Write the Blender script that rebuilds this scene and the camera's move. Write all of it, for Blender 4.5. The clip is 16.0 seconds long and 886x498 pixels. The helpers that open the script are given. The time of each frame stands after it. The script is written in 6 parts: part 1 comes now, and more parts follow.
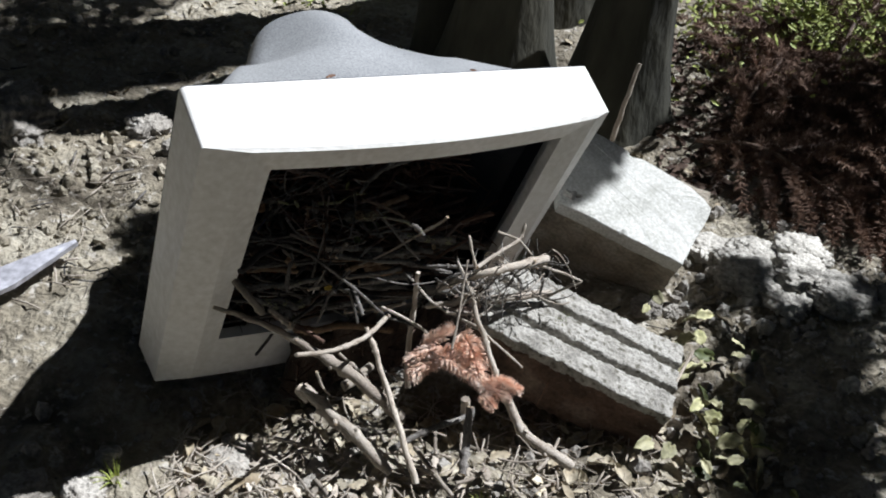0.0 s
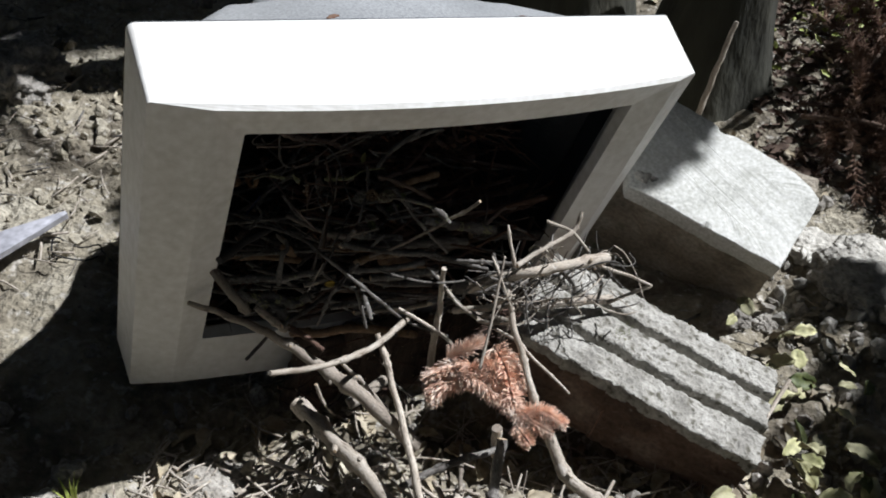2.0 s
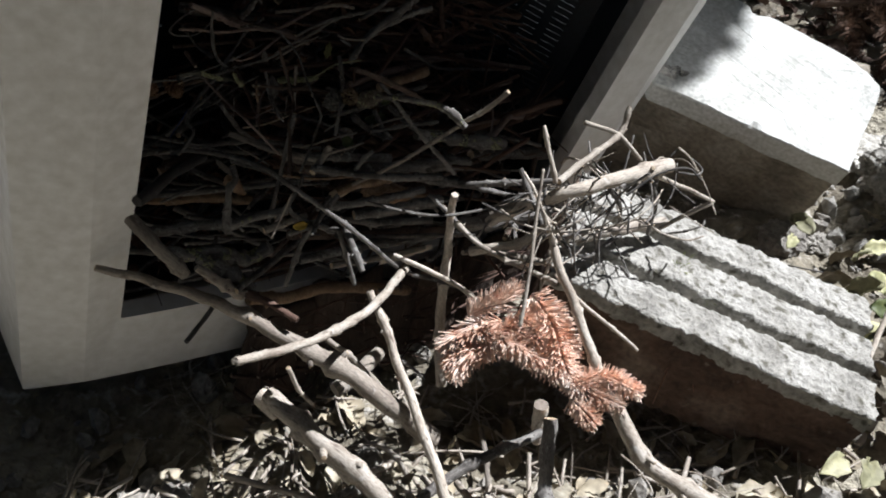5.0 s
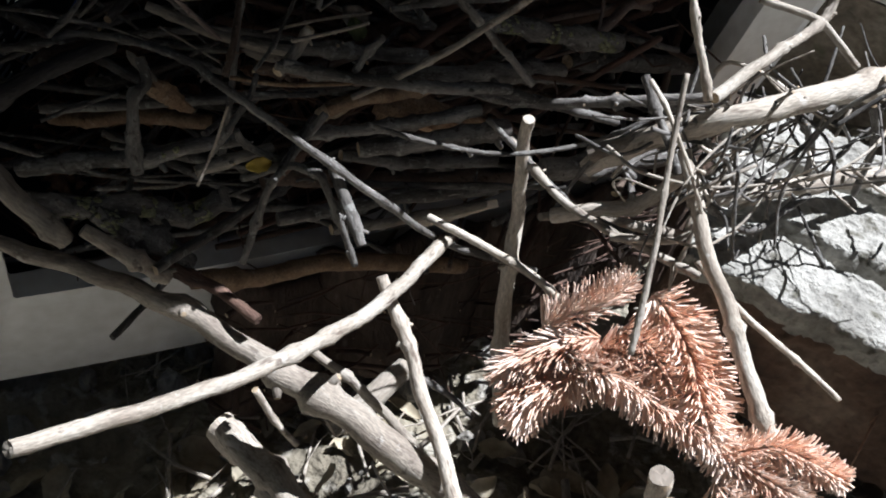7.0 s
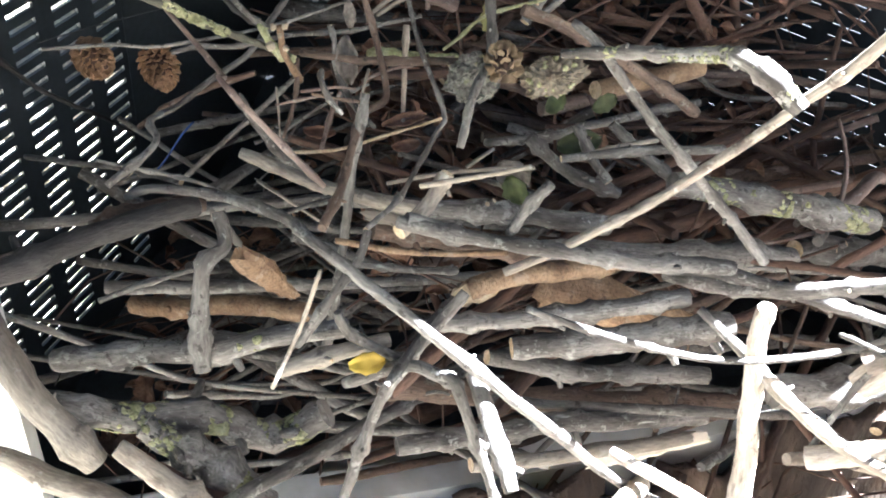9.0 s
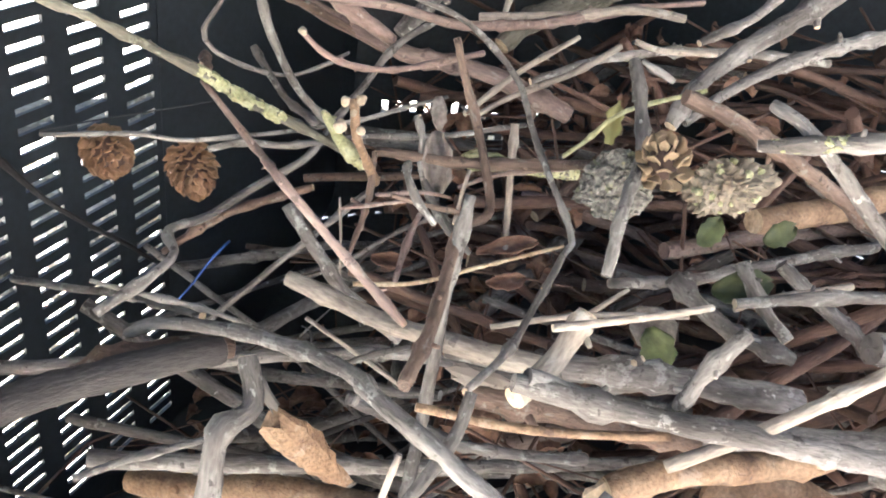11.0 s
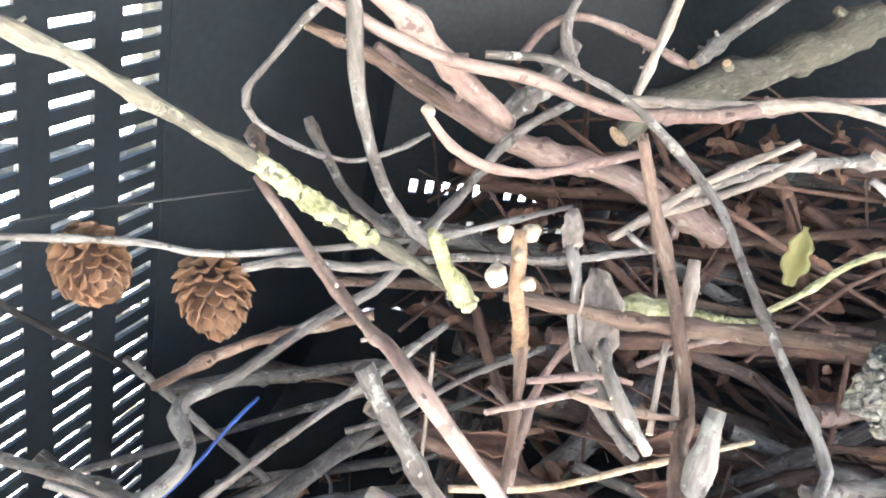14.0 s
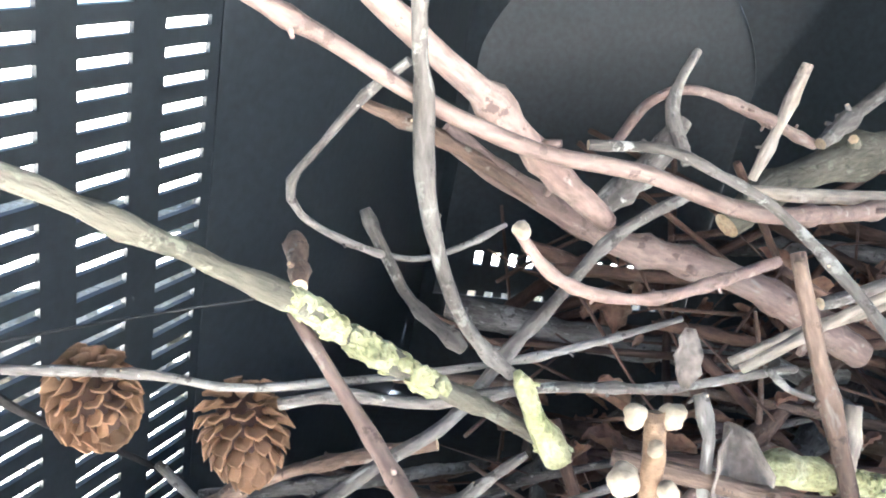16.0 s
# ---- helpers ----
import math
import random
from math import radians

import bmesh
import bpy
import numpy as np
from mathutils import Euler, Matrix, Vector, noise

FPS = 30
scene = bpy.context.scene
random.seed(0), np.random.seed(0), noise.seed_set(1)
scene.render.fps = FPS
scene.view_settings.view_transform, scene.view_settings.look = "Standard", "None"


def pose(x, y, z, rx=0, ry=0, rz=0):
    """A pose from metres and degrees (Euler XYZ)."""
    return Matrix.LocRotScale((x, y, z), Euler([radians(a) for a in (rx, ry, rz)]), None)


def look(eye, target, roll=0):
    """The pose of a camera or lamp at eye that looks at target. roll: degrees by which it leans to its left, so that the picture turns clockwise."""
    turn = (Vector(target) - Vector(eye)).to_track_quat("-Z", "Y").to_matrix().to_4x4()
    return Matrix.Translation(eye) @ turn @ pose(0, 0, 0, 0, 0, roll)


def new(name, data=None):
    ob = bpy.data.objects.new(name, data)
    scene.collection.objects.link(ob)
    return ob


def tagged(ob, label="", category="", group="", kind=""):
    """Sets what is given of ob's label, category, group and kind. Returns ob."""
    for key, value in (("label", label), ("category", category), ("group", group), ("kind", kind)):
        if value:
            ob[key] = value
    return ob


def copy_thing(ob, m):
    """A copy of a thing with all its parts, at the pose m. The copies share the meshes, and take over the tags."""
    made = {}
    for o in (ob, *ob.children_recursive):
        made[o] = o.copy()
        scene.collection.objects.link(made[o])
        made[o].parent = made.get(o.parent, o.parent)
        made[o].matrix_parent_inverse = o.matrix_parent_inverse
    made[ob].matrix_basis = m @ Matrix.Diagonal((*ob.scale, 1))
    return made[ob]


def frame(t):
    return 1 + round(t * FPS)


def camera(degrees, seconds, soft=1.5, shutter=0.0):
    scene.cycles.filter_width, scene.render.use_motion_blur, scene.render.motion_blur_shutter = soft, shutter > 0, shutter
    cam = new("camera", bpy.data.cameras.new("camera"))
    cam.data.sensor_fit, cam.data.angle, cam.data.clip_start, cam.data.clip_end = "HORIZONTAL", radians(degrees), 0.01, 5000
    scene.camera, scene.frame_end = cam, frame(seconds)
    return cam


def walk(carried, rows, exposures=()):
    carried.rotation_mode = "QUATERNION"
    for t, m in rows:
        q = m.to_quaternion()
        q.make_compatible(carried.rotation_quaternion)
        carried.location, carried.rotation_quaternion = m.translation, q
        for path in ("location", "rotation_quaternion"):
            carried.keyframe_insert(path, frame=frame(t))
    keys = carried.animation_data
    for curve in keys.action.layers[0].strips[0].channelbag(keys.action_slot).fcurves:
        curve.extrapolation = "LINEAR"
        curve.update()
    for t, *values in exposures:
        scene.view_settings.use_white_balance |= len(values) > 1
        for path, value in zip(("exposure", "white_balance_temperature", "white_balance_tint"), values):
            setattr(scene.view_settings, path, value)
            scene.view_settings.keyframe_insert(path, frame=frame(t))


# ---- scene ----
cam = camera(54.0, 16.0, soft=1.9)
PATH = [
    (0, (0.0000, 0.0000, 1.1212), (0.0000, 1.5618, -0.1281), 7.67),
    (0.5, (0.0269, 0.0704, 1.0984), (-0.0610, 1.6127, -0.1719), 6.77),
    (1, (0.0750, 0.1307, 1.0866), (-0.0948, 1.6542, -0.1980), 5.93),
    (1.5, (0.0893, 0.1634, 1.0636), (-0.0844, 1.6759, -0.2334), 5.84),
    (2, (0.0526, 0.2234, 0.9774), (-0.1174, 1.7262, -0.3313), 5.67),
    (2.5, (0.0173, 0.2724, 0.9256), (-0.1118, 1.7598, -0.4052), 5.93),
    (3, (0.0237, 0.2814, 0.8716), (-0.0819, 1.7680, -0.4623), 6.21),
    (3.2, (0.0204, 0.3015, 0.8560), (-0.0724, 1.7825, -0.4848), 6.24),
    (5.3, (-0.0543, 0.4571, 0.7179), (-0.0152, 1.9126, -0.6532), 6.65),
    (5.5, (-0.0524, 0.4984, 0.6901), (-0.0570, 1.9403, -0.6958), 5.70),
    (6, (-0.0274, 0.5597, 0.6355), (-0.1294, 1.9322, -0.8157), 3.86),
    (6.5, (-0.0136, 0.5981, 0.6004), (-0.1873, 1.9236, -0.8872), 2.23),
    (7, (-0.0186, 0.6464, 0.5496), (-0.2325, 1.9879, -0.9183), 1.31),
    (7.5, (-0.0248, 0.6821, 0.5193), (-0.4072, 2.1248, -0.8121), -2.07),
    (8, (-0.0267, 0.7115, 0.4891), (-0.5671, 2.2004, -0.7320), -4.68),
    (8.5, (-0.0321, 0.7285, 0.4669), (-0.6570, 2.2510, -0.6695), -5.82),
    (9, (-0.0450, 0.7412, 0.4479), (-0.6791, 2.3255, -0.5951), -5.38),
    (9.5, (-0.0595, 0.7643, 0.4305), (-0.7900, 2.3620, -0.5254), -6.02),
    (10, (-0.0758, 0.7833, 0.4162), (-0.8426, 2.4101, -0.4588), -5.45),
    (10.2, (-0.0789, 0.7885, 0.4116), (-0.8758, 2.4295, -0.4082), -5.57),
    (12.3, (-0.1248, 0.8496, 0.3891), (-0.7682, 2.6336, -0.2459), -2.08),
    (12.5, (-0.1272, 0.8547, 0.3873), (-0.7591, 2.6433, -0.2463), -1.84),
    (13, (-0.1400, 0.8644, 0.3855), (-0.7746, 2.6574, -0.2329), -0.31),
    (13.5, (-0.1533, 0.8728, 0.3859), (-0.7910, 2.6683, -0.2219), 0.41),
    (14, (-0.1655, 0.8805, 0.3942), (-0.8832, 2.6653, -0.1533), 0.30),
    (14.5, (-0.1729, 0.8897, 0.3953), (-0.9501, 2.6582, -0.1227), -0.27),
    (15, (-0.1748, 0.9002, 0.3947), (-0.9752, 2.6622, -0.1101), 0.41),
    (15.5, (-0.1757, 0.9079, 0.3971), (-1.0057, 2.6589, -0.0978), 0.27),
    (16, (-0.1844, 0.9149, 0.3975), (-1.0389, 2.6712, -0.0331), 0.10),
]
EXPOSURES = [(0, 0.5, 5850, 10), (1.5, 0.42, 5900, 10), (2.4, 0.2, 5950, 10), (3.0, -0.18, 6050, 10), (3.6, 0.05, 6000, 10), (5.3, 0.95, 5850, 11), (6.5, 1.25, 5750, 11), (7.0, 1.0, 5700, 10), (7.5, 0.95, 5650, 10), (8.0, 2.4, 5600, 9), (8.5, 4.17, 5500, 9), (9.0, 5.1, 5550, 10), (10.0, 5.48, 5650, 13), (12.5, 6.65, 5700, 17), (13.5, 6.75, 5700, 17), (14.2, 6.8, 5450, 13), (16.0, 6.64, 5300, 12)]
walk(cam, [(t, look(eye, target, roll)) for t, eye, target, roll in PATH], EXPOSURES)

# ---- light ----
SUN = Vector((0.498, 0.299, 0.814)).normalized()
world = bpy.data.worlds.new("sky")
scene.world = world
world.use_nodes = True
wn = world.node_tree.nodes
sky = wn.new("ShaderNodeTexSky")
sky.sky_type, sky.sun_disc = "NISHITA", False
sky.sun_elevation = math.asin(SUN.z)
sky.sun_rotation = math.atan2(SUN.x, SUN.y)
world.node_tree.links.new(sky.outputs[0], wn["Background"].inputs[0])
wn["Background"].inputs[1].default_value = 0.0065
sun = new("sun", bpy.data.lights.new("sun", "SUN"))
sun.data.energy, sun.data.angle, sun.data.color = 5.0, radians(0.5), (1.0, 0.965, 0.92)
sun.matrix_world = look(SUN * 20, (0, 0, 0))

# ---- materials ----


def material(name, base, dark, light, grain=60.0, patch=6.0, rough=0.8, bump=0.3, metal=0.0, stain=None, stain_scale=9.0, stain_cut=0.6, spread=0.15, stretch=(1, 1, 1), depth=0.002, along=False, blotches=()):
    """Procedural surface: base colour varied at two scales, optional stains and blotches (colour, scale, cut), and fine relief."""
    m = bpy.data.materials.new(name)
    m.use_nodes = True
    n, l = m.node_tree.nodes, m.node_tree.links
    b = n["Principled BSDF"]
    co = n.new("ShaderNodeTexCoord")
    mp = n.new("ShaderNodeMapping")
    mp.inputs["Scale"].default_value = stretch
    if along:
        grow = n.new("ShaderNodeAttribute")
        grow.attribute_name = "grow"
        l.new(grow.outputs["Vector"], mp.inputs[0])
    else:
        l.new(co.outputs["Object"], mp.inputs[0])
    info = n.new("ShaderNodeObjectInfo")
    shift = n.new("ShaderNodeVectorMath")
    shift.operation = "MULTIPLY_ADD"
    l.new(info.outputs["Random"], shift.inputs[0])
    shift.inputs[1].default_value = (7, 3, 5)
    l.new(mp.outputs[0], shift.inputs[2])

    def noise_node(scale, detail):
        t = n.new("ShaderNodeTexNoise")
        t.inputs["Scale"].default_value, t.inputs["Detail"].default_value = scale, detail
        l.new(shift.outputs[0], t.inputs["Vector"])
        return t.outputs[0]

    def ramp(src, stops):
        r = n.new("ShaderNodeValToRGB")
        while len(r.color_ramp.elements) < len(stops):
            r.color_ramp.elements.new(0.5)
        for e, (p, c) in zip(r.color_ramp.elements, stops):
            e.position, e.color = p, (*c, 1)
        l.new(src, r.inputs[0])
        return r.outputs[0]

    def mix(kind, fac, a, c):
        x = n.new("ShaderNodeMix")
        x.data_type, x.blend_type = "RGBA", kind
        for sock, v in ((x.inputs[0], fac), (x.inputs[6], a), (x.inputs[7], c)):
            if isinstance(v, (int, float)):
                sock.default_value = v
            elif isinstance(v, tuple):
                sock.default_value = (*v, 1)
            else:
                l.new(v, sock)
        return x.outputs[2]

    big, small = noise_node(patch, 5), noise_node(grain, 7)
    col = ramp(big, [(0.3, dark), (0.5, base), (0.72, light)])
    col = mix("OVERLAY", 0.55, col, ramp(small, [(0.28, (0.22, 0.22, 0.22)), (0.72, (0.78, 0.78, 0.78))]))
    if stain:
        col = mix("MIX", ramp(noise_node(stain_scale, 6), [(stain_cut, (0, 0, 0)), (min(stain_cut + 0.12, 1), (1, 1, 1))]), col, stain)
    for tint, scale, cut in blotches:
        spot = n.new("ShaderNodeTexNoise")
        spot.inputs["Scale"].default_value, spot.inputs["Detail"].default_value, spot.inputs["Roughness"].default_value = scale, 6, 0.68
        place = n.new("ShaderNodeVectorMath")
        place.operation = "MULTIPLY_ADD"
        l.new(info.outputs["Random"], place.inputs[0])
        place.inputs[1].default_value = (scale * 0.1, 3, 9)
        l.new(co.outputs["Object"], place.inputs[2])
        l.new(place.outputs[0], spot.inputs["Vector"])
        col = mix("MIX", ramp(spot.outputs[0], [(cut, (0, 0, 0)), (cut + 0.05, (0.85, 0.85, 0.85))]), col, tint)
    if spread:
        hue = n.new("ShaderNodeHueSaturation")
        v = n.new("ShaderNodeMapRange")
        v.inputs["To Min"].default_value, v.inputs["To Max"].default_value = 1 - spread * 2, 1 + spread * 1.6
        l.new(info.outputs["Random"], v.inputs[0])
        l.new(v.outputs[0], hue.inputs["Value"])
        l.new(col, hue.inputs["Color"])
        col = hue.outputs[0]
    l.new(col, b.inputs["Base Color"])
    b.inputs["Roughness"].default_value, b.inputs["Metallic"].default_value = rough, metal
    if bump:
        bp = n.new("ShaderNodeBump")
        bp.inputs["Strength"].default_value, bp.inputs["Distance"].default_value = bump, depth
        l.new(small, bp.inputs["Height"])
        l.new(bp.outputs[0], b.inputs["Normal"])
    return m


SOIL = material("soil", (0.265, 0.235, 0.175), (0.10, 0.083, 0.060), (0.44, 0.405, 0.325), 70, 7, 0.95, 1.0, stain=(0.47, 0.44, 0.385), stain_scale=55, stain_cut=0.57, depth=0.016, spread=0)
PLASTIC = material("white_plastic", (0.74, 0.73, 0.70), (0.69, 0.68, 0.645), (0.78, 0.77, 0.745), 90, 5, 0.45, 0.06, stain=(0.58, 0.54, 0.47), stain_scale=7, stain_cut=0.74, spread=0, depth=0.0005)
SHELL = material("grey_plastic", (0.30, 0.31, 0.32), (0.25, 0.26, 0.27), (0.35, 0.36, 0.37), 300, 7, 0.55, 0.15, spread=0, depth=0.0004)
# inner side of the grey shell, with the casing's inside shade in its colour
INNER = material("shaded_inner_plastic", (0.018, 0.024, 0.030), (0.014, 0.019, 0.024), (0.024, 0.031, 0.038), 300, 6, 0.5, 0.1, spread=0, depth=0.0004)
GOLDLEAF = material("golden_leaf", (0.44, 0.31, 0.035), (0.30, 0.18, 0.02), (0.55, 0.43, 0.08), 120, 30, 0.7, 0.3, depth=0.001)
IVY = material("yellowing_leaf", (0.37, 0.355, 0.195), (0.19, 0.20, 0.08), (0.54, 0.51, 0.34), 120, 24, 0.7, 0.4, depth=0.001, spread=0.25)
YELLOW = material("yellow_leaf", (0.120, 0.116, 0.038), (0.060, 0.058, 0.020), (0.19, 0.18, 0.07), 90, 20, 0.7, 0.2, depth=0.001)
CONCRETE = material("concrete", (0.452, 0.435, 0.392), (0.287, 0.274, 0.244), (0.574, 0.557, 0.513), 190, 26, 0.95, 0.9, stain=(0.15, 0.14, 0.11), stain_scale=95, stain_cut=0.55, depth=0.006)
# darker, browner concrete for the post's ends and below its top
POSTSIDE = material("brown_concrete", (0.150, 0.095, 0.066), (0.075, 0.046, 0.032), (0.25, 0.185, 0.14), 150, 18, 0.95, 0.8, stain=(0.30, 0.27, 0.22), stain_scale=60, stain_cut=0.66, depth=0.004)
MOSS = material("moss", (0.16, 0.19, 0.035), (0.08, 0.10, 0.02), (0.27, 0.29, 0.07), 500, 90, 0.9, 0.6, depth=0.001)
CREAM = material("cream_wood", (0.228, 0.188, 0.136), (0.148, 0.112, 0.076), (0.288, 0.248, 0.196), 700, 150, 0.8, 0.6, depth=0.0006)
GOLD = material("golden_scale", (0.246, 0.178, 0.106), (0.136, 0.085, 0.047), (0.315, 0.246, 0.162), 900, 260, 0.7, 0.5, depth=0.0005)
CRUST = material("grey_crust", (0.133, 0.126, 0.109), (0.054, 0.049, 0.041), (0.224, 0.218, 0.194), 1100, 420, 0.95, 1.0, stain=(0.20, 0.20, 0.12), stain_scale=260, stain_cut=0.58, depth=0.0012)
SMOOTH = material("weathered_concrete", (0.558, 0.558, 0.521), (0.428, 0.428, 0.391), (0.651, 0.651, 0.614), 200, 9, 0.8, 0.3, stain=(0.40, 0.40, 0.36), stain_scale=14, stain_cut=0.66, depth=0.0012)
BARK = material("grey_bark", (0.138, 0.126, 0.114), (0.045, 0.039, 0.034), (0.265, 0.250, 0.230), 1100, 130, 0.88, 1.0, stain=(0.36, 0.36, 0.335), stain_scale=480, stain_cut=0.63, depth=0.0007, along=True, blotches=(((0.26, 0.255, 0.235), 140, 0.575), ((0.050, 0.042, 0.036), 230, 0.585), ((0.40, 0.40, 0.375), 330, 0.65)))
BROWN = material("brown_bark", (0.120, 0.080, 0.058), (0.050, 0.032, 0.023), (0.195, 0.138, 0.104), 1200, 140, 0.8, 0.9, stain=(0.224, 0.204, 0.177), stain_scale=450, stain_cut=0.64, depth=0.0007, along=True, blotches=(((0.185, 0.165, 0.14), 150, 0.60), ((0.042, 0.027, 0.020), 240, 0.585)))
PALE = material("bare_wood", (0.45, 0.395, 0.325), (0.30, 0.25, 0.20), (0.56, 0.51, 0.44), 1000, 110, 0.75, 0.6, stain=(0.19, 0.15, 0.12), stain_scale=260, stain_cut=0.57, depth=0.0009, along=True, blotches=(((0.20, 0.16, 0.13), 120, 0.63), ((0.60, 0.56, 0.50), 90, 0.60)))
TAN = material("tan_wood", (0.250, 0.215, 0.175), (0.160, 0.130, 0.104), (0.315, 0.282, 0.240), 1000, 110, 0.75, 0.6, stain=(0.125, 0.099, 0.079), stain_scale=260, stain_cut=0.57, depth=0.0009, along=True, blotches=(((0.11, 0.088, 0.072), 130, 0.60), ((0.33, 0.305, 0.27), 110, 0.60)))
RED = material("reddish_bark", (0.165, 0.116, 0.098), (0.095, 0.062, 0.052), (0.235, 0.180, 0.155), 1100, 120, 0.65, 0.6, stain=(0.274, 0.255, 0.235), stain_scale=380, stain_cut=0.62, depth=0.0005, along=True, blotches=(((0.25, 0.22, 0.19), 170, 0.61), ((0.075, 0.050, 0.042), 260, 0.59)))
WOOD = material("cut_wood", (0.40, 0.305, 0.20), (0.30, 0.215, 0.13), (0.50, 0.42, 0.31), 900, 160, 0.75, 0.5, depth=0.0006)
# near-black bark colour that stands for the shade under the casing rim
SHADEBARK = material("shade_dark_bark", (0.060, 0.040, 0.030), (0.026, 0.017, 0.012), (0.110, 0.078, 0.058), 240, 40, 0.9, 1.0, stain=(0.15, 0.125, 0.10), stain_scale=90, stain_cut=0.66, depth=0.003, stretch=(1, 1, 0.3))
RUBBLE = material("pale_rubble", (0.46, 0.44, 0.395), (0.28, 0.265, 0.235), (0.58, 0.56, 0.51), 120, 22, 0.95, 1.0, stain=(0.22, 0.20, 0.16), stain_scale=70, stain_cut=0.60, depth=0.006)
OLIVE = material("olive_bark", (0.102, 0.095, 0.071), (0.054, 0.051, 0.037), (0.163, 0.153, 0.119), 1000, 120, 0.85, 0.9, stain=(0.204, 0.204, 0.163), stain_scale=380, stain_cut=0.62, depth=0.0008, along=True, blotches=(((0.20, 0.20, 0.15), 150, 0.58), ((0.045, 0.040, 0.030), 240, 0.60)))
BLACKISH = material("blackish_bark", (0.048, 0.043, 0.041), (0.022, 0.019, 0.018), (0.085, 0.078, 0.074), 1100, 130, 0.9, 0.8, depth=0.0007, along=True)
# red-brown bark with the shade of deep gaps put into its colour
SHADED = material("shaded_bark", (0.078, 0.043, 0.030), (0.032, 0.017, 0.012), (0.130, 0.078, 0.056), 1100, 130, 0.8, 0.9, stain=(0.150, 0.122, 0.102), stain_scale=400, stain_cut=0.66, depth=0.0007, along=True)
ORANGE = material("orange_wood", (0.224, 0.143, 0.082), (0.143, 0.085, 0.048), (0.292, 0.204, 0.129), 800, 120, 0.75, 0.8, stain=(0.088, 0.054, 0.041), stain_scale=260, stain_cut=0.64, depth=0.0008, blotches=(((0.10, 0.062, 0.045), 150, 0.61), ((0.30, 0.225, 0.16), 120, 0.60)))
LICHEN = material("lichen", (0.300, 0.300, 0.165), (0.205, 0.210, 0.100), (0.370, 0.370, 0.245), 900, 200, 0.95, 1.0, depth=0.0012)
CONE = material("cone_scale", (0.30, 0.170, 0.092), (0.13, 0.068, 0.038), (0.47, 0.31, 0.19), 900, 260, 0.75, 0.5, depth=0.0005)
NEEDLE = material("dead_needles", (0.84, 0.62, 0.50), (0.60, 0.33, 0.21), (0.90, 0.78, 0.69), 300, 55, 0.7, 0.1, spread=0.1)
REDLEAF = material("brown_leaf", (0.192, 0.104, 0.068), (0.104, 0.056, 0.036), (0.272, 0.176, 0.120), 500, 120, 0.8, 0.8, depth=0.001)
# brown leaf made darker, its colour holding the shade under the boughs
SHADELEAF = material("shaded_brown_leaf", (0.105, 0.064, 0.044), (0.052, 0.030, 0.020), (0.19, 0.13, 0.09), 300, 60, 0.85, 0.5, depth=0.001)
REDNEEDLE = material("rusty_needles", (0.15, 0.088, 0.058), (0.07, 0.038, 0.025), (0.28, 0.185, 0.13), 60, 12, 0.8, 0.1, spread=0.1)
LEAF = material("dry_leaf", (0.45, 0.39, 0.28), (0.28, 0.22, 0.14), (0.62, 0.57, 0.45), 120, 20, 0.8, 0.4, depth=0.001, spread=0.25)
GREYLEAF = material("grey_leaf", (0.175, 0.150, 0.128), (0.095, 0.078, 0.065), (0.250, 0.220, 0.192), 600, 160, 0.85, 0.7, depth=0.0008)
# yellow-green raised in brightness, so sunlight is partly in the colour
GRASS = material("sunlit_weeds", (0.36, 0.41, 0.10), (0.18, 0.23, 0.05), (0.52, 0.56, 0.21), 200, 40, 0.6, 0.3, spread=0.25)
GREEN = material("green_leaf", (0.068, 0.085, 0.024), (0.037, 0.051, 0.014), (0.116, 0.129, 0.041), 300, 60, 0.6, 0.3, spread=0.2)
STONE = material("stone", (0.36, 0.335, 0.295), (0.22, 0.20, 0.175), (0.48, 0.455, 0.41), 160, 22, 0.92, 1.0, stain=(0.15, 0.13, 0.10), stain_scale=70, stain_cut=0.62, depth=0.005)
TRUNK = material("trunk_bark", (0.042, 0.041, 0.029), (0.020, 0.021, 0.014), (0.078, 0.073, 0.052), 30, 5, 0.95, 0.9, depth=0.012, stretch=(1, 1, 0.3))
METAL = material("grey_metal", (0.42, 0.42, 0.46), (0.34, 0.34, 0.38), (0.50, 0.50, 0.54), 80, 8, 0.45, 0.1, metal=0.3)
WIRE = material("dark_wire", (0.03, 0.03, 0.03), (0.02, 0.02, 0.02), (0.05, 0.05, 0.05), 80, 8, 0.6, 0.0)
BLUE = material("blue_cord", (0.012, 0.040, 0.17), (0.008, 0.025, 0.11), (0.03, 0.08, 0.25), 200, 30, 0.6, 0.1)

# ---- builders ----


def part(name, bm, mat, parent=None, label="", smooth=False):
    me = bpy.data.meshes.new(name)
    bm.to_mesh(me)
    bm.free()
    for m in mat if isinstance(mat, (list, tuple)) else (mat,):
        me.materials.append(m)
    if smooth:
        me.shade_smooth()
    ob = new(name, me)
    if parent:
        ob.parent = parent
    return tagged(ob, label)


def thing(name, m, label, category, group=""):
    e = new(name)
    e.empty_display_size = 0.05
    e.matrix_world = m
    return tagged(e, label, category, group)


def prism(bm, corners, offset):
    """A slab: a polygon of corners and its copy moved by offset."""
    a = [bm.verts.new(c) for c in corners]
    b = [bm.verts.new(Vector(c) + Vector(offset)) for c in corners]
    n = len(a)
    bm.faces.new(a[::-1])
    bm.faces.new(b)
    for i in range(n):
        j = (i + 1) % n
        bm.faces.new((a[i], a[j], b[j], b[i]))


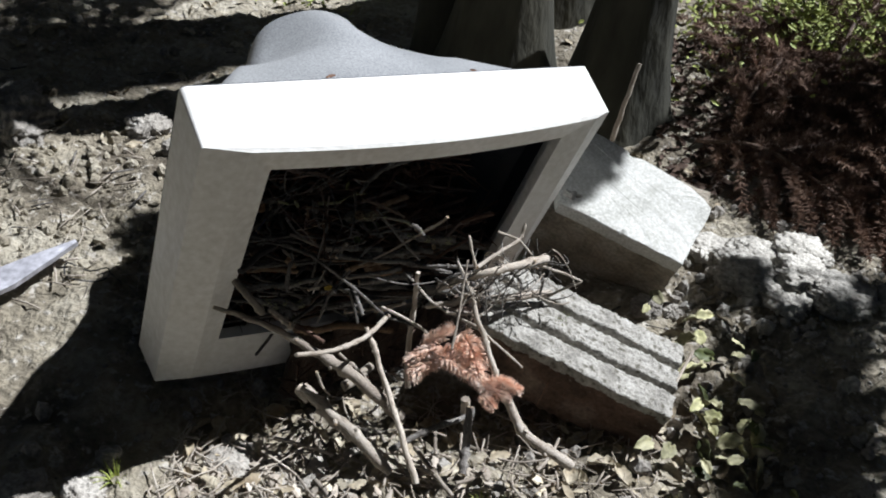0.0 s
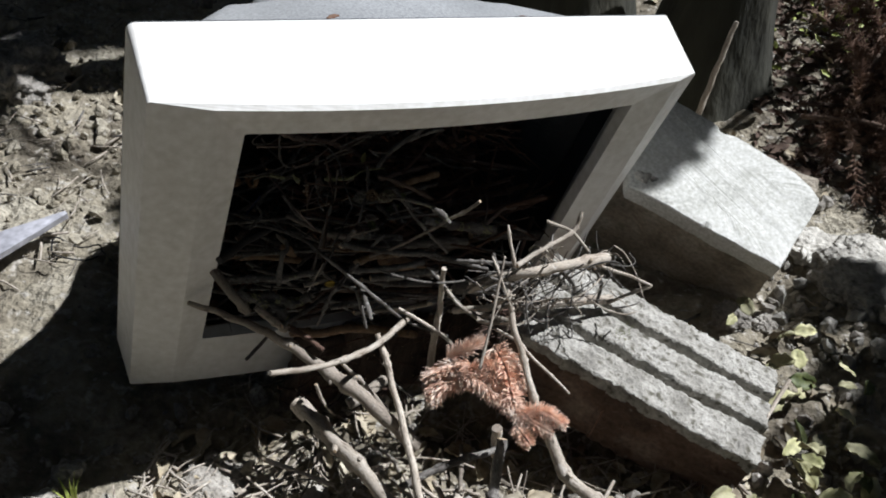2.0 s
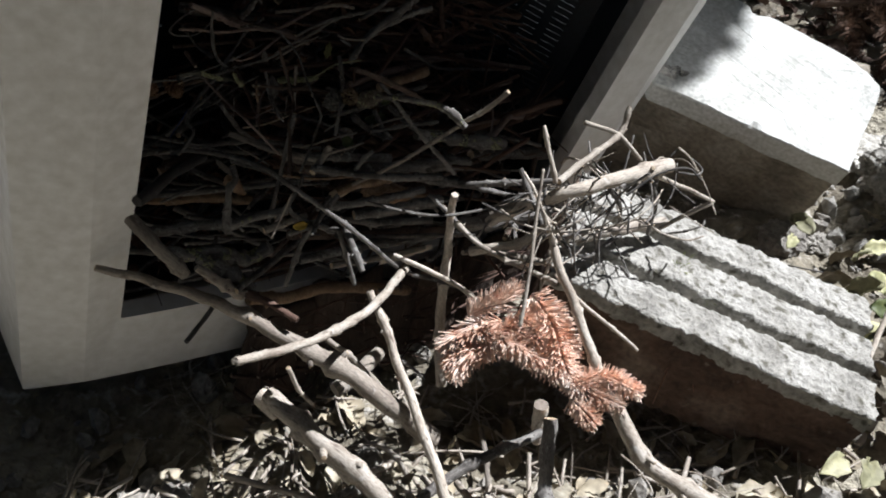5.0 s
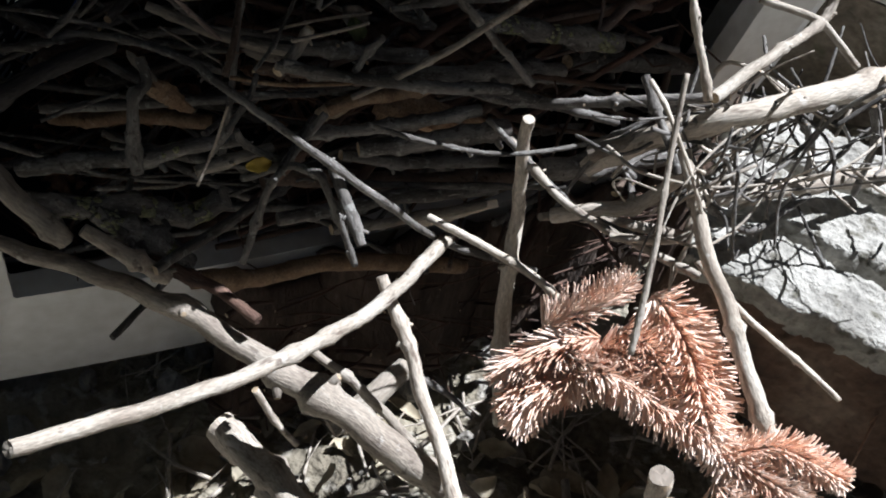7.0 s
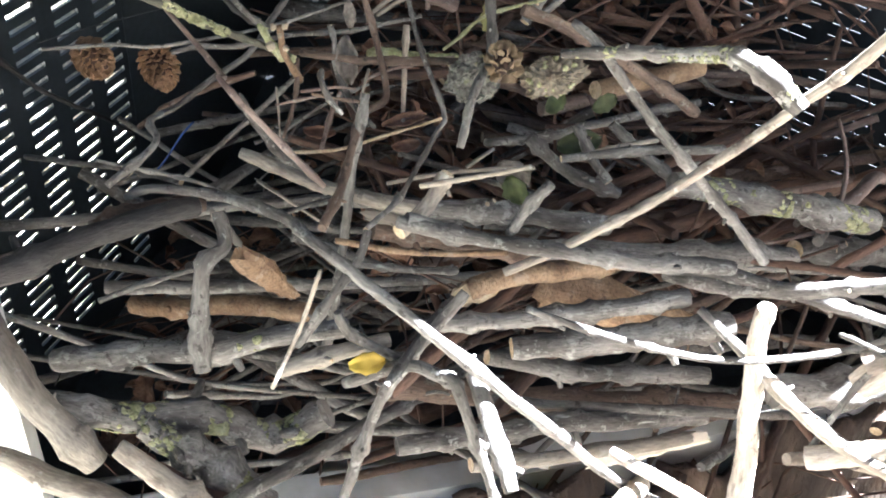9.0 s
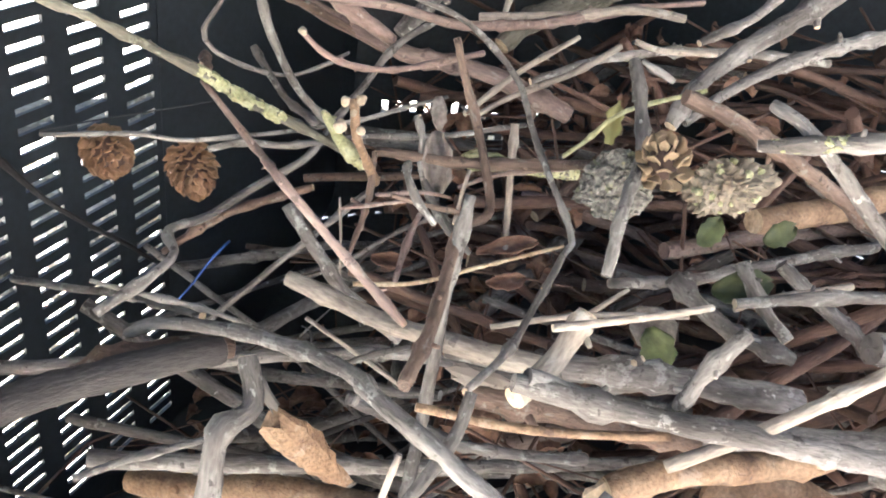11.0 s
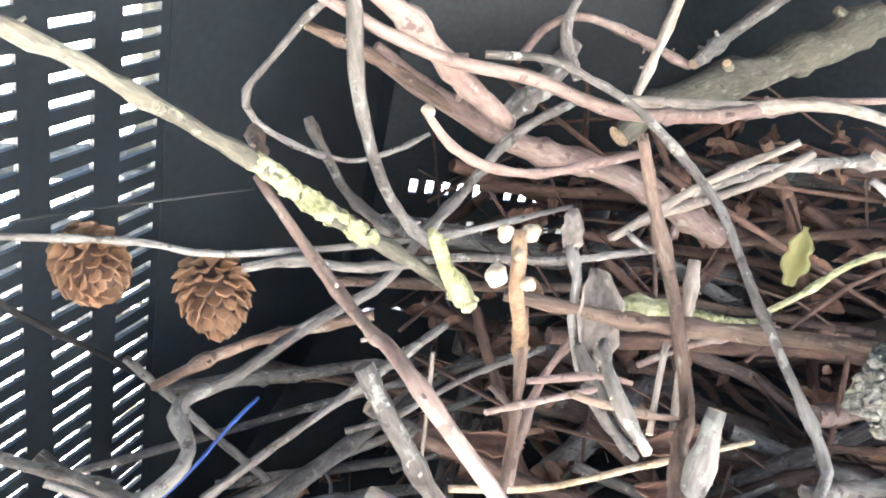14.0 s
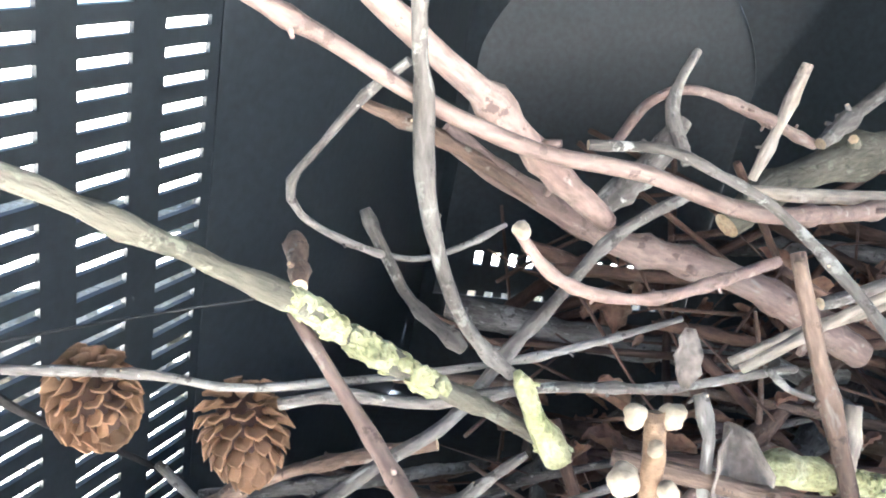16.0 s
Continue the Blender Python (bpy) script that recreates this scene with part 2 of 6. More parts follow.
def ring(x0, x1, z0, z1, y, r, steps=5, skew=0.0, tuck=0.0):
    """A rounded rectangle in the plane y, from the upper left corner clockwise as seen from the front.

    skew spreads the left side towards its foot, tuck draws the foot back."""
    pts = []
    for cx, cz, a0 in ((x0 + r, z1 - r, 180), (x1 - r, z1 - r, 90), (x1 - r, z0 + r, 0), (x0 + r, z0 + r, -90)):
        for i in range(steps + 1):
            a = radians(a0 - 90 * i / steps)
            px, pz = cx + r * math.cos(a), cz + r * math.sin(a)
            if px < 0.33:
                px -= skew * (z1 - pz) / (z1 - z0)
            pts.append((px, y + (tuck if pz < z0 + 2 * r else 0), pz))
    return pts


def shell_ring(h, zs, zc, w, z0, y, r):
    """A section of the back shell: upright sides, and a top that swells from the shoulders to a hump."""
    top = []
    for i in range(41):
        x = h * math.sin(math.pi / 2 * (i / 20 - 1))
        z = zs + (zc - zs) * math.cos(math.pi / 2 * min(abs(x) / w, 1)) ** 2
        e = max(0.0, abs(x) - (h - r)) / r
        top.append((0.3305 + x, y, z - r * (1 - math.sqrt(max(0.0, 1 - e * e)))))
    foot = [(0.3305 + h * (1 - 2 * i / 8), y, z0) for i in range(9)]
    return top + foot


def dense(pts, bulge=0.0, n=20):
    """Fills the long straight sides of a ring and bows it forward by bulge in the middle."""
    out = []
    for i, p in enumerate(pts):
        q = pts[(i + 1) % len(pts)]
        out.append(p)
        if (Vector(q) - Vector(p)).length > 0.06:
            out += [tuple(Vector(p).lerp(Vector(q), k / n)) for k in range(1, n)]
    return [(x, y - bulge * (1 - ((x - 0.3305) / 0.3305) ** 2), z) for x, y, z in out]


def loft(bm, rings, skip=()):
    """Faces between rings of equal length; skip: (ring, side) pairs left open."""
    v = [[bm.verts.new(p) for p in r] for r in rings]
    n = len(v[0])
    for k in range(len(v) - 1):
        for i in range(n):
            if (k, i) not in skip:
                j = (i + 1) % n
                bm.faces.new((v[k][i], v[k + 1][i], v[k + 1][j], v[k][j]))
    return v


# ---- the television casing ----
TX, TZ, TY = Vector((0.79915, 0.58567, -0.13547)), Vector((0.23918, -0.10303, 0.96549)), Vector((-0.55150, 0.80397, 0.22242))
TV = Matrix.Translation((-0.296, 0.844, 0.548)) @ Matrix((TX, TY, TZ)).transposed().to_4x4()


def vent_panel(parent, mirror):
    """Slanted shoulder of the back shell with five columns of slots."""
    bm = bmesh.new()
    a, b = Vector((0.036, 0.0904, 0)), Vector((0.132, 0.2248, 0))
    length = (b - a).length
    along = (b - a) / length
    across = Vector((along.y, -along.x, 0)) * 0.0018

    def slab(pts):
        pts = [a + along * u + Vector((0, 0, z)) for u, z in pts]
        off = across
        if mirror:
            pts = [Vector((0.661 - p.x, p.y, p.z)) for p in pts][::-1]
            off = Vector((-across.x, across.y, 0))
        prism(bm, pts, off)

    pitch, wide, top, bottom, step, gap = 0.0296, 0.0179, -0.083, -0.440, 0.0080, 0.0009 if mirror else 0.0031
    slab([(0, -0.010), (length, -0.080), (length, top), (0, top)])
    slab([(0, bottom), (length, bottom), (length, -0.449), (0, -0.503)])
    edge = 0.0
    for c in range(5):
        right = 0.1605 - (4 - c) * pitch
        slab([(edge, top), (right - wide, top), (right - wide, bottom), (edge, bottom)])
        edge = right
        z = top
        while z > bottom + 0.001:
            low = max(z - (step - gap), bottom)
            slab([(right - wide, z), (right, z), (right, low), (right - wide, low)])
            z -= step
    slab([(edge, top), (length + 0.009, top), (length + 0.009, bottom), (edge, bottom)])
    return part("vent_panel", bm, INNER, parent, "grey plastic panel with rows of vent slots, coloured dark for inside shade")


def rear_grille(parent):
    """Flat end of the hump, with two rows of short slots near its foot."""
    bm = bmesh.new()

    def slab(x0, x1, z0, z1):
        prism(bm, [(x0, 0.4105, z0), (x1, 0.4105, z0), (x1, 0.4105, z1), (x0, 0.4105, z1)], (0, 0.003, 0))

    slab(0.246, 0.415, -0.326, -0.220)
    for k in range(13):
        x = 0.246 + k * 0.013
        slab(x, x + 0.013, -0.220, -0.192 + 0.064 * math.cos(math.pi / 2 * min(abs(x - 0.324) / 0.112, 1)) ** 2)
    slab(0.246, 0.415, -0.352, -0.335)
    slab(0.246, 0.415, -0.362, -0.360)
    for z0, z1 in ((-0.335, -0.326), (-0.360, -0.352)):
        x = 0.246
        for k in range(12):
            slab(x, 0.272 + k * 0.0105, z0, z1)
            x = 0.272 + k * 0.0105 + 0.0050
        slab(x, 0.415, z0, z1)
    return part("rear_grille", bm, INNER, parent, "grey plastic end with short slots, coloured dark for inside shade")


def television():
    tv = thing("television_casing", TV, "emptied white television casing filled with sticks, tilted on the ground", "television casing")
    bm = bmesh.new()
    rings = [
        dense(ring(-0.002, 0.663, -0.524, 0.020, 0.086, 0.008)),
        dense(ring(0.0, 0.661, -0.513, 0.0, 0.0, 0.004, tuck=0.009), 0.022),
        dense(ring(0.056, 0.630, -0.494, -0.004, -0.005, 0.003, skew=0.006), 0.022),
        dense(ring(0.093, 0.580, -0.407, -0.043, 0.004, 0.003, skew=0.010), 0.022),
        dense(ring(0.093, 0.580, -0.407, -0.043, 0.020, 0.003, skew=0.010), 0.018),
        dense(ring(0.080, 0.594, -0.422, -0.033, 0.020, 0.003, skew=0.010), 0.018),
        dense(ring(0.003, 0.658, -0.512, 0.005, 0.030, 0.006)),
        dense(ring(0.001, 0.660, -0.520, 0.016, 0.086, 0.006)),
    ]
    loft(bm, rings + rings[:1])
    bmesh.ops.remove_doubles(bm, verts=bm.verts, dist=1e-6)
    bmesh.ops.recalc_face_normals(bm, faces=bm.faces)
    bezel = part("bezel", bm, PLASTIC, tv, "white plastic front frame with a curved front")
    bv = bezel.modifiers.new("edge", "BEVEL")
    bv.width, bv.segments, bv.limit_method, bv.angle_limit = 0.0015, 2, "ANGLE", radians(25)
    bm = bmesh.new()
    body = [
        shell_ring(0.3325, 0.020, 0.020, 0.3, -0.524, 0.0875, 0.008),
        shell_ring(0.3305, 0.008, 0.008, 0.3, -0.515, 0.0890, 0.008),
        shell_ring(0.2945, -0.004, -0.004, 0.3, -0.505, 0.0904, 0.006),
        shell_ring(0.1985, -0.067, -0.035, 0.192, -0.449, 0.2248, 0.012),
        shell_ring(0.165, -0.100, -0.042, 0.165, -0.440, 0.258, 0.025),
        shell_ring(0.142, -0.129, -0.0515, 0.138, -0.425, 0.300, 0.030),
        shell_ring(0.0953, -0.138, -0.0884, 0.159, -0.395, 0.385, 0.035),
        shell_ring(0.090, -0.165, -0.112, 0.130, -0.375, 0.402, 0.035),
        shell_ring(0.081, -0.198, -0.133, 0.112, -0.355, 0.410, 0.030),
    ]
    v = loft(bm, body, skip={(2, 40), (2, 49)})
    bmesh.ops.recalc_face_normals(bm, faces=bm.faces)
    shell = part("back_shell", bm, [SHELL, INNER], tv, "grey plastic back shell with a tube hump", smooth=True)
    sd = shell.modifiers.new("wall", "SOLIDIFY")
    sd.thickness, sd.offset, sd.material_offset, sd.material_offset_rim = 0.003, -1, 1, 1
    ws = shell.modifiers.new("edge", "EDGE_SPLIT")
    ws.split_angle = radians(55)
    rear_grille(tv)
    vent_panel(tv, False)
    vent_panel(tv, True)
    return tv


television()

# ---- the ground ----


def height(x, y):
    """Height of the soil: a hollow before the casing, rising behind it to the right."""
    p = Vector((x, y, 0))
    z = 0.012 + 0.10 * max(0.0, x - 0.15) + 0.045 * max(0.0, y - 1.3) + 0.03 * max(0.0, -x - 0.6)
    z -= 0.05 * math.exp(-(((x + 0.05) / 0.35) ** 2 + ((y - 1.1) / 0.35) ** 2))
    near = math.exp(-((x * x + (y - 1.2) ** 2) / 16))
    z += near * (0.030 * noise.noise(p * 3.1) + 0.016 * noise.noise(p * 9) + 0.012 * noise.noise(p * 24) + 0.009 * noise.noise(p * 52))
    return z + (1 - near) * 0.25 * noise.noise(p * 0.25)


def steps(lo, hi, fine, far):
    mid = [lo + i * fine for i in range(int((hi - lo) / fine) + 1)]
    out, d = [], fine
    while mid[-1] + sum(out) < far:
        d *= 1.35
        out.append(d)
    up = list(np.cumsum(out) + mid[-1])
    down = [mid[0] - c for c in np.cumsum(out)]
    return down[::-1] + mid + up


def ground():
    xs, ys = steps(-1.3, 1.3, 0.013, 60), steps(0.55, 2.4, 0.013, 60)
    verts = [(x, y, height(x, y)) for y in ys for x in xs]
    w = len(xs)
    faces = [(j * w + i, j * w + i + 1, (j + 1) * w + i + 1, (j + 1) * w + i) for j in range(len(ys) - 1) for i in range(w - 1)]
    me = bpy.data.meshes.new("ground")
    me.from_pydata(verts, [], faces)
    me.materials.append(SOIL)
    me.shade_smooth()
    return tagged(new("ground", me), "bare brown soil with stones and litter", "ground", kind="structure")


ground()

# ---- concrete pieces ----


def rough_box(bm, rnd, dx, dy, dz, cuts=10, amount=0.002):
    """A box from the origin, with worn faces."""
    bmesh.ops.create_cube(bm, size=1)
    bmesh.ops.subdivide_edges(bm, edges=bm.edges[:], cuts=cuts, use_grid_fill=True)
    for v in bm.verts:
        v.co = Vector(((v.co.x + 0.5) * dx, (v.co.y + 0.5) * dy, (v.co.z + 0.5) * dz))
        v.co += noise.noise_vector(v.co * 60 + Vector((rnd, 0, 0))) * amount + noise.noise_vector(v.co * 14 + Vector((0, rnd, 0))) * amount * 1.5


def frame_of(origin, xdir, ydir):
    x = Vector(xdir).normalized()
    z = x.cross(Vector(ydir)).normalized()
    y = z.cross(x)
    return Matrix.Translation(origin) @ Matrix((x, y, z)).transposed().to_4x4()


def beam():
    m = frame_of((0.428, 1.086, 0.111), (-0.240, 0.062, 0.055), (-0.075, -0.155, 0.008))
    bm = bmesh.new()
    geo = [(0, 0.0), (0.045, 0.0), (0.049, -0.015), (0.058, -0.015), (0.062, 0.0), (0.105, 0.0), (0.109, -0.015), (0.118, -0.015), (0.122, 0.0), (0.170, 0.0), (0.172, -0.11), (-0.002, -0.115)]
    fine = []
    for a, b in zip(geo, geo[1:] + geo[:1]):
        k = max(1, int((Vector(b) - Vector(a)).length / 0.0035))
        fine += [tuple(Vector(a).lerp(Vector(b), i / k)) for i in range(k)]
    geo = fine
    n, long = 100, 0.34
    rows = []
    for i in range(n + 1):
        x = long * i / n
        row = []
        for y, z in geo:
            p = Vector((x, y, z))
            p += noise.noise_vector(p * 260) * 0.0016 + noise.noise_vector(p * 120) * 0.0026 + noise.noise_vector(p * 50) * 0.0030 + noise.noise_vector(p * 16) * 0.003
            row.append(bm.verts.new(p))
        rows.append(row)
    k = len(geo)
    for i in range(n):
        for j in range(k):
            f = bm.faces.new((rows[i][j], rows[i + 1][j], rows[i + 1][(j + 1) % k], rows[i][(j + 1) % k]))
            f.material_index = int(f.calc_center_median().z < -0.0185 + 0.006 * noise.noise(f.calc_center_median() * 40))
    bm.faces.new(rows[0]).material_index = 1
    bm.faces.new(rows[-1][::-1]).material_index = 1
    bmesh.ops.recalc_face_normals(bm, faces=bm.faces)
    ob = part("concrete_post", bm, [CONCRETE, POSTSIDE], None, "", True)
    ob.matrix_world = m
    return tagged(ob, "rough concrete post with two grooves, its sides darker brown", "concrete post")


def block():
    """The slab: a plate with one rounded corner, worn rims and a few chips."""
    m = frame_of((0.198, 1.330, 0.206), (0.236, -0.085, -0.044), (0.372, 0.881, 0.292))
    rim = [(0.004, 0.000), (0.070, 0.001), (0.150, -0.001), (0.215, 0.001), (0.2535, 0.000), (0.256, 0.050), (0.259, 0.100), (0.262, 0.138), (0.258, 0.152), (0.240, 0.165), (0.208, 0.176), (0.150, 0.182), (0.094, 0.186), (0.020, 0.192), (-0.045, 0.195), (-0.040, 0.140), (-0.030, 0.090), (-0.018, 0.040), (-0.004, 0.012)]
    fine = []
    for a, b in zip(rim, rim[1:] + rim[:1]):
        k = max(1, int((Vector(b) - Vector(a)).length / 0.006))
        fine += [Vector(a).lerp(Vector(b), i / k) for i in range(k)]
    mid = Vector((0.11, 0.09))
    bm = bmesh.new()
    rows = []
    for inset, z in ((0.0, -0.031), (0.0, -0.016), (0.0005, -0.0022), (0.0025, 0.0), (0.012, 0.0004), (0.030, 0.0), (0.055, 0.0)):
        row = []
        for p in fine:
            q = p + (mid - p).normalized() * inset
            v = Vector((q.x, q.y, z))
            v += noise.noise_vector(v * 90) * 0.0011 + noise.noise_vector(v * 28) * 0.0015
            nick = max(0.0, noise.noise(Vector((p.x * 34, p.y * 34, 5.0))) - 0.28)
            if inset < 0.004 and z > -0.01:
                v.z -= nick * 0.016
                v.xy += (mid - p).normalized() * nick * 0.012
            row.append(bm.verts.new(v))
        rows.append(row)
    n = len(fine)
    for a, b in zip(rows, rows[1:]):
        for j in range(n):
            bm.faces.new((a[j], a[(j + 1) % n], b[(j + 1) % n], b[j]))
    bm.faces.new(rows[0][::-1])
    bmesh.ops.triangle_fill(bm, edges=[bm.edges.get((rows[-1][j], rows[-1][(j + 1) % n])) for j in range(n)])
    bmesh.ops.recalc_face_normals(bm, faces=bm.faces)
    ob = part("concrete_slab", bm, SMOOTH, None, "")
    ob.matrix_world = m
    tagged(ob, "pale smooth concrete slab, chipped, resting on soil", "concrete slab")


beam()
block()

# ---- sticks ----
TONE = {"grey_bark": "grey", "brown_bark": "brown", "bare_wood": "pale bare", "reddish_bark": "reddish", "cream_wood": "cream", "blackish_bark": "blackish", "cut_wood": "tan", "orange_wood": "orange-brown", "shaded_bark": "dark brown", "tan_wood": "tan bare", "olive_bark": "greenish grey", "lichen": "lichen-yellow", "dark_wire": "black", "blue_cord": "blue"}


def smooth_path(pts, step):
    """Catmull-Rom curve through the points, in short steps."""
    p = [Vector(q) for q in pts]
    p = [p[0] * 2 - p[1]] + p + [p[-1] * 2 - p[-2]]
    out = []
    for i in range(1, len(p) - 2):
        a, b, c, d = p[i - 1:i + 3]
        n = max(2, min(14, int((c - b).length / step)))
        for k in range(n):
            t = k / n
            out.append(0.5 * (2 * b + (c - a) * t + (2 * a - 5 * b + 4 * c - d) * t * t + (3 * b - a - 3 * c + d) * t ** 3))
    return out + [p[-2]]


def tube(bm, path, r0, r1, sides, rnd, rough=0.14, knots=(), caps=True):
    """A bark-covered tube with uneven girth, closed by cut ends of the second material."""
    up = Vector((0.3, 0.2, 1)).normalized()
    rows, n = [], len(path)
    grow = bm.verts.layers.float_vector.get("grow") or bm.verts.layers.float_vector.new("grow")
    gone = 0.0
    for i, p in enumerate(path):
        d = (path[min(i + 1, n - 1)] - path[max(i - 1, 0)]).normalized()
        u = (up - d * up.dot(d)).normalized()
        w = d.cross(u)
        up = u
        s = i / (n - 1)
        gone += (p - path[i - 1]).length if i else 0
        r = r0 + (r1 - r0) * s
        r *= 1 + sum(0.38 * math.exp(-(((s - k) * n / 0.8) ** 2)) for k in knots)
        if i in (0, n - 1):
            r *= 0.93
        row = []
        for j in range(sides):
            a = 2 * math.pi * j / sides
            v = u * math.cos(a) + w * math.sin(a)
            q = p + v * r
            bump = noise.noise(q * (0.30 / max(r0, 0.001)) + rnd) * rough * 0.6 + noise.noise(q * (1.3 / max(r0, 0.001)) + rnd) * rough * 0.7
            e = bm.verts.new(p + v * r * (1 + bump))
            e[grow] = (math.cos(a) * r, math.sin(a) * r, gone * 0.28)
            row.append(e)
        rows.append(row)
    for a, b in zip(rows, rows[1:]):
        for j in range(sides):
            f = bm.faces.new((a[j], a[(j + 1) % sides], b[(j + 1) % sides], b[j]))
            f.smooth = True
    for row, flip, p, q in ((rows[0], True, path[0], path[1]), (rows[-1], False, path[-1], path[-2])) if caps else ():
        c = bm.verts.new(p + (p - q).normalized() * r0 * 0.08)
        for j in range(sides):
            tri = (row[j], row[(j + 1) % sides], c)
            f = bm.faces.new(tri[::-1] if flip else tri)
            f.material_index = 1
    return rows


STICKS = []


def stick(mat, r0, r1, knots, kind, *pts, group="sticks in the casing", where="in the pile of sticks"):
    """One stick along its points, with knots and small snapped side twigs."""
    rng = random.Random(len(STICKS) * 7 + 1)
    r = max(r0, r1)
    if mat in (BARK, BROWN, OLIVE, RED) and "deep" not in where:
        knots += 2
    path = smooth_path(pts, max(0.0028, r * 0.7))
    rnd = Vector((rng.uniform(0, 50), rng.uniform(0, 50), rng.uniform(0, 50)))
    wob = r * 0.30
    path = [p + noise.noise_vector(p * 45 + rnd) * wob for p in path]
    bm = bmesh.new()
    spots = [rng.uniform(0.08, 0.94) for _ in range(knots)]
    rows = tube(bm, path, r0, r1, 14 if r > 0.006 else 10, rnd, 0.36 if "lichen" in kind else 0.27 if mat in (BARK, BROWN, SHADED, OLIVE) else 0.17, spots, r < 0.0024)
    faces = [(rows[0], path[0], path[1]), (rows[-1], path[-1], path[-2])] if r >= 0.0024 else []
    faces = [([v.co.copy() for v in row], p, (p - q).normalized()) for row, p, q in faces]
    snags = []
    for k in spots:
        i = min(int(k * (len(path) - 1)), len(path) - 2)
        d = (path[i + 1] - path[i]).normalized()
        side = d.cross(Vector((rng.uniform(-1, 1), rng.uniform(-1, 1), rng.uniform(-1, 1)))).normalized()
        tip = (side + d * rng.uniform(0.2, 0.9)).normalized()
        rr = r0 + (r1 - r0) * k
        long = rr * rng.uniform(1.5, 2.6)
        if "deep" in where and rng.random() < 0.5:
            bend = Vector((rng.gauss(0, 1), rng.gauss(0, 1), rng.gauss(0, 1))) * rr * 2.5
            long = rr * rng.uniform(7, 15)
            snags.append(([path[i] + tip * long * q + bend * q * q for q in (0.0, 0.2, 0.4, 0.6, 0.8, 1.0)], rr * 0.36))
            continue
        snags.append(([path[i] + tip * long * q for q in (0.3, 0.7, 1.0)], rr * 0.45))
    o = Vector(pts[0])
    bmesh.ops.translate(bm, verts=bm.verts, vec=-o)
    sawn = any(w in kind for w in ("cut", "sawn", "log", "split log", "thick", "stub")) or rng.random() < 0.3
    end = WOOD if sawn and mat in (BARK, BROWN, OLIVE, ORANGE, WOOD, PALE, TAN) else mat
    name = "cord" if mat is BLUE else ("branch" if r > 0.0028 else "twig")
    ob = part(name, bm, [mat, end])
    ob.location = o
    tagged(ob, (TONE[mat.name] + " " + kind + " " + where), "stick" if name != "cord" else "cord", group)
    for row, p, d in faces:
        bm = bmesh.new()
        rim = [bm.verts.new(c - o + d * 0.0001) for c in row]
        mid = [bm.verts.new((c - p) * 0.55 + p - o + d * r * rng.uniform(-0.05, 0.12)) for c in row]
        hub = bm.verts.new(p - o + d * r * 0.04)
        for j in range(len(rim)):
            k = (j + 1) % len(rim)
            bm.faces.new((rim[j], rim[k], mid[k], mid[j]))
            bm.faces.new((mid[j], mid[k], hub))
        bmesh.ops.recalc_face_normals(bm, faces=bm.faces)
        part("cut_end", bm, end, ob, "paler broken end")
    for line, rr in snags:
        bm = bmesh.new()
        tube(bm, [p - o for p in line], rr, rr * 0.65, 6, rnd, 0.2)
        part("side_twig", bm, [mat, end], ob)
    STICKS.append((ob, path, r0, r1, kind))
    return ob


def lichen(index, a, b, count, size, seed, mat=LICHEN, label="crusty yellow-green lichen", tufts=True):
    """Crust of small lobes on a stretch of a stick."""
    ob, path, r0, r1, kind = STICKS[index]
    rng = random.Random(seed)
    bm = bmesh.new()
    spots = [rng.uniform(a, b) for _ in range(4)]
    for _ in range(count):
        s = rng.uniform(a, b) if size > 0.9 or not tufts else min(max(rng.choice(spots) + rng.gauss(0, 0.05), a), b)
        i = min(int(s * (len(path) - 1)), len(path) - 2)
        p = path[i].lerp(path[i + 1], rng.random())
        d = (path[i + 1] - path[i]).normalized()
        side = d.cross(Vector((rng.uniform(-1, 1), rng.uniform(-1, 1), rng.uniform(-1, 1)))).normalized()
        r = r0 + (r1 - r0) * s
        k = size * r * rng.uniform(0.5, 1.2)
        m = frame_of(p + side * r * 0.95 - ob.location, d, d.cross(side)) @ Matrix.Diagonal((k * rng.uniform(0.8, 1.5), k, k * 0.38, 1))
        g = bmesh.ops.create_icosphere(bm, subdivisions=2 if size > 0.5 else 1, radius=1)
        for v in g["verts"]:
            v.co *= 1 + 0.55 * noise.noise(v.co * 2.2 + Vector((s * 90, 0, 0)))
            v.co = m @ v.co
    return tagged(part("lichen", bm, mat, ob, label, True), kind="stuff")


stick(OLIVE, 0.0010, 0.0014, 4, "lichen branch", (-0.242, 0.940, 0.396), (-0.248, 0.955, 0.391), (-0.248, 0.965, 0.387), (-0.247, 0.980, 0.379), (-0.245, 0.992, 0.372), (-0.244, 0.999, 0.368), (-0.240, 1.008, 0.360), (-0.235, 1.015, 0.354), (-0.230, 1.032, 0.343), (-0.226, 1.046, 0.332))
stick(BROWN, 0.0013, 0.0012, 1, "stub", (-0.264, 1.025, 0.370), (-0.258, 1.017, 0.368), (-0.252, 1.009, 0.367))
stick(LICHEN, 0.0008, 0.0022, 2, "lichen-covered twig", (-0.227, 1.027, 0.353), (-0.226, 1.029, 0.349), (-0.225, 1.031, 0.344), (-0.223, 1.035, 0.337))
stick(RED, 0.0009, 0.0011, 4, "twig", (-0.248, 1.002, 0.366), (-0.241, 1.001, 0.358), (-0.230, 0.996, 0.350), (-0.218, 0.985, 0.348), (-0.204, 0.966, 0.352), (-0.180, 0.975, 0.314))
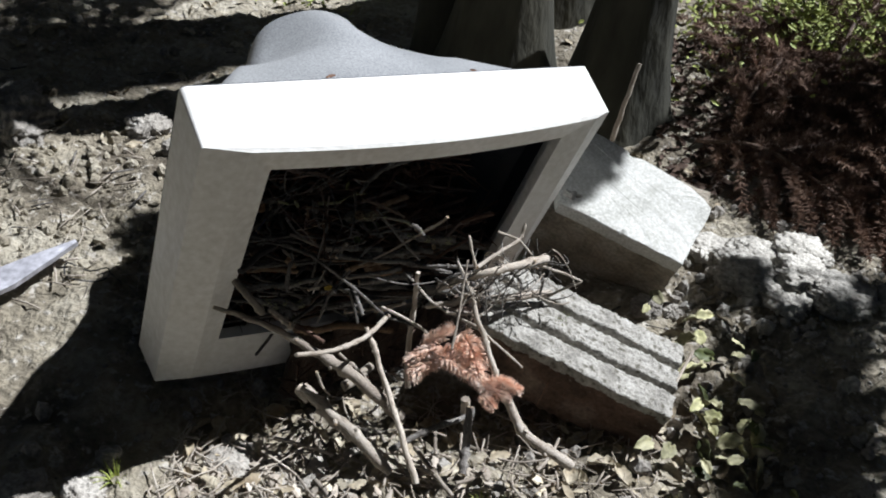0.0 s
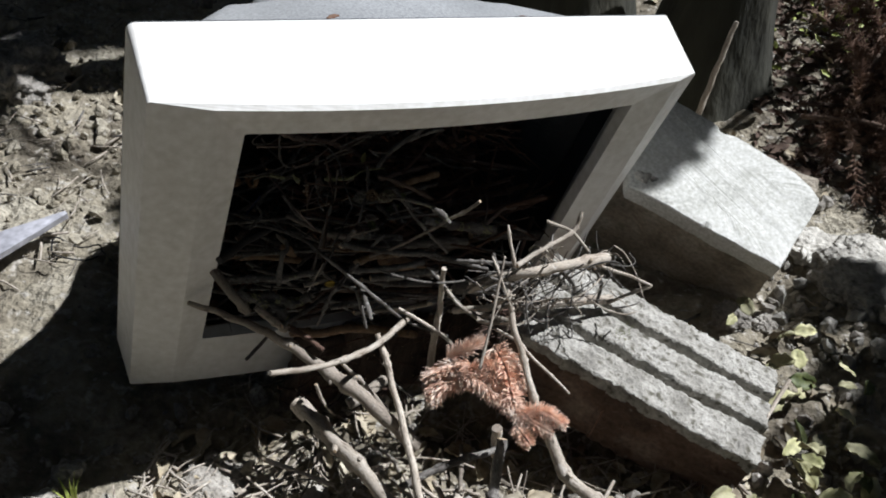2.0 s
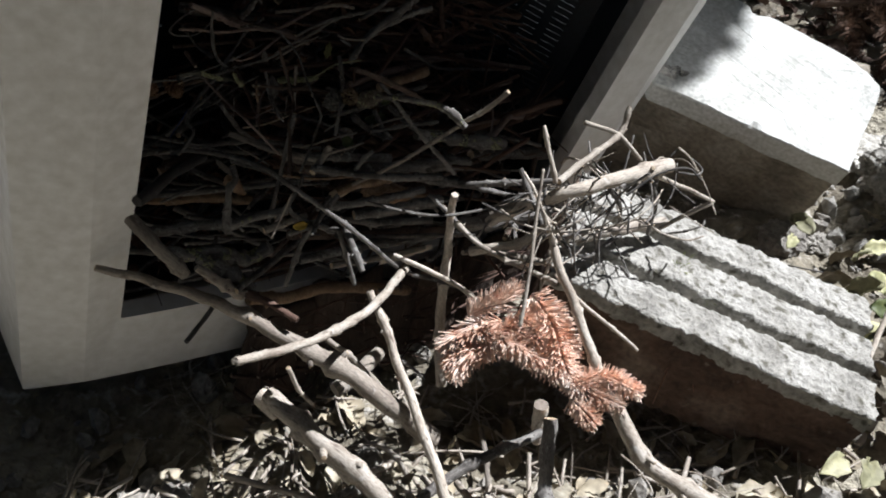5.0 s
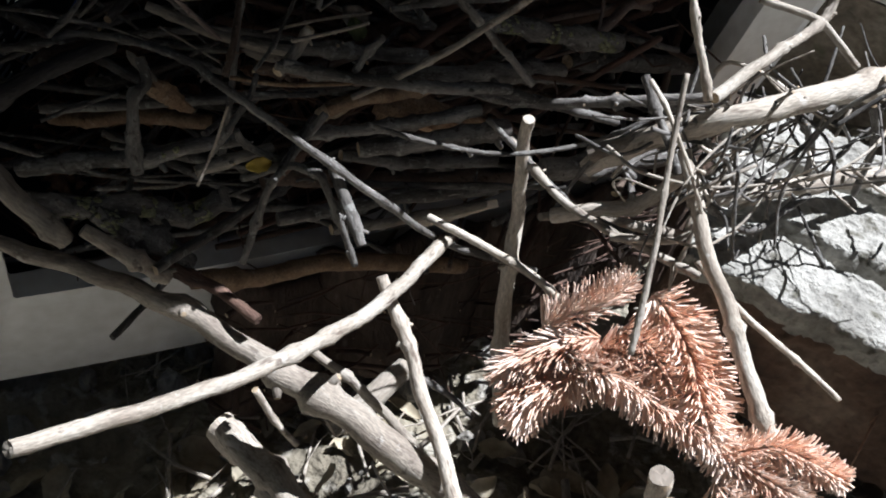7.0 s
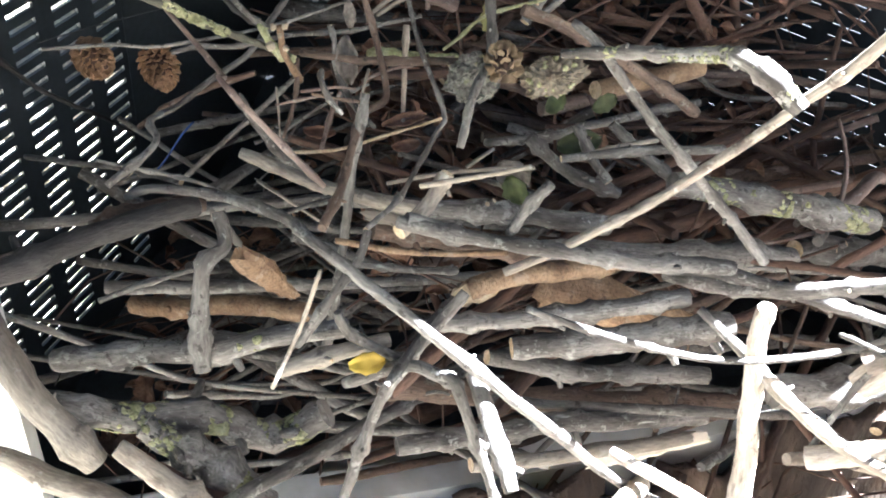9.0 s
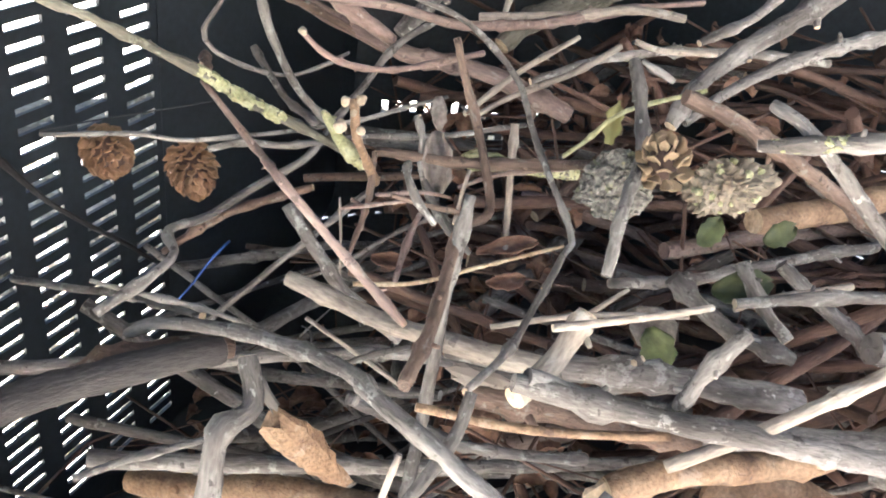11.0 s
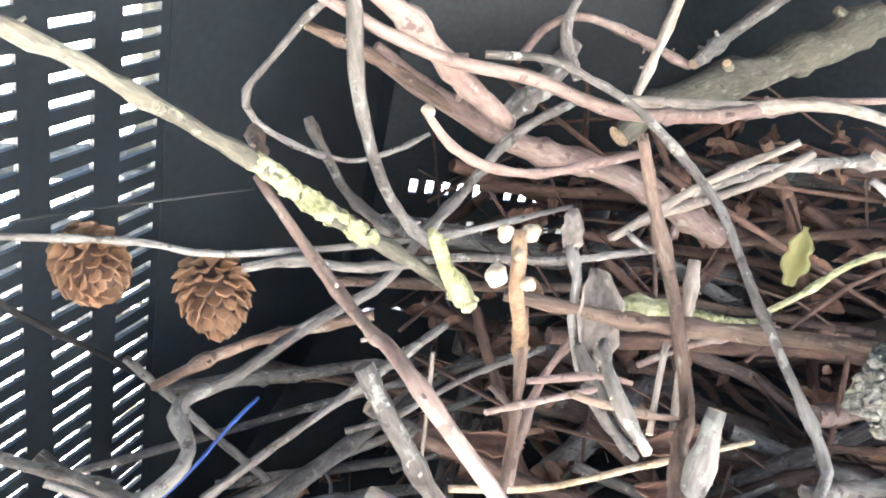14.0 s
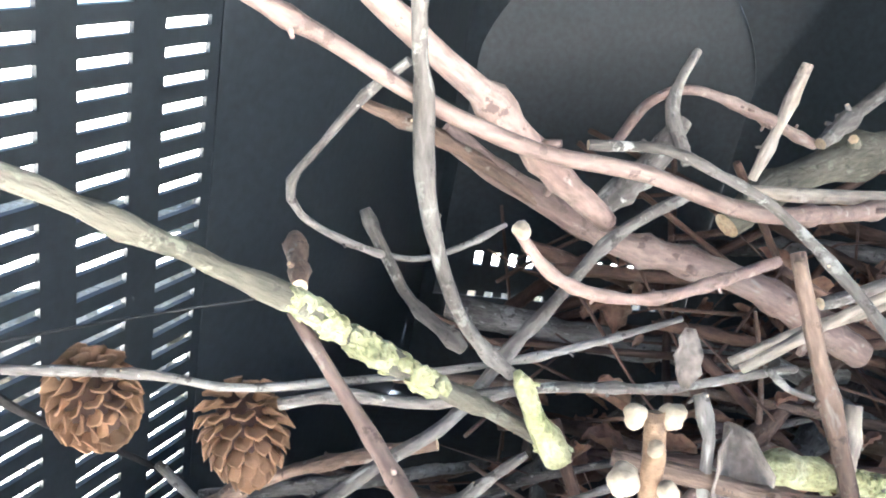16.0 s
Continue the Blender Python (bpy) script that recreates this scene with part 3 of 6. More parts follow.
stick(BARK, 0.0011, 0.0013, 3, "twig", (-0.234, 1.012, 0.417), (-0.238, 1.018, 0.401), (-0.239, 1.021, 0.393), (-0.240, 1.023, 0.385), (-0.241, 1.027, 0.375), (-0.242, 1.037, 0.359), (-0.241, 1.047, 0.348), (-0.239, 1.055, 0.341))
stick(RED, 0.0011, 0.0020, 3, "twig", (-0.255, 0.993, 0.409), (-0.248, 1.010, 0.400), (-0.243, 1.020, 0.394), (-0.236, 1.030, 0.388), (-0.228, 1.043, 0.383), (-0.216, 1.057, 0.379), (-0.203, 1.073, 0.371), (-0.194, 1.086, 0.369), (-0.179, 1.117, 0.367), (-0.160, 1.149, 0.367))
stick(RED, 0.0022, 0.0024, 2, "branch", (-0.256, 1.028, 0.411), (-0.249, 1.041, 0.400), (-0.242, 1.052, 0.390), (-0.236, 1.065, 0.378), (-0.229, 1.080, 0.366))
stick(BROWN, 0.0013, 0.0014, 2, "twig", (-0.272, 1.060, 0.389), (-0.262, 1.068, 0.383), (-0.250, 1.080, 0.373), (-0.238, 1.097, 0.359))
stick(BARK, 0.0009, 0.0006, 5, "thin twig", (-0.257, 1.051, 0.397), (-0.266, 1.051, 0.391), (-0.276, 1.052, 0.382), (-0.283, 1.051, 0.374), (-0.284, 1.055, 0.367), (-0.279, 1.067, 0.359), (-0.272, 1.080, 0.354), (-0.266, 1.092, 0.355), (-0.261, 1.107, 0.358))
stick(BARK, 0.0013, 0.0013, 2, "twig", (-0.280, 1.073, 0.366), (-0.275, 1.074, 0.355), (-0.269, 1.074, 0.346), (-0.256, 1.072, 0.338))
stick(BARK, 0.0012, 0.0013, 4, "branch", (-0.214, 1.088, 0.372), (-0.226, 1.076, 0.364), (-0.235, 1.067, 0.352), (-0.241, 1.060, 0.344), (-0.248, 1.049, 0.333), (-0.256, 1.032, 0.328), (-0.261, 1.011, 0.324), (-0.260, 0.992, 0.326), (-0.251, 0.981, 0.322), (-0.258, 0.959, 0.315))
tip_twig = stick(RED, 0.0007, 0.0011, 4, "twig with a pale tip", (-0.222, 1.013, 0.377), (-0.220, 1.020, 0.370), (-0.217, 1.031, 0.365), (-0.211, 1.043, 0.362), (-0.205, 1.060, 0.361), (-0.197, 1.082, 0.361))
stick(BARK, 0.0009, 0.0010, 4, "long bent twig", (-0.224, 1.048, 0.384), (-0.213, 1.055, 0.383), (-0.205, 1.059, 0.379), (-0.198, 1.066, 0.374), (-0.188, 1.066, 0.365), (-0.178, 1.060, 0.355), (-0.170, 1.047, 0.343), (-0.155, 1.030, 0.320), (-0.155, 1.022, 0.316), (-0.158, 1.005, 0.308), (-0.160, 0.990, 0.303), (-0.162, 0.966, 0.304))
stick(RED, 0.0011, 0.0013, 3, "thin bowed twig", (-0.232, 1.096, 0.380), (-0.228, 1.109, 0.388), (-0.220, 1.122, 0.390), (-0.207, 1.140, 0.383), (-0.196, 1.153, 0.376))
stick(TAN, 0.0015, 0.0013, 2, "twig", (-0.199, 1.144, 0.396), (-0.203, 1.142, 0.384), (-0.209, 1.140, 0.368))
stick(BARK, 0.0023, 0.0018, 2, "twig", (-0.165, 1.191, 0.403), (-0.184, 1.167, 0.387), (-0.195, 1.149, 0.377))
stick(OLIVE, 0.0069, 0.0042, 2, "thick branch", (-0.141, 1.243, 0.388), (-0.182, 1.202, 0.370), (-0.203, 1.173, 0.363), (-0.216, 1.154, 0.354))
stick(BROWN, 0.0012, 0.0016, 3, "twig", (-0.192, 1.047, 0.370), (-0.188, 1.043, 0.357), (-0.183, 1.038, 0.342), (-0.178, 1.029, 0.325), (-0.176, 1.002, 0.328), (-0.170, 0.969, 0.318), (-0.167, 0.947, 0.315))
stick(TAN, 0.0014, 0.0010, 1, "twig", (-0.182, 1.067, 0.341), (-0.182, 1.059, 0.322), (-0.182, 1.052, 0.304))
stick(BARK, 0.0008, 0.0007, 5, "thin twig", (-0.305, 0.996, 0.351), (-0.284, 1.012, 0.348), (-0.274, 1.022, 0.344), (-0.260, 1.039, 0.342), (-0.240, 1.064, 0.341), (-0.226, 1.079, 0.343), (-0.216, 1.094, 0.344))
stick(BARK, 0.0011, 0.0010, 3, "twig", (-0.270, 1.027, 0.340), (-0.261, 1.033, 0.341), (-0.250, 1.043, 0.338), (-0.233, 1.062, 0.337), (-0.215, 1.086, 0.332), (-0.194, 1.114, 0.330))
stick(WIRE, 0.0003, 0.0003, 0, "thin dark twig", (-0.318, 1.008, 0.349), (-0.311, 1.025, 0.349), (-0.305, 1.042, 0.348), (-0.291, 1.064, 0.348))
knob_twig = stick(ORANGE, 0.0013, 0.0011, 2, "knobbly twig", (-0.2016, 1.0004, 0.3616), (-0.2013, 0.9995, 0.357), (-0.2018, 1.000, 0.352), (-0.2025, 1.005, 0.345), (-0.2050, 1.014, 0.336))
stick(TAN, 0.0012, 0.0010, 3, "twig", (-0.160, 1.121, 0.357), (-0.174, 1.110, 0.350), (-0.193, 1.096, 0.344), (-0.205, 1.089, 0.338))
stick(BROWN, 0.0016, 0.0015, 2, "twig", (-0.263, 1.074, 0.314), (-0.286, 1.066, 0.309), (-0.303, 1.062, 0.302), (-0.324, 1.058, 0.290))
stick(BLUE, 0.0005, 0.0004, 0, "cord", (-0.272, 1.033, 0.307), (-0.274, 1.026, 0.304), (-0.280, 1.018, 0.295), (-0.283, 1.011, 0.291))
stick(BROWN, 0.0007, 0.0006, 2, "twig", (-0.204, 1.013, 0.345), (-0.202, 1.004, 0.335), (-0.198, 0.984, 0.327))
stick(BARK, 0.0009, 0.0008, 3, "twig", (-0.198, 1.035, 0.323), (-0.193, 1.034, 0.316), (-0.187, 1.035, 0.309))
stick(RED, 0.0011, 0.0010, 2, "thin twig", (-0.183, 1.121, 0.366), (-0.170, 1.136, 0.368), (-0.139, 1.176, 0.366))
stick(BARK, 0.0013, 0.0011, 1, "thin twig", (-0.219, 1.107, 0.375), (-0.224, 1.112, 0.387), (-0.221, 1.123, 0.399))
stick(BARK, 0.0013, 0.0011, 2, "twig", (-0.299, 1.044, 0.268), (-0.282, 1.058, 0.282), (-0.262, 1.073, 0.298), (-0.247, 1.087, 0.310))
stick(TAN, 0.0005, 0.0004, 0, "pale splinter", (-0.231, 1.038, 0.323), (-0.232, 1.038, 0.312), (-0.233, 1.036, 0.297))
stick(BARK, 0.0010, 0.0008, 2, "twig", (-0.277, 1.082, 0.274), (-0.264, 1.090, 0.278), (-0.247, 1.105, 0.287), (-0.229, 1.122, 0.292))
stick(RED, 0.0010, 0.0008, 3, "twig", (-0.212, 1.033, 0.298), (-0.213, 1.043, 0.304), (-0.211, 1.054, 0.314), (-0.205, 1.068, 0.323))
stick(TAN, 0.0024, 0.0030, 1, "cut branch", (-0.227, 0.998, 0.312), (-0.207, 0.997, 0.306), (-0.187, 0.992, 0.304), (-0.170, 0.993, 0.300), (-0.153, 0.999, 0.295))
stick(TAN, 0.0025, 0.0031, 1, "cut stub", (-0.141, 0.992, 0.314), (-0.147, 0.986, 0.304), (-0.153, 0.973, 0.300))
stick(BARK, 0.0018, 0.0013, 3, "twig with a bare tip", (-0.143, 1.056, 0.362), (-0.140, 1.049, 0.355), (-0.137, 1.037, 0.342), (-0.136, 1.012, 0.336), (-0.138, 0.998, 0.321))
stick(BROWN, 0.0015, 0.0015, 3, "twig", (-0.214, 1.033, 0.340), (-0.190, 1.038, 0.336), (-0.164, 1.043, 0.335), (-0.145, 1.037, 0.337))
stick(BARK, 0.0007, 0.0009, 2, "curled twig", (-0.188, 1.001, 0.346), (-0.187, 0.997, 0.344), (-0.183, 0.994, 0.338), (-0.180, 0.996, 0.332))
stick(LICHEN, 0.0007, 0.0007, 2, "thin yellow twig", (-0.167, 1.067, 0.331), (-0.160, 1.068, 0.336), (-0.148, 1.069, 0.345), (-0.125, 1.072, 0.351))
stick(TAN, 0.0010, 0.0009, 1, "twig", (-0.149, 1.089, 0.363), (-0.141, 1.089, 0.360), (-0.125, 1.094, 0.358))
stick(BARK, 0.0010, 0.0009, 0, "twig", (-0.148, 1.095, 0.356), (-0.138, 1.097, 0.349))
stick(BARK, 0.0041, 0.0024, 3, "branch", (-0.077, 1.159, 0.379), (-0.100, 1.135, 0.366), (-0.118, 1.116, 0.356), (-0.131, 1.099, 0.348), (-0.138, 1.088, 0.337))
stick(BARK, 0.0028, 0.0017, 2, "branch", (-0.071, 1.176, 0.353), (-0.099, 1.159, 0.348), (-0.124, 1.138, 0.339), (-0.138, 1.124, 0.330))
stick(BARK, 0.0020, 0.0014, 2, "twig", (-0.104, 1.160, 0.376), (-0.118, 1.148, 0.363), (-0.135, 1.132, 0.356))
stick(BROWN, 0.0023, 0.0025, 2, "branch", (-0.128, 1.051, 0.353), (-0.111, 1.063, 0.341), (-0.091, 1.080, 0.321), (-0.067, 1.101, 0.295))
stick(TAN, 0.0008, 0.0009, 1, "split twig", (-0.168, 0.999, 0.304), (-0.156, 1.007, 0.304), (-0.143, 1.024, 0.299), (-0.126, 1.051, 0.288))
stick(TAN, 0.0008, 0.0013, 1, "twig", (-0.114, 1.066, 0.285), (-0.103, 1.073, 0.287), (-0.081, 1.088, 0.287))
stick(BARK, 0.0018, 0.0021, 2, "twig", (-0.113, 1.076, 0.297), (-0.106, 1.072, 0.285), (-0.098, 1.067, 0.276))
stick(BARK, 0.0024, 0.0025, 1, "branch", (-0.102, 1.098, 0.289), (-0.089, 1.099, 0.275), (-0.069, 1.106, 0.254))
stick(BARK, 0.0007, 0.0008, 5, "thin twig", (-0.277, 0.977, 0.315), (-0.262, 0.982, 0.310), (-0.251, 0.985, 0.307), (-0.240, 0.988, 0.303), (-0.218, 0.985, 0.299))
stick(BROWN, 0.0043, 0.0034, 2, "dark branch", (-0.278, 0.965, 0.290), (-0.268, 0.977, 0.292), (-0.260, 0.990, 0.290), (-0.253, 1.002, 0.285))
stick(TAN, 0.0007, 0.0006, 0, "thin twig", (-0.223, 0.999, 0.300), (-0.210, 0.999, 0.292), (-0.194, 1.000, 0.281))
stick(BARK, 0.0007, 0.0008, 0, "twig", (-0.201, 0.978, 0.299), (-0.196, 0.988, 0.298), (-0.191, 0.998, 0.296))
stick(WOOD, 0.0008, 0.0006, 1, "straw", (-0.222, 1.025, 0.300), (-0.206, 1.037, 0.297), (-0.187, 1.049, 0.300), (-0.166, 1.063, 0.303))
stick(TAN, 0.0009, 0.0007, 0, "straw", (-0.155, 1.051, 0.286), (-0.144, 1.056, 0.293))
stick(BARK, 0.0027, 0.0025, 1, "twig", (-0.235, 1.098, 0.366), (-0.227, 1.107, 0.374), (-0.222, 1.115, 0.384))
stick(RED, 0.0026, 0.0036, 2, "branch", (-0.262, 1.075, 0.383), (-0.247, 1.086, 0.369), (-0.228, 1.099, 0.358), (-0.203, 1.112, 0.348), (-0.181, 1.126, 0.331))
stick(TAN, 0.0016, 0.0016, 1, "twig", (-0.206, 1.104, 0.370), (-0.180, 1.120, 0.368), (-0.156, 1.133, 0.368), (-0.141, 1.138, 0.364))
stick(TAN, 0.0010, 0.0008, 2, "twig", (-0.201, 1.071, 0.343), (-0.181, 1.075, 0.357), (-0.164, 1.078, 0.366))
stick(BARK, 0.0015, 0.0018, 2, "twig", (-0.190, 1.109, 0.347), (-0.164, 1.131, 0.352), (-0.131, 1.162, 0.349), (-0.092, 1.197, 0.339))
stick(BARK, 0.0019, 0.0022, 2, "branch", (-0.154, 1.076, 0.286), (-0.132, 1.099, 0.280), (-0.108, 1.122, 0.279), (-0.070, 1.161, 0.275))
stick(BARK, 0.0031, 0.0027, 2, "branch", (-0.134, 1.076, 0.290), (-0.119, 1.079, 0.274), (-0.096, 1.086, 0.261))
stick(ORANGE, 0.0049, 0.0052, 0, "split log", (-0.113, 1.113, 0.298), (-0.096, 1.132, 0.295), (-0.070, 1.155, 0.296))
stick(BARK, 0.0019, 0.0022, 3, "long grey bowed branch", (-0.273, 0.982, 0.297), (-0.262, 0.983, 0.301), (-0.241, 0.982, 0.303), (-0.216, 0.976, 0.304), (-0.190, 0.964, 0.306), (-0.170, 0.951, 0.304), (-0.116, 0.949, 0.262), (-0.074, 0.984, 0.187), (-0.043, 0.986, 0.177), (-0.018, 0.992, 0.163))
stick(BARK, 0.0014, 0.0013, 3, "thin twig", (-0.343, 1.005, 0.298), (-0.307, 0.998, 0.301), (-0.282, 0.996, 0.302), (-0.249, 0.987, 0.303))
stick(BARK, 0.0025, 0.0033, 3, "branch", (-0.153, 0.972, 0.305), (-0.134, 0.980, 0.297), (-0.107, 0.993, 0.287), (-0.092, 1.002, 0.280), (-0.071, 1.017, 0.270), (-0.045, 1.033, 0.261))
stick(ORANGE, 0.0042, 0.0036, 1, "sawn branch piece", (-0.135, 0.987, 0.269), (-0.119, 0.996, 0.272), (-0.103, 1.007, 0.270), (-0.086, 1.021, 0.267))
stick(ORANGE, 0.0050, 0.0048, 1, "branch", (-0.318, 1.013, 0.217), (-0.289, 1.015, 0.218), (-0.263, 1.019, 0.221), (-0.219, 1.025, 0.219))
stick(BARK, 0.0031, 0.0025, 2, "crooked cut stick", (-0.2183, 0.9355, 0.2579), (-0.2173, 0.9411, 0.2784), (-0.2165, 0.9475, 0.2945), (-0.2130, 0.9580, 0.2965), (-0.2170, 0.9630, 0.3060))
stick(BARK, 0.0047, 0.0036, 2, "branch", (-0.279, 0.930, 0.255), (-0.246, 0.940, 0.257), (-0.213, 0.946, 0.261), (-0.195, 0.955, 0.263), (-0.174, 0.965, 0.263))
stick(TAN, 0.0030, 0.0028, 1, "cut branch", (-0.187, 0.936, 0.263), (-0.173, 0.947, 0.264), (-0.157, 0.962, 0.262))
stick(BARK, 0.0015, 0.0013, 2, "twig", (-0.158, 0.960, 0.308), (-0.160, 0.953, 0.300), (-0.167, 0.941, 0.290), (-0.177, 0.935, 0.276))
stick(TAN, 0.0007, 0.0007, 0, "straw", (-0.162, 0.933, 0.309), (-0.169, 0.927, 0.291), (-0.177, 0.917, 0.273))
stick(BARK, 0.0017, 0.0022, 2, "twig", (-0.168, 0.949, 0.282), (-0.167, 0.950, 0.275), (-0.159, 0.954, 0.264), (-0.135, 0.972, 0.237))
stick(BARK, 0.0020, 0.0017, 1, "twig", (-0.106, 0.996, 0.311), (-0.114, 0.993, 0.302), (-0.120, 0.991, 0.292))
stick(TAN, 0.0010, 0.0008, 0, "twig", (-0.144, 0.974, 0.318), (-0.128, 0.988, 0.316), (-0.114, 1.002, 0.314))
stick(BARK, 0.0016, 0.0020, 1, "twig", (-0.112, 1.039, 0.299), (-0.090, 1.055, 0.296), (-0.054, 1.082, 0.288))
stick(BARK, 0.0031, 0.0042, 2, "branch", (-0.183, 1.004, 0.294), (-0.160, 1.008, 0.290), (-0.127, 1.020, 0.284), (-0.095, 1.044, 0.268))
stick(BROWN, 0.0032, 0.0033, 1, "branch", (-0.171, 0.989, 0.289), (-0.150, 1.004, 0.278), (-0.120, 1.030, 0.259))
stick(ORANGE, 0.0012, 0.0011, 0, "stripped twig", (-0.177, 0.971, 0.295), (-0.151, 0.981, 0.287), (-0.122, 0.995, 0.282))
stick(BARK, 0.0013, 0.0015, 0, "twig", (-0.173, 0.977, 0.282), (-0.158, 0.989, 0.274), (-0.144, 1.001, 0.268))
stick(BARK, 0.0029, 0.0038, 2, "branch", (-0.150, 0.974, 0.261), (-0.127, 0.983, 0.260), (-0.098, 0.998, 0.257), (-0.060, 1.026, 0.251))
stick(BARK, 0.0019, 0.0014, 1, "twig", (-0.137, 0.994, 0.266), (-0.144, 0.971, 0.264), (-0.148, 0.937, 0.263))
stick(BARK, 0.0045, 0.0054, 1, "branch", (-0.120, 0.986, 0.246), (-0.089, 1.001, 0.243), (-0.043, 1.028, 0.240))
stick(BLACKISH, 0.0050, 0.0042, 1, "dark branch", (-0.278, 0.911, 0.303), (-0.271, 0.936, 0.299), (-0.264, 0.961, 0.296), (-0.248, 0.992, 0.290))
stick(BARK, 0.0012, 0.0010, 0, "twig", (-0.280, 0.959, 0.262), (-0.261, 0.970, 0.267), (-0.246, 0.981, 0.268))
stick(TAN, 0.0064, 0.0050, 3, "forked branch", (-0.321, 0.944, 0.3305), (-0.306, 0.931, 0.3015), (-0.289, 0.917, 0.2805), (-0.268, 0.905, 0.267), (-0.255, 0.902, 0.2485), (-0.247, 0.903, 0.236))
stick(BARK, 0.0052, 0.0060, 2, "lichen-grown branch", (-0.264, 0.910, 0.253), (-0.249, 0.924, 0.239), (-0.230, 0.940, 0.228), (-0.211, 0.956, 0.210), (-0.191, 0.964, 0.217))
stick(BARK, 0.0048, 0.0060, 3, "lichen-grown branch", (-0.2410, 0.9235, 0.2375), (-0.2222, 0.9268, 0.2192), (-0.2011, 0.9298, 0.1994))
stick(TAN, 0.0036, 0.0044, 3, "barked branch", (-0.2370, 0.9060, 0.2440), (-0.2192, 0.9090, 0.2240), (-0.2040, 0.9130, 0.2070))
stick(BARK, 0.0023, 0.0018, 2, "twig", (-0.171, 0.950, 0.249), (-0.146, 0.952, 0.260), (-0.134, 0.951, 0.259), (-0.127, 0.946, 0.262), (-0.121, 0.944, 0.240), (-0.112, 0.940, 0.207))
stick(BARK, 0.0022, 0.0020, 2, "twig", (-0.132, 0.975, 0.277), (-0.149, 0.957, 0.257), (-0.160, 0.948, 0.238), (-0.171, 0.931, 0.205))
stick(BARK, 0.0015, 0.0034, 4, "lichen-crusted branch", (-0.108, 1.021, 0.347), (-0.095, 1.022, 0.348), (-0.073, 1.020, 0.349), (-0.058, 1.014, 0.351), (-0.050, 1.007, 0.353), (-0.040, 1.005, 0.348), (-0.031, 1.003, 0.339))
stick(TAN, 0.0020, 0.0017, 2, "tan stick", (0.001, 1.009, 0.374), (-0.016, 1.014, 0.350), (-0.029, 1.017, 0.337), (-0.045, 1.018, 0.321), (-0.070, 1.011, 0.302), (-0.094, 1.000, 0.290), (-0.109, 0.995, 0.282), (-0.122, 0.990, 0.277))
stick(BARK, 0.0017, 0.0021, 2, "stick", (-0.105, 1.031, 0.355), (-0.095, 1.025, 0.348), (-0.071, 1.025, 0.316), (-0.051, 1.032, 0.288), (-0.034, 1.041, 0.261))
stick(BARK, 0.0051, 0.0063, 1, "lichen-grown branch", (-0.074, 1.087, 0.267), (-0.044, 1.104, 0.256), (-0.017, 1.119, 0.244), (0.016, 1.145, 0.225))
stick(PALE, 0.0034, 0.0056, 2, "split stake", (-0.033, 1.009, 0.262), (-0.034, 1.011, 0.225), (-0.033, 1.007, 0.190), (-0.033, 0.969, 0.140), (-0.026, 0.930, 0.090))
stick(BARK, 0.0023, 0.0026, 2, "branch", (-0.150, 0.974, 0.305), (-0.132, 0.990, 0.291), (-0.101, 1.009, 0.276), (-0.072, 1.027, 0.263), (-0.038, 1.040, 0.253), (0.018, 1.066, 0.222))
stick(BARK, 0.0013, 0.0014, 1, "thin bowed twig", (-0.109, 0.972, 0.276), (-0.082, 0.984, 0.259), (-0.044, 1.001, 0.243), (-0.002, 1.018, 0.242), (0.029, 1.022, 0.260))
stick(BARK, 0.0019, 0.0018, 2, "twig", (-0.055, 1.020, 0.250), (-0.031, 1.011, 0.232), (-0.003, 0.991, 0.222), (0.035, 0.978, 0.215))
stick(BARK, 0.0035, 0.0040, 1, "branch", (-0.132, 0.994, 0.233), (-0.094, 1.020, 0.212), (-0.051, 1.046, 0.198))
stick(BARK, 0.0042, 0.0043, 1, "branch", (-0.166, 0.974, 0.196), (-0.130, 1.002, 0.187), (-0.095, 1.024, 0.182), (-0.050, 1.057, 0.164))
stick(BARK, 0.0076, 0.0072, 1, "branch", (-0.022, 1.066, 0.176), (0.012, 1.085, 0.171), (0.073, 1.123, 0.162))
stick(TAN, 0.0051, 0.0041, 0, "bare branch", (0.002, 1.008, 0.244), (0.020, 1.011, 0.254), (0.042, 1.018, 0.263))
stick(ORANGE, 0.0056, 0.0057, 1, "split branch", (-0.206, 0.935, 0.179), (-0.174, 0.963, 0.159), (-0.137, 0.991, 0.148), (-0.069, 1.054, 0.089))
stick(TAN, 0.0034, 0.0032, 0, "branch", (-0.139, 0.985, 0.182), (-0.103, 1.012, 0.171), (-0.053, 1.045, 0.162))
stick(TAN, 0.0025, 0.0025, 0, "branch", (-0.019, 0.991, 0.209), (0.008, 1.013, 0.198), (0.053, 1.048, 0.181))
stick(TAN, 0.0031, 0.0035, 0, "branch", (0.002, 0.991, 0.214), (0.044, 1.023, 0.181), (0.084, 1.054, 0.146))
stick(BARK, 0.0054, 0.0059, 1, "branch", (-0.123, 1.037, 0.257), (-0.078, 1.073, 0.239), (-0.019, 1.127, 0.212))
stick(BARK, 0.0057, 0.0076, 1, "branch", (-0.016, 1.158, 0.198), (0.019, 1.186, 0.183), (0.087, 1.242, 0.150))
stick(BROWN, 0.0056, 0.0064, 1, "branch", (-0.179, 0.992, 0.211), (-0.149, 1.019, 0.191), (-0.102, 1.059, 0.160), (-0.038, 1.097, 0.138))
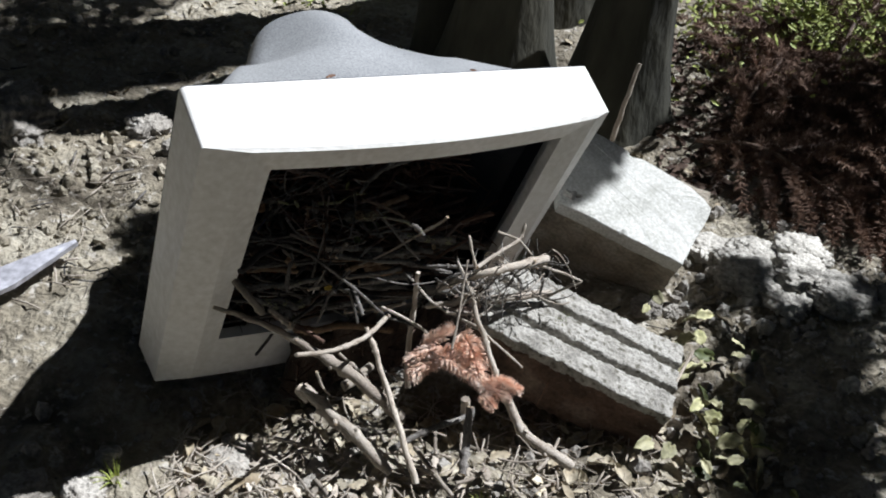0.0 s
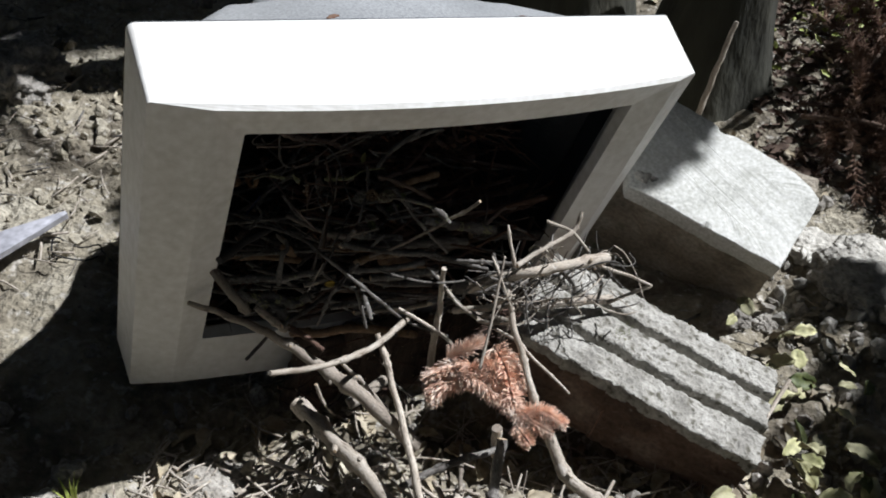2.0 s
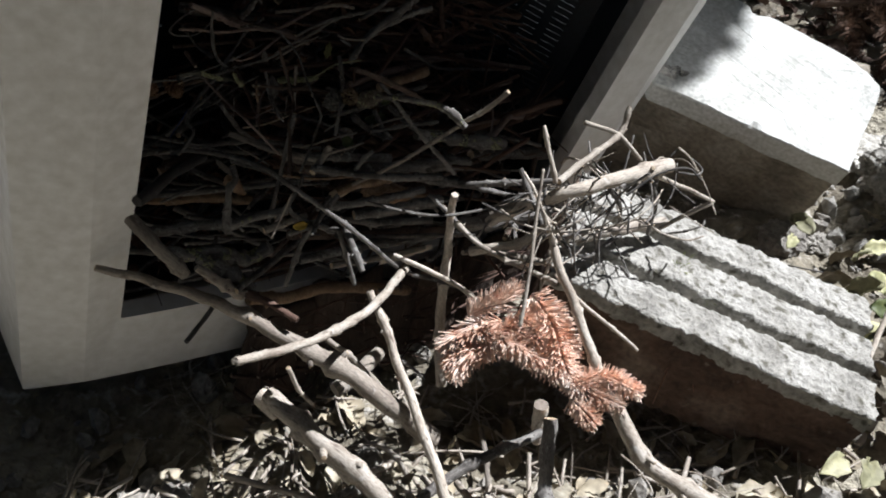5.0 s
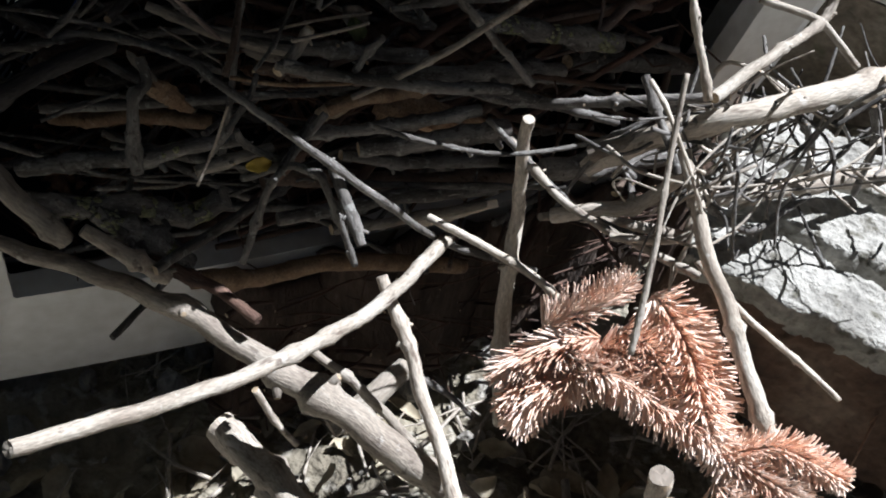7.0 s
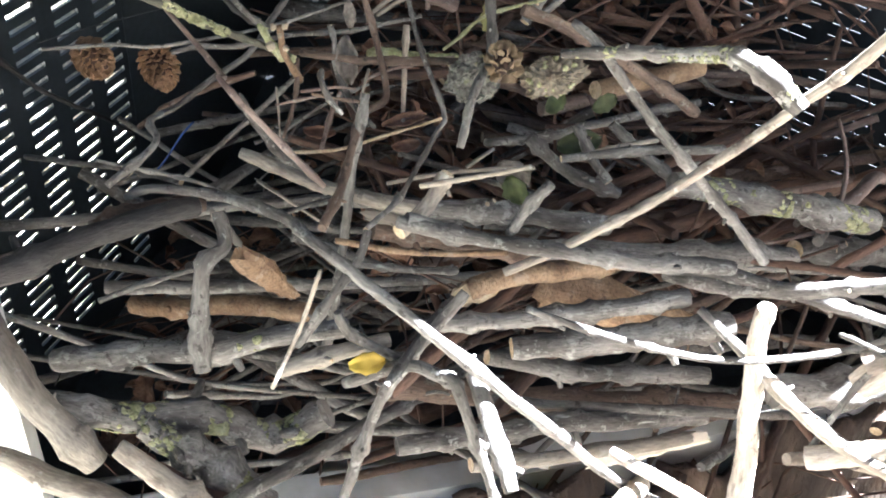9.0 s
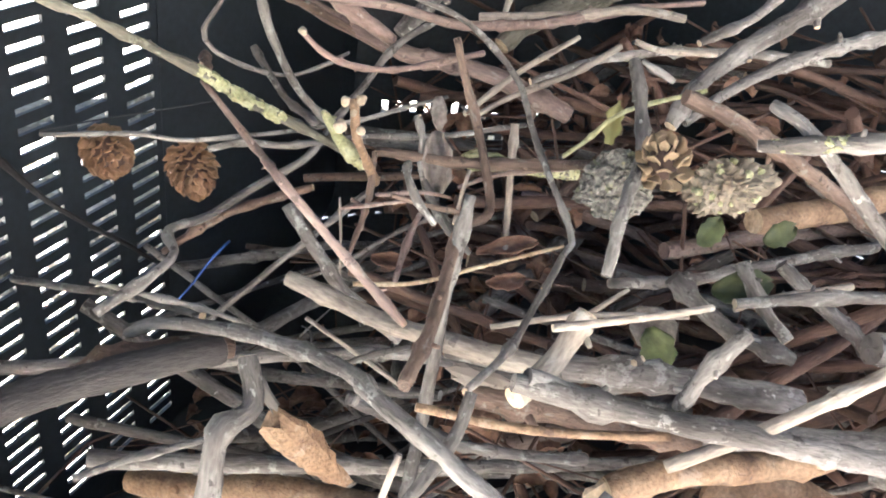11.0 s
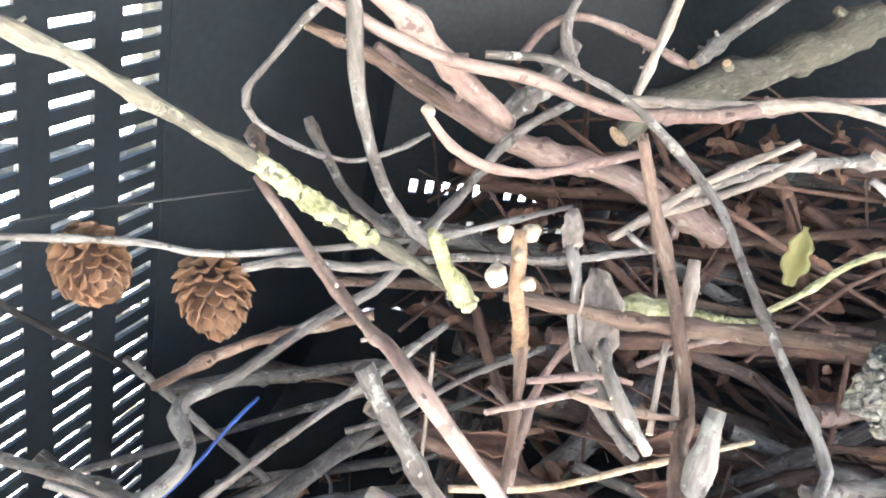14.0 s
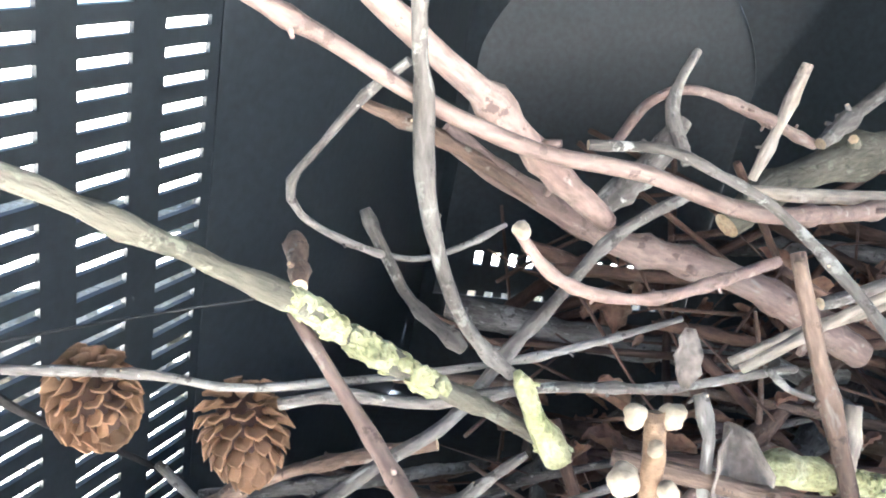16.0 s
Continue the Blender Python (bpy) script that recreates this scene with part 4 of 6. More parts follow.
stick(BARK, 0.0021, 0.0015, 2, "twig", (-0.192, 0.975, 0.239), (-0.186, 0.984, 0.270), (-0.176, 0.991, 0.315), (-0.171, 0.999, 0.339))
stick(BARK, 0.0022, 0.0016, 1, "twig", (-0.238, 1.020, 0.326), (-0.226, 1.023, 0.300), (-0.209, 1.027, 0.281))
stick(LICHEN, 0.0020, 0.0026, 3, "lichen-grown branch", (-0.196, 1.055, 0.332), (-0.185, 1.063, 0.329), (-0.176, 1.070, 0.326), (-0.166, 1.080, 0.322))
stick(RED, 0.0005, 0.0004, 2, "thin twig", (-0.203, 0.991, 0.336), (-0.197, 1.003, 0.334), (-0.191, 1.012, 0.333))
stick(RED, 0.0005, 0.0005, 2, "thin twig", (-0.201, 1.006, 0.335), (-0.192, 1.017, 0.333), (-0.187, 1.023, 0.330))
stick(BARK, 0.0010, 0.0008, 2, "twig", (-0.199, 1.032, 0.332), (-0.196, 1.031, 0.327), (-0.185, 1.020, 0.321))
stick(RED, 0.0007, 0.0007, 2, "thin twig", (-0.187, 1.029, 0.331), (-0.179, 1.040, 0.332), (-0.164, 1.070, 0.327))
stick(TAN, 0.0006, 0.0005, 1, "thin twig", (-0.182, 1.026, 0.337), (-0.182, 1.019, 0.332), (-0.182, 1.013, 0.326))
stick(BARK, 0.0005, 0.0004, 0, "thin twig", (-0.195, 1.055, 0.349), (-0.192, 1.056, 0.346), (-0.188, 1.056, 0.345))
stick(BARK, 0.0009, 0.0007, 2, "twig", (-0.203, 1.040, 0.349), (-0.201, 1.038, 0.343), (-0.201, 1.035, 0.336), (-0.199, 1.034, 0.326))
stick(RED, 0.0005, 0.0003, 1, "thin twig", (-0.206, 1.002, 0.335), (-0.202, 1.000, 0.333), (-0.200, 0.995, 0.329))
stick(BROWN, 0.0006, 0.0005, 2, "thin twig", (-0.192, 0.998, 0.338), (-0.186, 1.006, 0.333), (-0.178, 1.018, 0.327))
stick(PALE, 0.0042, 0.0030, 2, "bone-white forked stick", (-0.070, 0.987, 0.186), (-0.086, 0.932, 0.205), (-0.098, 0.896, 0.220), (-0.123, 0.838, 0.252), (-0.148, 0.790, 0.287), (-0.165, 0.754, 0.318))
stick(PALE, 0.0036, 0.0053, 2, "pale pole", (-0.099, 0.943, 0.196), (-0.082, 0.922, 0.175), (-0.066, 0.897, 0.151), (-0.0484, 0.8694, 0.1306), (-0.027, 0.8297, 0.1096), (-0.0099, 0.7994, 0.085), (0.0063, 0.776, 0.060))
stick(PALE, 0.0074, 0.0054, 2, "thick bleached branch", (0.163, 1.059, 0.281), (0.115, 1.027, 0.286), (0.067, 1.006, 0.280), (0.022, 1.011, 0.250), (0.000, 1.007, 0.235))
stick(PALE, 0.0034, 0.0050, 2, "bleached stick", (0.048, 1.000, 0.262), (0.062, 0.959, 0.240), (0.080, 0.932, 0.215), (0.100, 0.899, 0.185), (0.122, 0.879, 0.165))
stick(PALE, 0.0015, 0.0023, 4, "twig", (0.036, 1.023, 0.335), (0.044, 1.010, 0.315), (0.052, 0.998, 0.295))
stick(PALE, 0.0014, 0.0017, 3, "thin twig", (0.039, 0.996, 0.310), (0.037, 0.969, 0.275), (0.036, 0.936, 0.245), (0.032, 0.904, 0.212))
stick(PALE, 0.0022, 0.0024, 2, "twig", (-0.049, 1.033, 0.235), (-0.011, 0.992, 0.225), (0.022, 0.975, 0.220), (0.065, 0.958, 0.215))
stick(PALE, 0.0021, 0.0015, 2, "thin twig", (0.063, 0.964, 0.220), (0.092, 0.942, 0.205), (0.122, 0.930, 0.190), (0.142, 0.921, 0.178))
stick(PALE, 0.0032, 0.0026, 4, "twig", (0.054, 1.000, 0.295), (0.088, 1.046, 0.295), (0.117, 1.089, 0.290), (0.123, 1.105, 0.310))
stick(PALE, 0.0023, 0.0020, 1, "thin twig", (0.081, 1.088, 0.300), (0.115, 1.087, 0.290), (0.141, 1.078, 0.270))
stick(PALE, 0.0023, 0.0019, 0, "thin twig", (0.150, 1.050, 0.275), (0.200, 1.093, 0.230), (0.235, 1.109, 0.205))
stick(PALE, 0.0027, 0.0022, 0, "thin twig", (0.233, 1.109, 0.205), (0.206, 1.096, 0.195), (0.180, 1.082, 0.185))
stick(BARK, 0.0023, 0.0022, 0, "thin twig", (0.151, 1.061, 0.260), (0.165, 1.072, 0.225), (0.165, 1.065, 0.190))
stick(PALE, 0.0059, 0.0064, 1, "weathered branch", (0.066, 1.024, 0.205), (0.121, 1.058, 0.195), (0.186, 1.093, 0.185))
stick(BARK, 0.0021, 0.0021, 1, "thin twig", (0.060, 0.997, 0.235), (0.094, 1.007, 0.205), (0.119, 1.034, 0.200), (0.136, 1.054, 0.195))
stick(PALE, 0.0046, 0.0036, 1, "branch", (-0.014, 0.989, 0.215), (0.010, 0.987, 0.225), (0.030, 0.989, 0.230), (0.050, 0.995, 0.250))
stick(PALE, 0.0024, 0.0018, 1, "thin curled twig", (0.018, 0.973, 0.220), (0.042, 0.970, 0.225), (0.055, 0.975, 0.225), (0.060, 0.987, 0.235))
stick(BARK, 0.0024, 0.0021, 1, "thin twig", (0.023, 1.026, 0.285), (0.036, 1.005, 0.270), (0.046, 0.988, 0.255))
stick(BARK, 0.0022, 0.0022, 1, "thin twig", (0.105, 1.043, 0.265), (0.129, 1.065, 0.225), (0.137, 1.071, 0.190))
stick(BARK, 0.0036, 0.0027, 2, "twig", (-0.072, 1.058, 0.240), (-0.033, 1.044, 0.245), (0.002, 1.032, 0.260), (0.035, 1.022, 0.275), (0.066, 1.018, 0.285))
stick(PALE, 0.0025, 0.0021, 2, "twig", (-0.082, 0.989, 0.200), (-0.027, 0.961, 0.200), (-0.003, 0.947, 0.195))
stick(TAN, 0.0033, 0.0103, 4, "thick barked branch", (-0.313, 0.891, 0.246), (-0.271, 0.903, 0.225), (-0.234, 0.906, 0.208), (-0.196, 0.911, 0.179), (-0.138, 0.891, 0.165), (-0.094, 0.882, 0.140), (-0.029, 0.869, 0.090))
stick(SHADED, 0.0040, 0.0029, 1, "bark strip", (-0.233, 0.913, 0.227), (-0.189, 0.922, 0.194), (-0.157, 0.907, 0.190))
stick(PALE, 0.0024, 0.0038, 2, "twig", (-0.134, 0.912, 0.165), (-0.104, 0.907, 0.140), (-0.070, 0.894, 0.105), (-0.051, 0.882, 0.080))
stick(PALE, 0.0105, 0.0092, 0, "short log", (-0.192, 0.898, 0.095), (-0.170, 0.882, 0.085))
stick(PALE, 0.0098, 0.0095, 1, "short log", (-0.154, 0.869, 0.090), (-0.129, 0.856, 0.085), (-0.095, 0.834, 0.070))
stick(PALE, 0.0080, 0.0070, 0, "wood chip", (-0.123, 0.901, 0.105), (-0.103, 0.922, 0.110), (-0.088, 0.947, 0.110))
stick(PALE, 0.0023, 0.0018, 1, "twig", (-0.166, 0.902, 0.130), (-0.156, 0.900, 0.100), (-0.142, 0.893, 0.090))
stick(BARK, 0.0020, 0.0014, 1, "thin twig", (-0.075, 0.927, 0.130), (-0.055, 0.924, 0.120), (-0.042, 0.916, 0.115))
stick(PALE, 0.0070, 0.0046, 0, "stake", (0.065, 0.896, 0.120), (0.068, 0.891, 0.070))
stick(PALE, 0.0082, 0.0092, 2, "barked stick", (-0.183, 0.890, 0.105), (-0.118, 0.849, 0.085), (-0.033, 0.797, 0.050))
stick(PALE, 0.0068, 0.0083, 2, "long stick", (0.122, 0.882, 0.150), (0.157, 0.845, 0.120), (0.233, 0.819, 0.090))
stick(PALE, 0.0030, 0.0022, 1, "thin stalk", (0.434, 1.057, 0.130), (0.388, 0.970, 0.090), (0.362, 0.903, 0.050))
stick(BARK, 0.0048, 0.0043, 1, "twig", (-0.038, 0.812, 0.080), (0.003, 0.847, 0.085), (0.070, 0.887, 0.090))
stick(BARK, 0.0068, 0.0057, 1, "stick", (0.073, 0.882, 0.120), (0.073, 0.840, 0.080), (0.073, 0.802, 0.060))
stick(BARK, 0.0034, 0.0027, 0, "twig", (-0.123, 0.955, 0.260), (-0.105, 0.929, 0.235))
stick(BLACKISH, 0.0013, 0.0012, 2, "thin twig", (-0.366, 1.022, 0.342), (-0.3795, 1.0582, 0.3075), (-0.3838, 1.0772, 0.292), (-0.3883, 1.1002, 0.275), (-0.3948, 1.1320, 0.2495), where="lying across the vent slots")

lichen(0, 0.50, 0.70, 80, 1.25, 1)
lichen(0, 0.93, 1.0, 16, 1.2, 2)
lichen(70, 0.60, 0.68, 40, 0.34, 77)
lichen(70, 0.25, 0.55, 90, 0.20, 78, CRUST, "grey granular lichen", False)
for i, item in enumerate(STICKS):
    if item[4] in ("lichen-grown branch", "lichen-crusted branch"):
        lichen(i, 0.03, 0.97, 300, 0.24 if "crusted" in item[4] else 0.17, i, CRUST, "grey granular lichen", False)
        lichen(i, 0.05, 0.95, 230, 0.34 if "crusted" in item[4] else 0.26, i + 500)
        lichen(i, 0.10, 0.90, 90, 0.42, i + 900)


# ---- loose fill of the casing ----


def pile_top(x, y):
    if y < 0.12:
        return -0.30 if x < 0.33 else -0.27
    return -0.31 + 0.11 * min(max((x - 0.17) / 0.22, 0), 1)


def inside(p):
    x, y, z = p
    if y > 0.22:
        k = (y - 0.22) / 0.18
        return 0.208 + 0.06 * k < x < 0.453 - 0.06 * k and -0.44 + 0.05 * k < z < -0.06 - 0.05 * k and y < 0.385
    lo = max(0.02, (y - 0.092) * 1.0 + 0.02) if y > 0.09 else 0.02
    if y < 0.04 and not (0.105 < x < 0.575):
        return False
    return lo < x < 0.661 - lo and z > (-0.415 if y < 0.04 else -0.50)


def fill():
    rng = random.Random(42)
    made = 0
    tries = 0
    while made < 150 and tries < 20000:
        tries += 1
        y = rng.uniform(-0.02, 0.34)
        x = rng.uniform(0.08, 0.58)
        top = pile_top(x, y)
        z = rng.uniform(max(-0.48, top - 0.14), top)
        thick = rng.random() < 0.35
        long = rng.uniform(0.12, 0.30)
        yaw, tilt = rng.gauss(0, 0.45), rng.gauss(0, 0.16 if thick else 0.3)
        d = Vector((math.cos(yaw) * math.cos(tilt), math.sin(yaw) * math.cos(tilt), math.sin(tilt)))
        c = Vector((x, y, z))
        ends = [c - d * long / 2, c + d * long / 2]
        if not all(inside(e) and e.z < pile_top(e.x, e.y) + 0.01 for e in ends) or not inside(c):
            continue
        if thick and y > 0.05 and min(e.x for e in ends) < 0.22:
            continue
        mid = c + Vector((rng.gauss(0, 0.008), rng.gauss(0, 0.008), rng.gauss(0, 0.008)))
        pts = [TV @ q for q in (ends[0], ends[0].lerp(mid, 0.6), mid, mid.lerp(ends[1], 0.55), ends[1])]
        r = rng.uniform(0.0032, 0.0060) if thick else rng.uniform(0.0012, 0.0032)
        # the right half mixes in bark darkened to imitate shade in the pile
        mat = rng.choice((BARK, BROWN, BROWN, SHADED, SHADED, SHADED, RED)) if x > 0.30 else BARK
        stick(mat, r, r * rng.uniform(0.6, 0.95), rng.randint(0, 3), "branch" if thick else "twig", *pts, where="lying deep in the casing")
        made += 1


fill()


def deep_fill():
    """Further sticks deep in the pile."""
    rng = random.Random(8)
    n = 0
    while n < 80:
        x, y = rng.uniform(0.26, 0.56), rng.uniform(0.06, 0.30)
        c = Vector((x, y, pile_top(x, y) - rng.uniform(0.0, 0.10)))
        d = Vector((rng.gauss(0, 1), rng.gauss(0, 0.5), rng.gauss(0, 0.35))).normalized() * rng.uniform(0.04, 0.11)
        if not (inside(c - d) and inside(c + d)) or (y < 0.12 and c.z > -0.26):
            continue
        m = c + Vector((rng.gauss(0, 0.006), rng.gauss(0, 0.006), rng.gauss(0, 0.006)))
        r = rng.uniform(0.0010, 0.0030)
        stick(SHADED, r, r * 0.7, rng.randint(0, 2), "twig", *[TV @ q for q in (c - d, (c - d).lerp(m, 0.6), m, m.lerp(c + d, 0.5), c + d)], where="packed deep inside the casing")
        n += 1


deep_fill()


def straw():
    """Fine dead twigs and stalks between the sticks."""
    rng = random.Random(5)
    bm = bmesh.new()
    n = 0
    while n < 230:
        x, y = rng.uniform(0.08, 0.58), rng.uniform(0.0, 0.33)
        c = Vector((x, y, pile_top(x, y) - (rng.uniform(0.0, 0.08) if x > 0.24 else rng.uniform(0.08, 0.14))))
        d = Vector((rng.gauss(0, 1), rng.gauss(0, 0.6), rng.gauss(0, 0.45))).normalized() * rng.uniform(0.02, 0.06)
        if not (inside(c - d) and inside(c + d)):
            continue
        m = c + Vector((rng.gauss(0, 0.006), rng.gauss(0, 0.006), rng.gauss(0, 0.006)))
        r = rng.uniform(0.0004, 0.0011)
        tube(bm, [TV @ q for q in (c - d, (c - d).lerp(m, 0.6), m, m.lerp(c + d, 0.5), c + d)], r, r * 0.7, 5, Vector((n, 0, 0)), 0.2)
        n += 1
    return tagged(part("straw", bm, [SHADED, BROWN]), "fine dead twigs and stalks between the sticks", "twig litter", kind="stuff")


straw()


def scraps():
    """Crumbled leaves and bark lying on the pile."""
    rng = random.Random(23)
    bm = bmesh.new()
    n = 0
    while n < 420:
        x, y = rng.uniform(0.10, 0.52), rng.uniform(0.05, 0.28)
        c = Vector((x, y, pile_top(x, y) - (rng.uniform(0.01, 0.09) if x > 0.24 else rng.uniform(0.10, 0.15))))
        if not inside(c):
            continue
        u = Vector((rng.gauss(0, 1), rng.gauss(0, 1), rng.gauss(0, 0.5))).normalized()
        k = rng.uniform(0.006, 0.018)
        leaf_shape(bm, TV @ frame_of(c, u, Vector((rng.gauss(0, 0.5), rng.gauss(0, 0.5), 1)).cross(u)), k, k * rng.uniform(0.35, 0.7), rng.uniform(0.3, 1.4), rng)
        n += 1
    return tagged(part("leaf_scraps", bm, REDLEAF), "crumbled red-brown leaves and bark in the pile", "leaf litter", kind="stuff")



# ---- cones, leaves, chips ----


def scale_mesh(mat):
    bm = bmesh.new()
    rows = []
    for i, (x, w, z) in enumerate(((0, 0.16, 0), (0.35, 0.34, 0.02), (0.7, 0.44, 0.08), (0.92, 0.36, 0.17), (1.02, 0.16, 0.22))):
        rows.append([bm.verts.new((x - 0.10 * abs(s) * (i > 2), s * w, z + 0.10 * (1 - s * s))) for s in (-1, -0.5, 0, 0.5, 1)])
    low = [[bm.verts.new(v.co - Vector((0.02, 0, 0.07 + 0.03 * (i < 3)))) for v in r] for i, r in enumerate(rows)]
    for g, flip in ((rows, False), (low, True)):
        for a, b in zip(g, g[1:]):
            for j in range(4):
                q = (a[j], b[j], b[j + 1], a[j + 1])
                bm.faces.new(q[::-1] if flip else q)
    rim = [r[0] for r in rows] + rows[-1][1:] + [r[-1] for r in rows[-2::-1]]
    lim = [r[0] for r in low] + low[-1][1:] + [r[-1] for r in low[-2::-1]]
    for i in range(len(rim) - 1):
        bm.faces.new((rim[i], lim[i], lim[i + 1], rim[i + 1]))
    me = bpy.data.meshes.new("scale")
    bmesh.ops.recalc_face_normals(bm, faces=bm.faces)
    bm.to_mesh(me)
    bm.free()
    me.materials.append(mat)
    me.shade_smooth()
    return me


SCALE, GOLD_SCALE = scale_mesh(CONE), scale_mesh(GOLD)


def cone(centre, axis, r, long, label, scale=SCALE, n=84, big=1.0):
    """A small conifer cone: a core with overlapping scales in a spiral."""
    z = Vector(axis).normalized()
    x = z.orthogonal().normalized()
    m = Matrix.Translation(Vector(centre) - z * long * 0.5) @ Matrix((x, z.cross(x), z)).transposed().to_4x4()
    c = thing("conifer_cone", m, label, "conifer cone", "cones among the sticks")
    bm = bmesh.new()
    bmesh.ops.create_uvsphere(bm, u_segments=12, v_segments=8, radius=1, matrix=Matrix.Translation((0, 0, long * 0.45)) @ Matrix.Diagonal((r * 0.56, r * 0.56, long * 0.42, 1)))
    part("core", bm, SHADED, c, "", True)
    rng = random.Random(int(r * 1e6))
    for i in range(n):
        s = i / (n - 1)
        prof = max(0.05, math.sin(math.pi * (0.10 + 0.86 * s)) ** 0.6)
        slope = radians(-38 + 112 * s + rng.uniform(-6, 6))
        a = i * 2.39996
        d = Vector((math.cos(a), math.sin(a), 0))
        out = d * math.cos(slope * 0.9 + 0.12) + Vector((0, 0, math.sin(slope * 0.9 + 0.12)))
        side = Vector((0, 0, 1)).cross(d)
        up = side.cross(out) * -1
        size = big * r * 0.52 * (0.70 + 0.30 * prof) * rng.uniform(0.88, 1.12)
        base = Vector((0, 0, long * (0.10 + 0.74 * s))) + d * r * 0.55 * prof
        o = new("scale", scale)
        o.parent = c
        o.matrix_local = Matrix.Translation(base) @ Matrix((out, side, up)).transposed().to_4x4() @ Matrix.Diagonal((size * 0.85, size * 0.90, size, 1))


def leaf_shape(bm, m, long, wide, curl, rng):
    n, rows = 7, []
    for i in range(n + 1):
        s = i / n
        o = m.translation * 900 + Vector((long * 9000, wide * 7000, 0))
        w = wide * 0.5 * math.sin(math.pi * min(1, 0.06 + s * 0.92)) ** 0.75 * (1 + 0.20 * noise.noise(o + Vector((s * 5, 0, 0))))
        row = []
        for k in (-1, -0.5, 0, 0.5, 1):
            z = curl * wide * (0.5 * k * k - 0.6 * (s - 0.5) ** 2 * 2) + 0.06 * wide * math.sin(i * 2.1 + k * 3) + 0.22 * wide * noise.noise(o + Vector((s * 3, k * 1.3, 4)))
            row.append(bm.verts.new(m @ Vector((s * long, k * w * (1 + 0.12 * math.sin(i * 2.7 + k)), z))))
        rows.append(row)
    for a, b in zip(rows, rows[1:]):
        for j in range(4):
            f = bm.faces.new((a[j], b[j], b[j + 1], a[j + 1]))
            f.smooth = True


def leaf(base, along, face, long, wide, curl, mat, label):
    m = frame_of((0, 0, 0), along, Vector(face).cross(Vector(along)))
    bm = bmesh.new()
    leaf_shape(bm, m, long, wide, curl, None)
    ob = part("leaf", bm, mat)
    ob.location = base
    sd = ob.modifiers.new("thickness", "SOLIDIFY")
    sd.thickness = 0.0004
    return tagged(ob, label, "leaf", "dead leaves")


def chip(p, q, face, wide, mat, label):
    """A split, splintered piece of wood."""
    p, q = Vector(p), Vector(q)
    long = (q - p).length
    m = frame_of(p, q - p, Vector(face).cross(q - p))
    bm = bmesh.new()
    rng = random.Random(int(long * 1e5))
    rows = []
    n = 10
    for i in range(n + 1):
        s = i / n
        w = wide * 0.5 * (0.45 + 0.55 * math.sin(math.pi * min(0.92, s + 0.15)))
        row = []
        for j in range(8):
            a = 2 * math.pi * j / 8
            e = rng.uniform(0.8, 1.15)
            row.append(bm.verts.new(m @ Vector((s * long + (rng.uniform(-0.12, 0.12) * long if i in (0, n) else 0), math.cos(a) * w * e, math.sin(a) * w * 0.42 * e))))
        rows.append(row)
    for a, b in zip(rows, rows[1:]):
        for j in range(8):
            bm.faces.new((a[j], a[(j + 1) % 8], b[(j + 1) % 8], b[j]))
    bm.faces.new(rows[0][::-1])
    bm.faces.new(rows[-1])
    bmesh.ops.translate(bm, verts=bm.verts, vec=-p)
    ob = part("wood_piece", bm, mat)
    ob.location = p
    return tagged(ob, label, "wood piece")


cone((-0.295, 1.011, 0.342), (0.866, -0.398, -0.304), 0.0089, 0.0205, "small open brown cone hanging on a thin twig")
cone((-0.279, 1.029, 0.332), (0.538, -0.441, -0.718), 0.0090, 0.0206, "small open brown cone hanging on a thin twig")
cone((-0.1300, 1.0275, 0.3415), (0.15, -0.55, 0.82), 0.0070, 0.0150, "pale golden open cone wedged between lichen-grown branches", GOLD_SCALE, 34, 1.45)
leaf((-0.198, 1.042, 0.344), (0.016, -0.163, -0.987), (0.400, -0.881, 0.252), 0.0189, 0.0083, 1.5, GREYLEAF, "grey curled dead leaf caught among twigs")
leaf((-0.211, 1.075, 0.348), (0.025, -0.159, -0.987), (0.400, -0.881, 0.252), 0.0114, 0.0050, 0.6, GREYLEAF, "small grey dead leaf hanging from a twig")
leaf((-0.126, 1.078, 0.301), (0.503, 0.559, 0.660), (0.322, -0.892, 0.318), 0.0111, 0.0080, 0.4, GREEN, "small green leaf in the pile")
leaf((-0.121, 1.073, 0.288), (0.889, 0.456, 0.035), (0.322, -0.892, 0.318), 0.0192, 0.0112, 0.5, GREEN, "green leaf in the pile")
leaf((-0.137, 1.051, 0.283), (0.416, -0.060, -0.907), (0.322, -0.892, 0.318), 0.0133, 0.0104, 0.5, GREEN, "green leaf in the pile")
leaf((-0.143, 1.059, 0.285), (0.677, 0.117, -0.727), (0.322, -0.892, 0.318), 0.0168, 0.0137, 0.6, GREYLEAF, "grey dead leaf in the pile")
leaf((-0.188, 1.051, 0.293), (0.839, 0.544, 0.000), (0.322, -0.892, 0.318), 0.0121, 0.0050, 2.4, REDLEAF, "brown crumpled dead leaf in the pile")
leaf((-0.227, 1.047, 0.300), (0.841, 0.493, -0.224), (0.322, -0.892, 0.318), 0.0137, 0.0051, 2.4, REDLEAF, "brown crumpled dead leaf in the pile")
leaf((-0.107, 1.079, 0.303), (0.755, 0.559, 0.342), (0.322, -0.892, 0.318), 0.0112, 0.0072, 0.4, GREEN, "small green leaf in the pile")
leaf((-0.165, 0.945, 0.262), (0.861, 0.507, -0.039), (0.383, -0.813, 0.437), 0.0125, 0.0076, 0.3, GOLDLEAF, "golden yellow leaf under a cut branch")
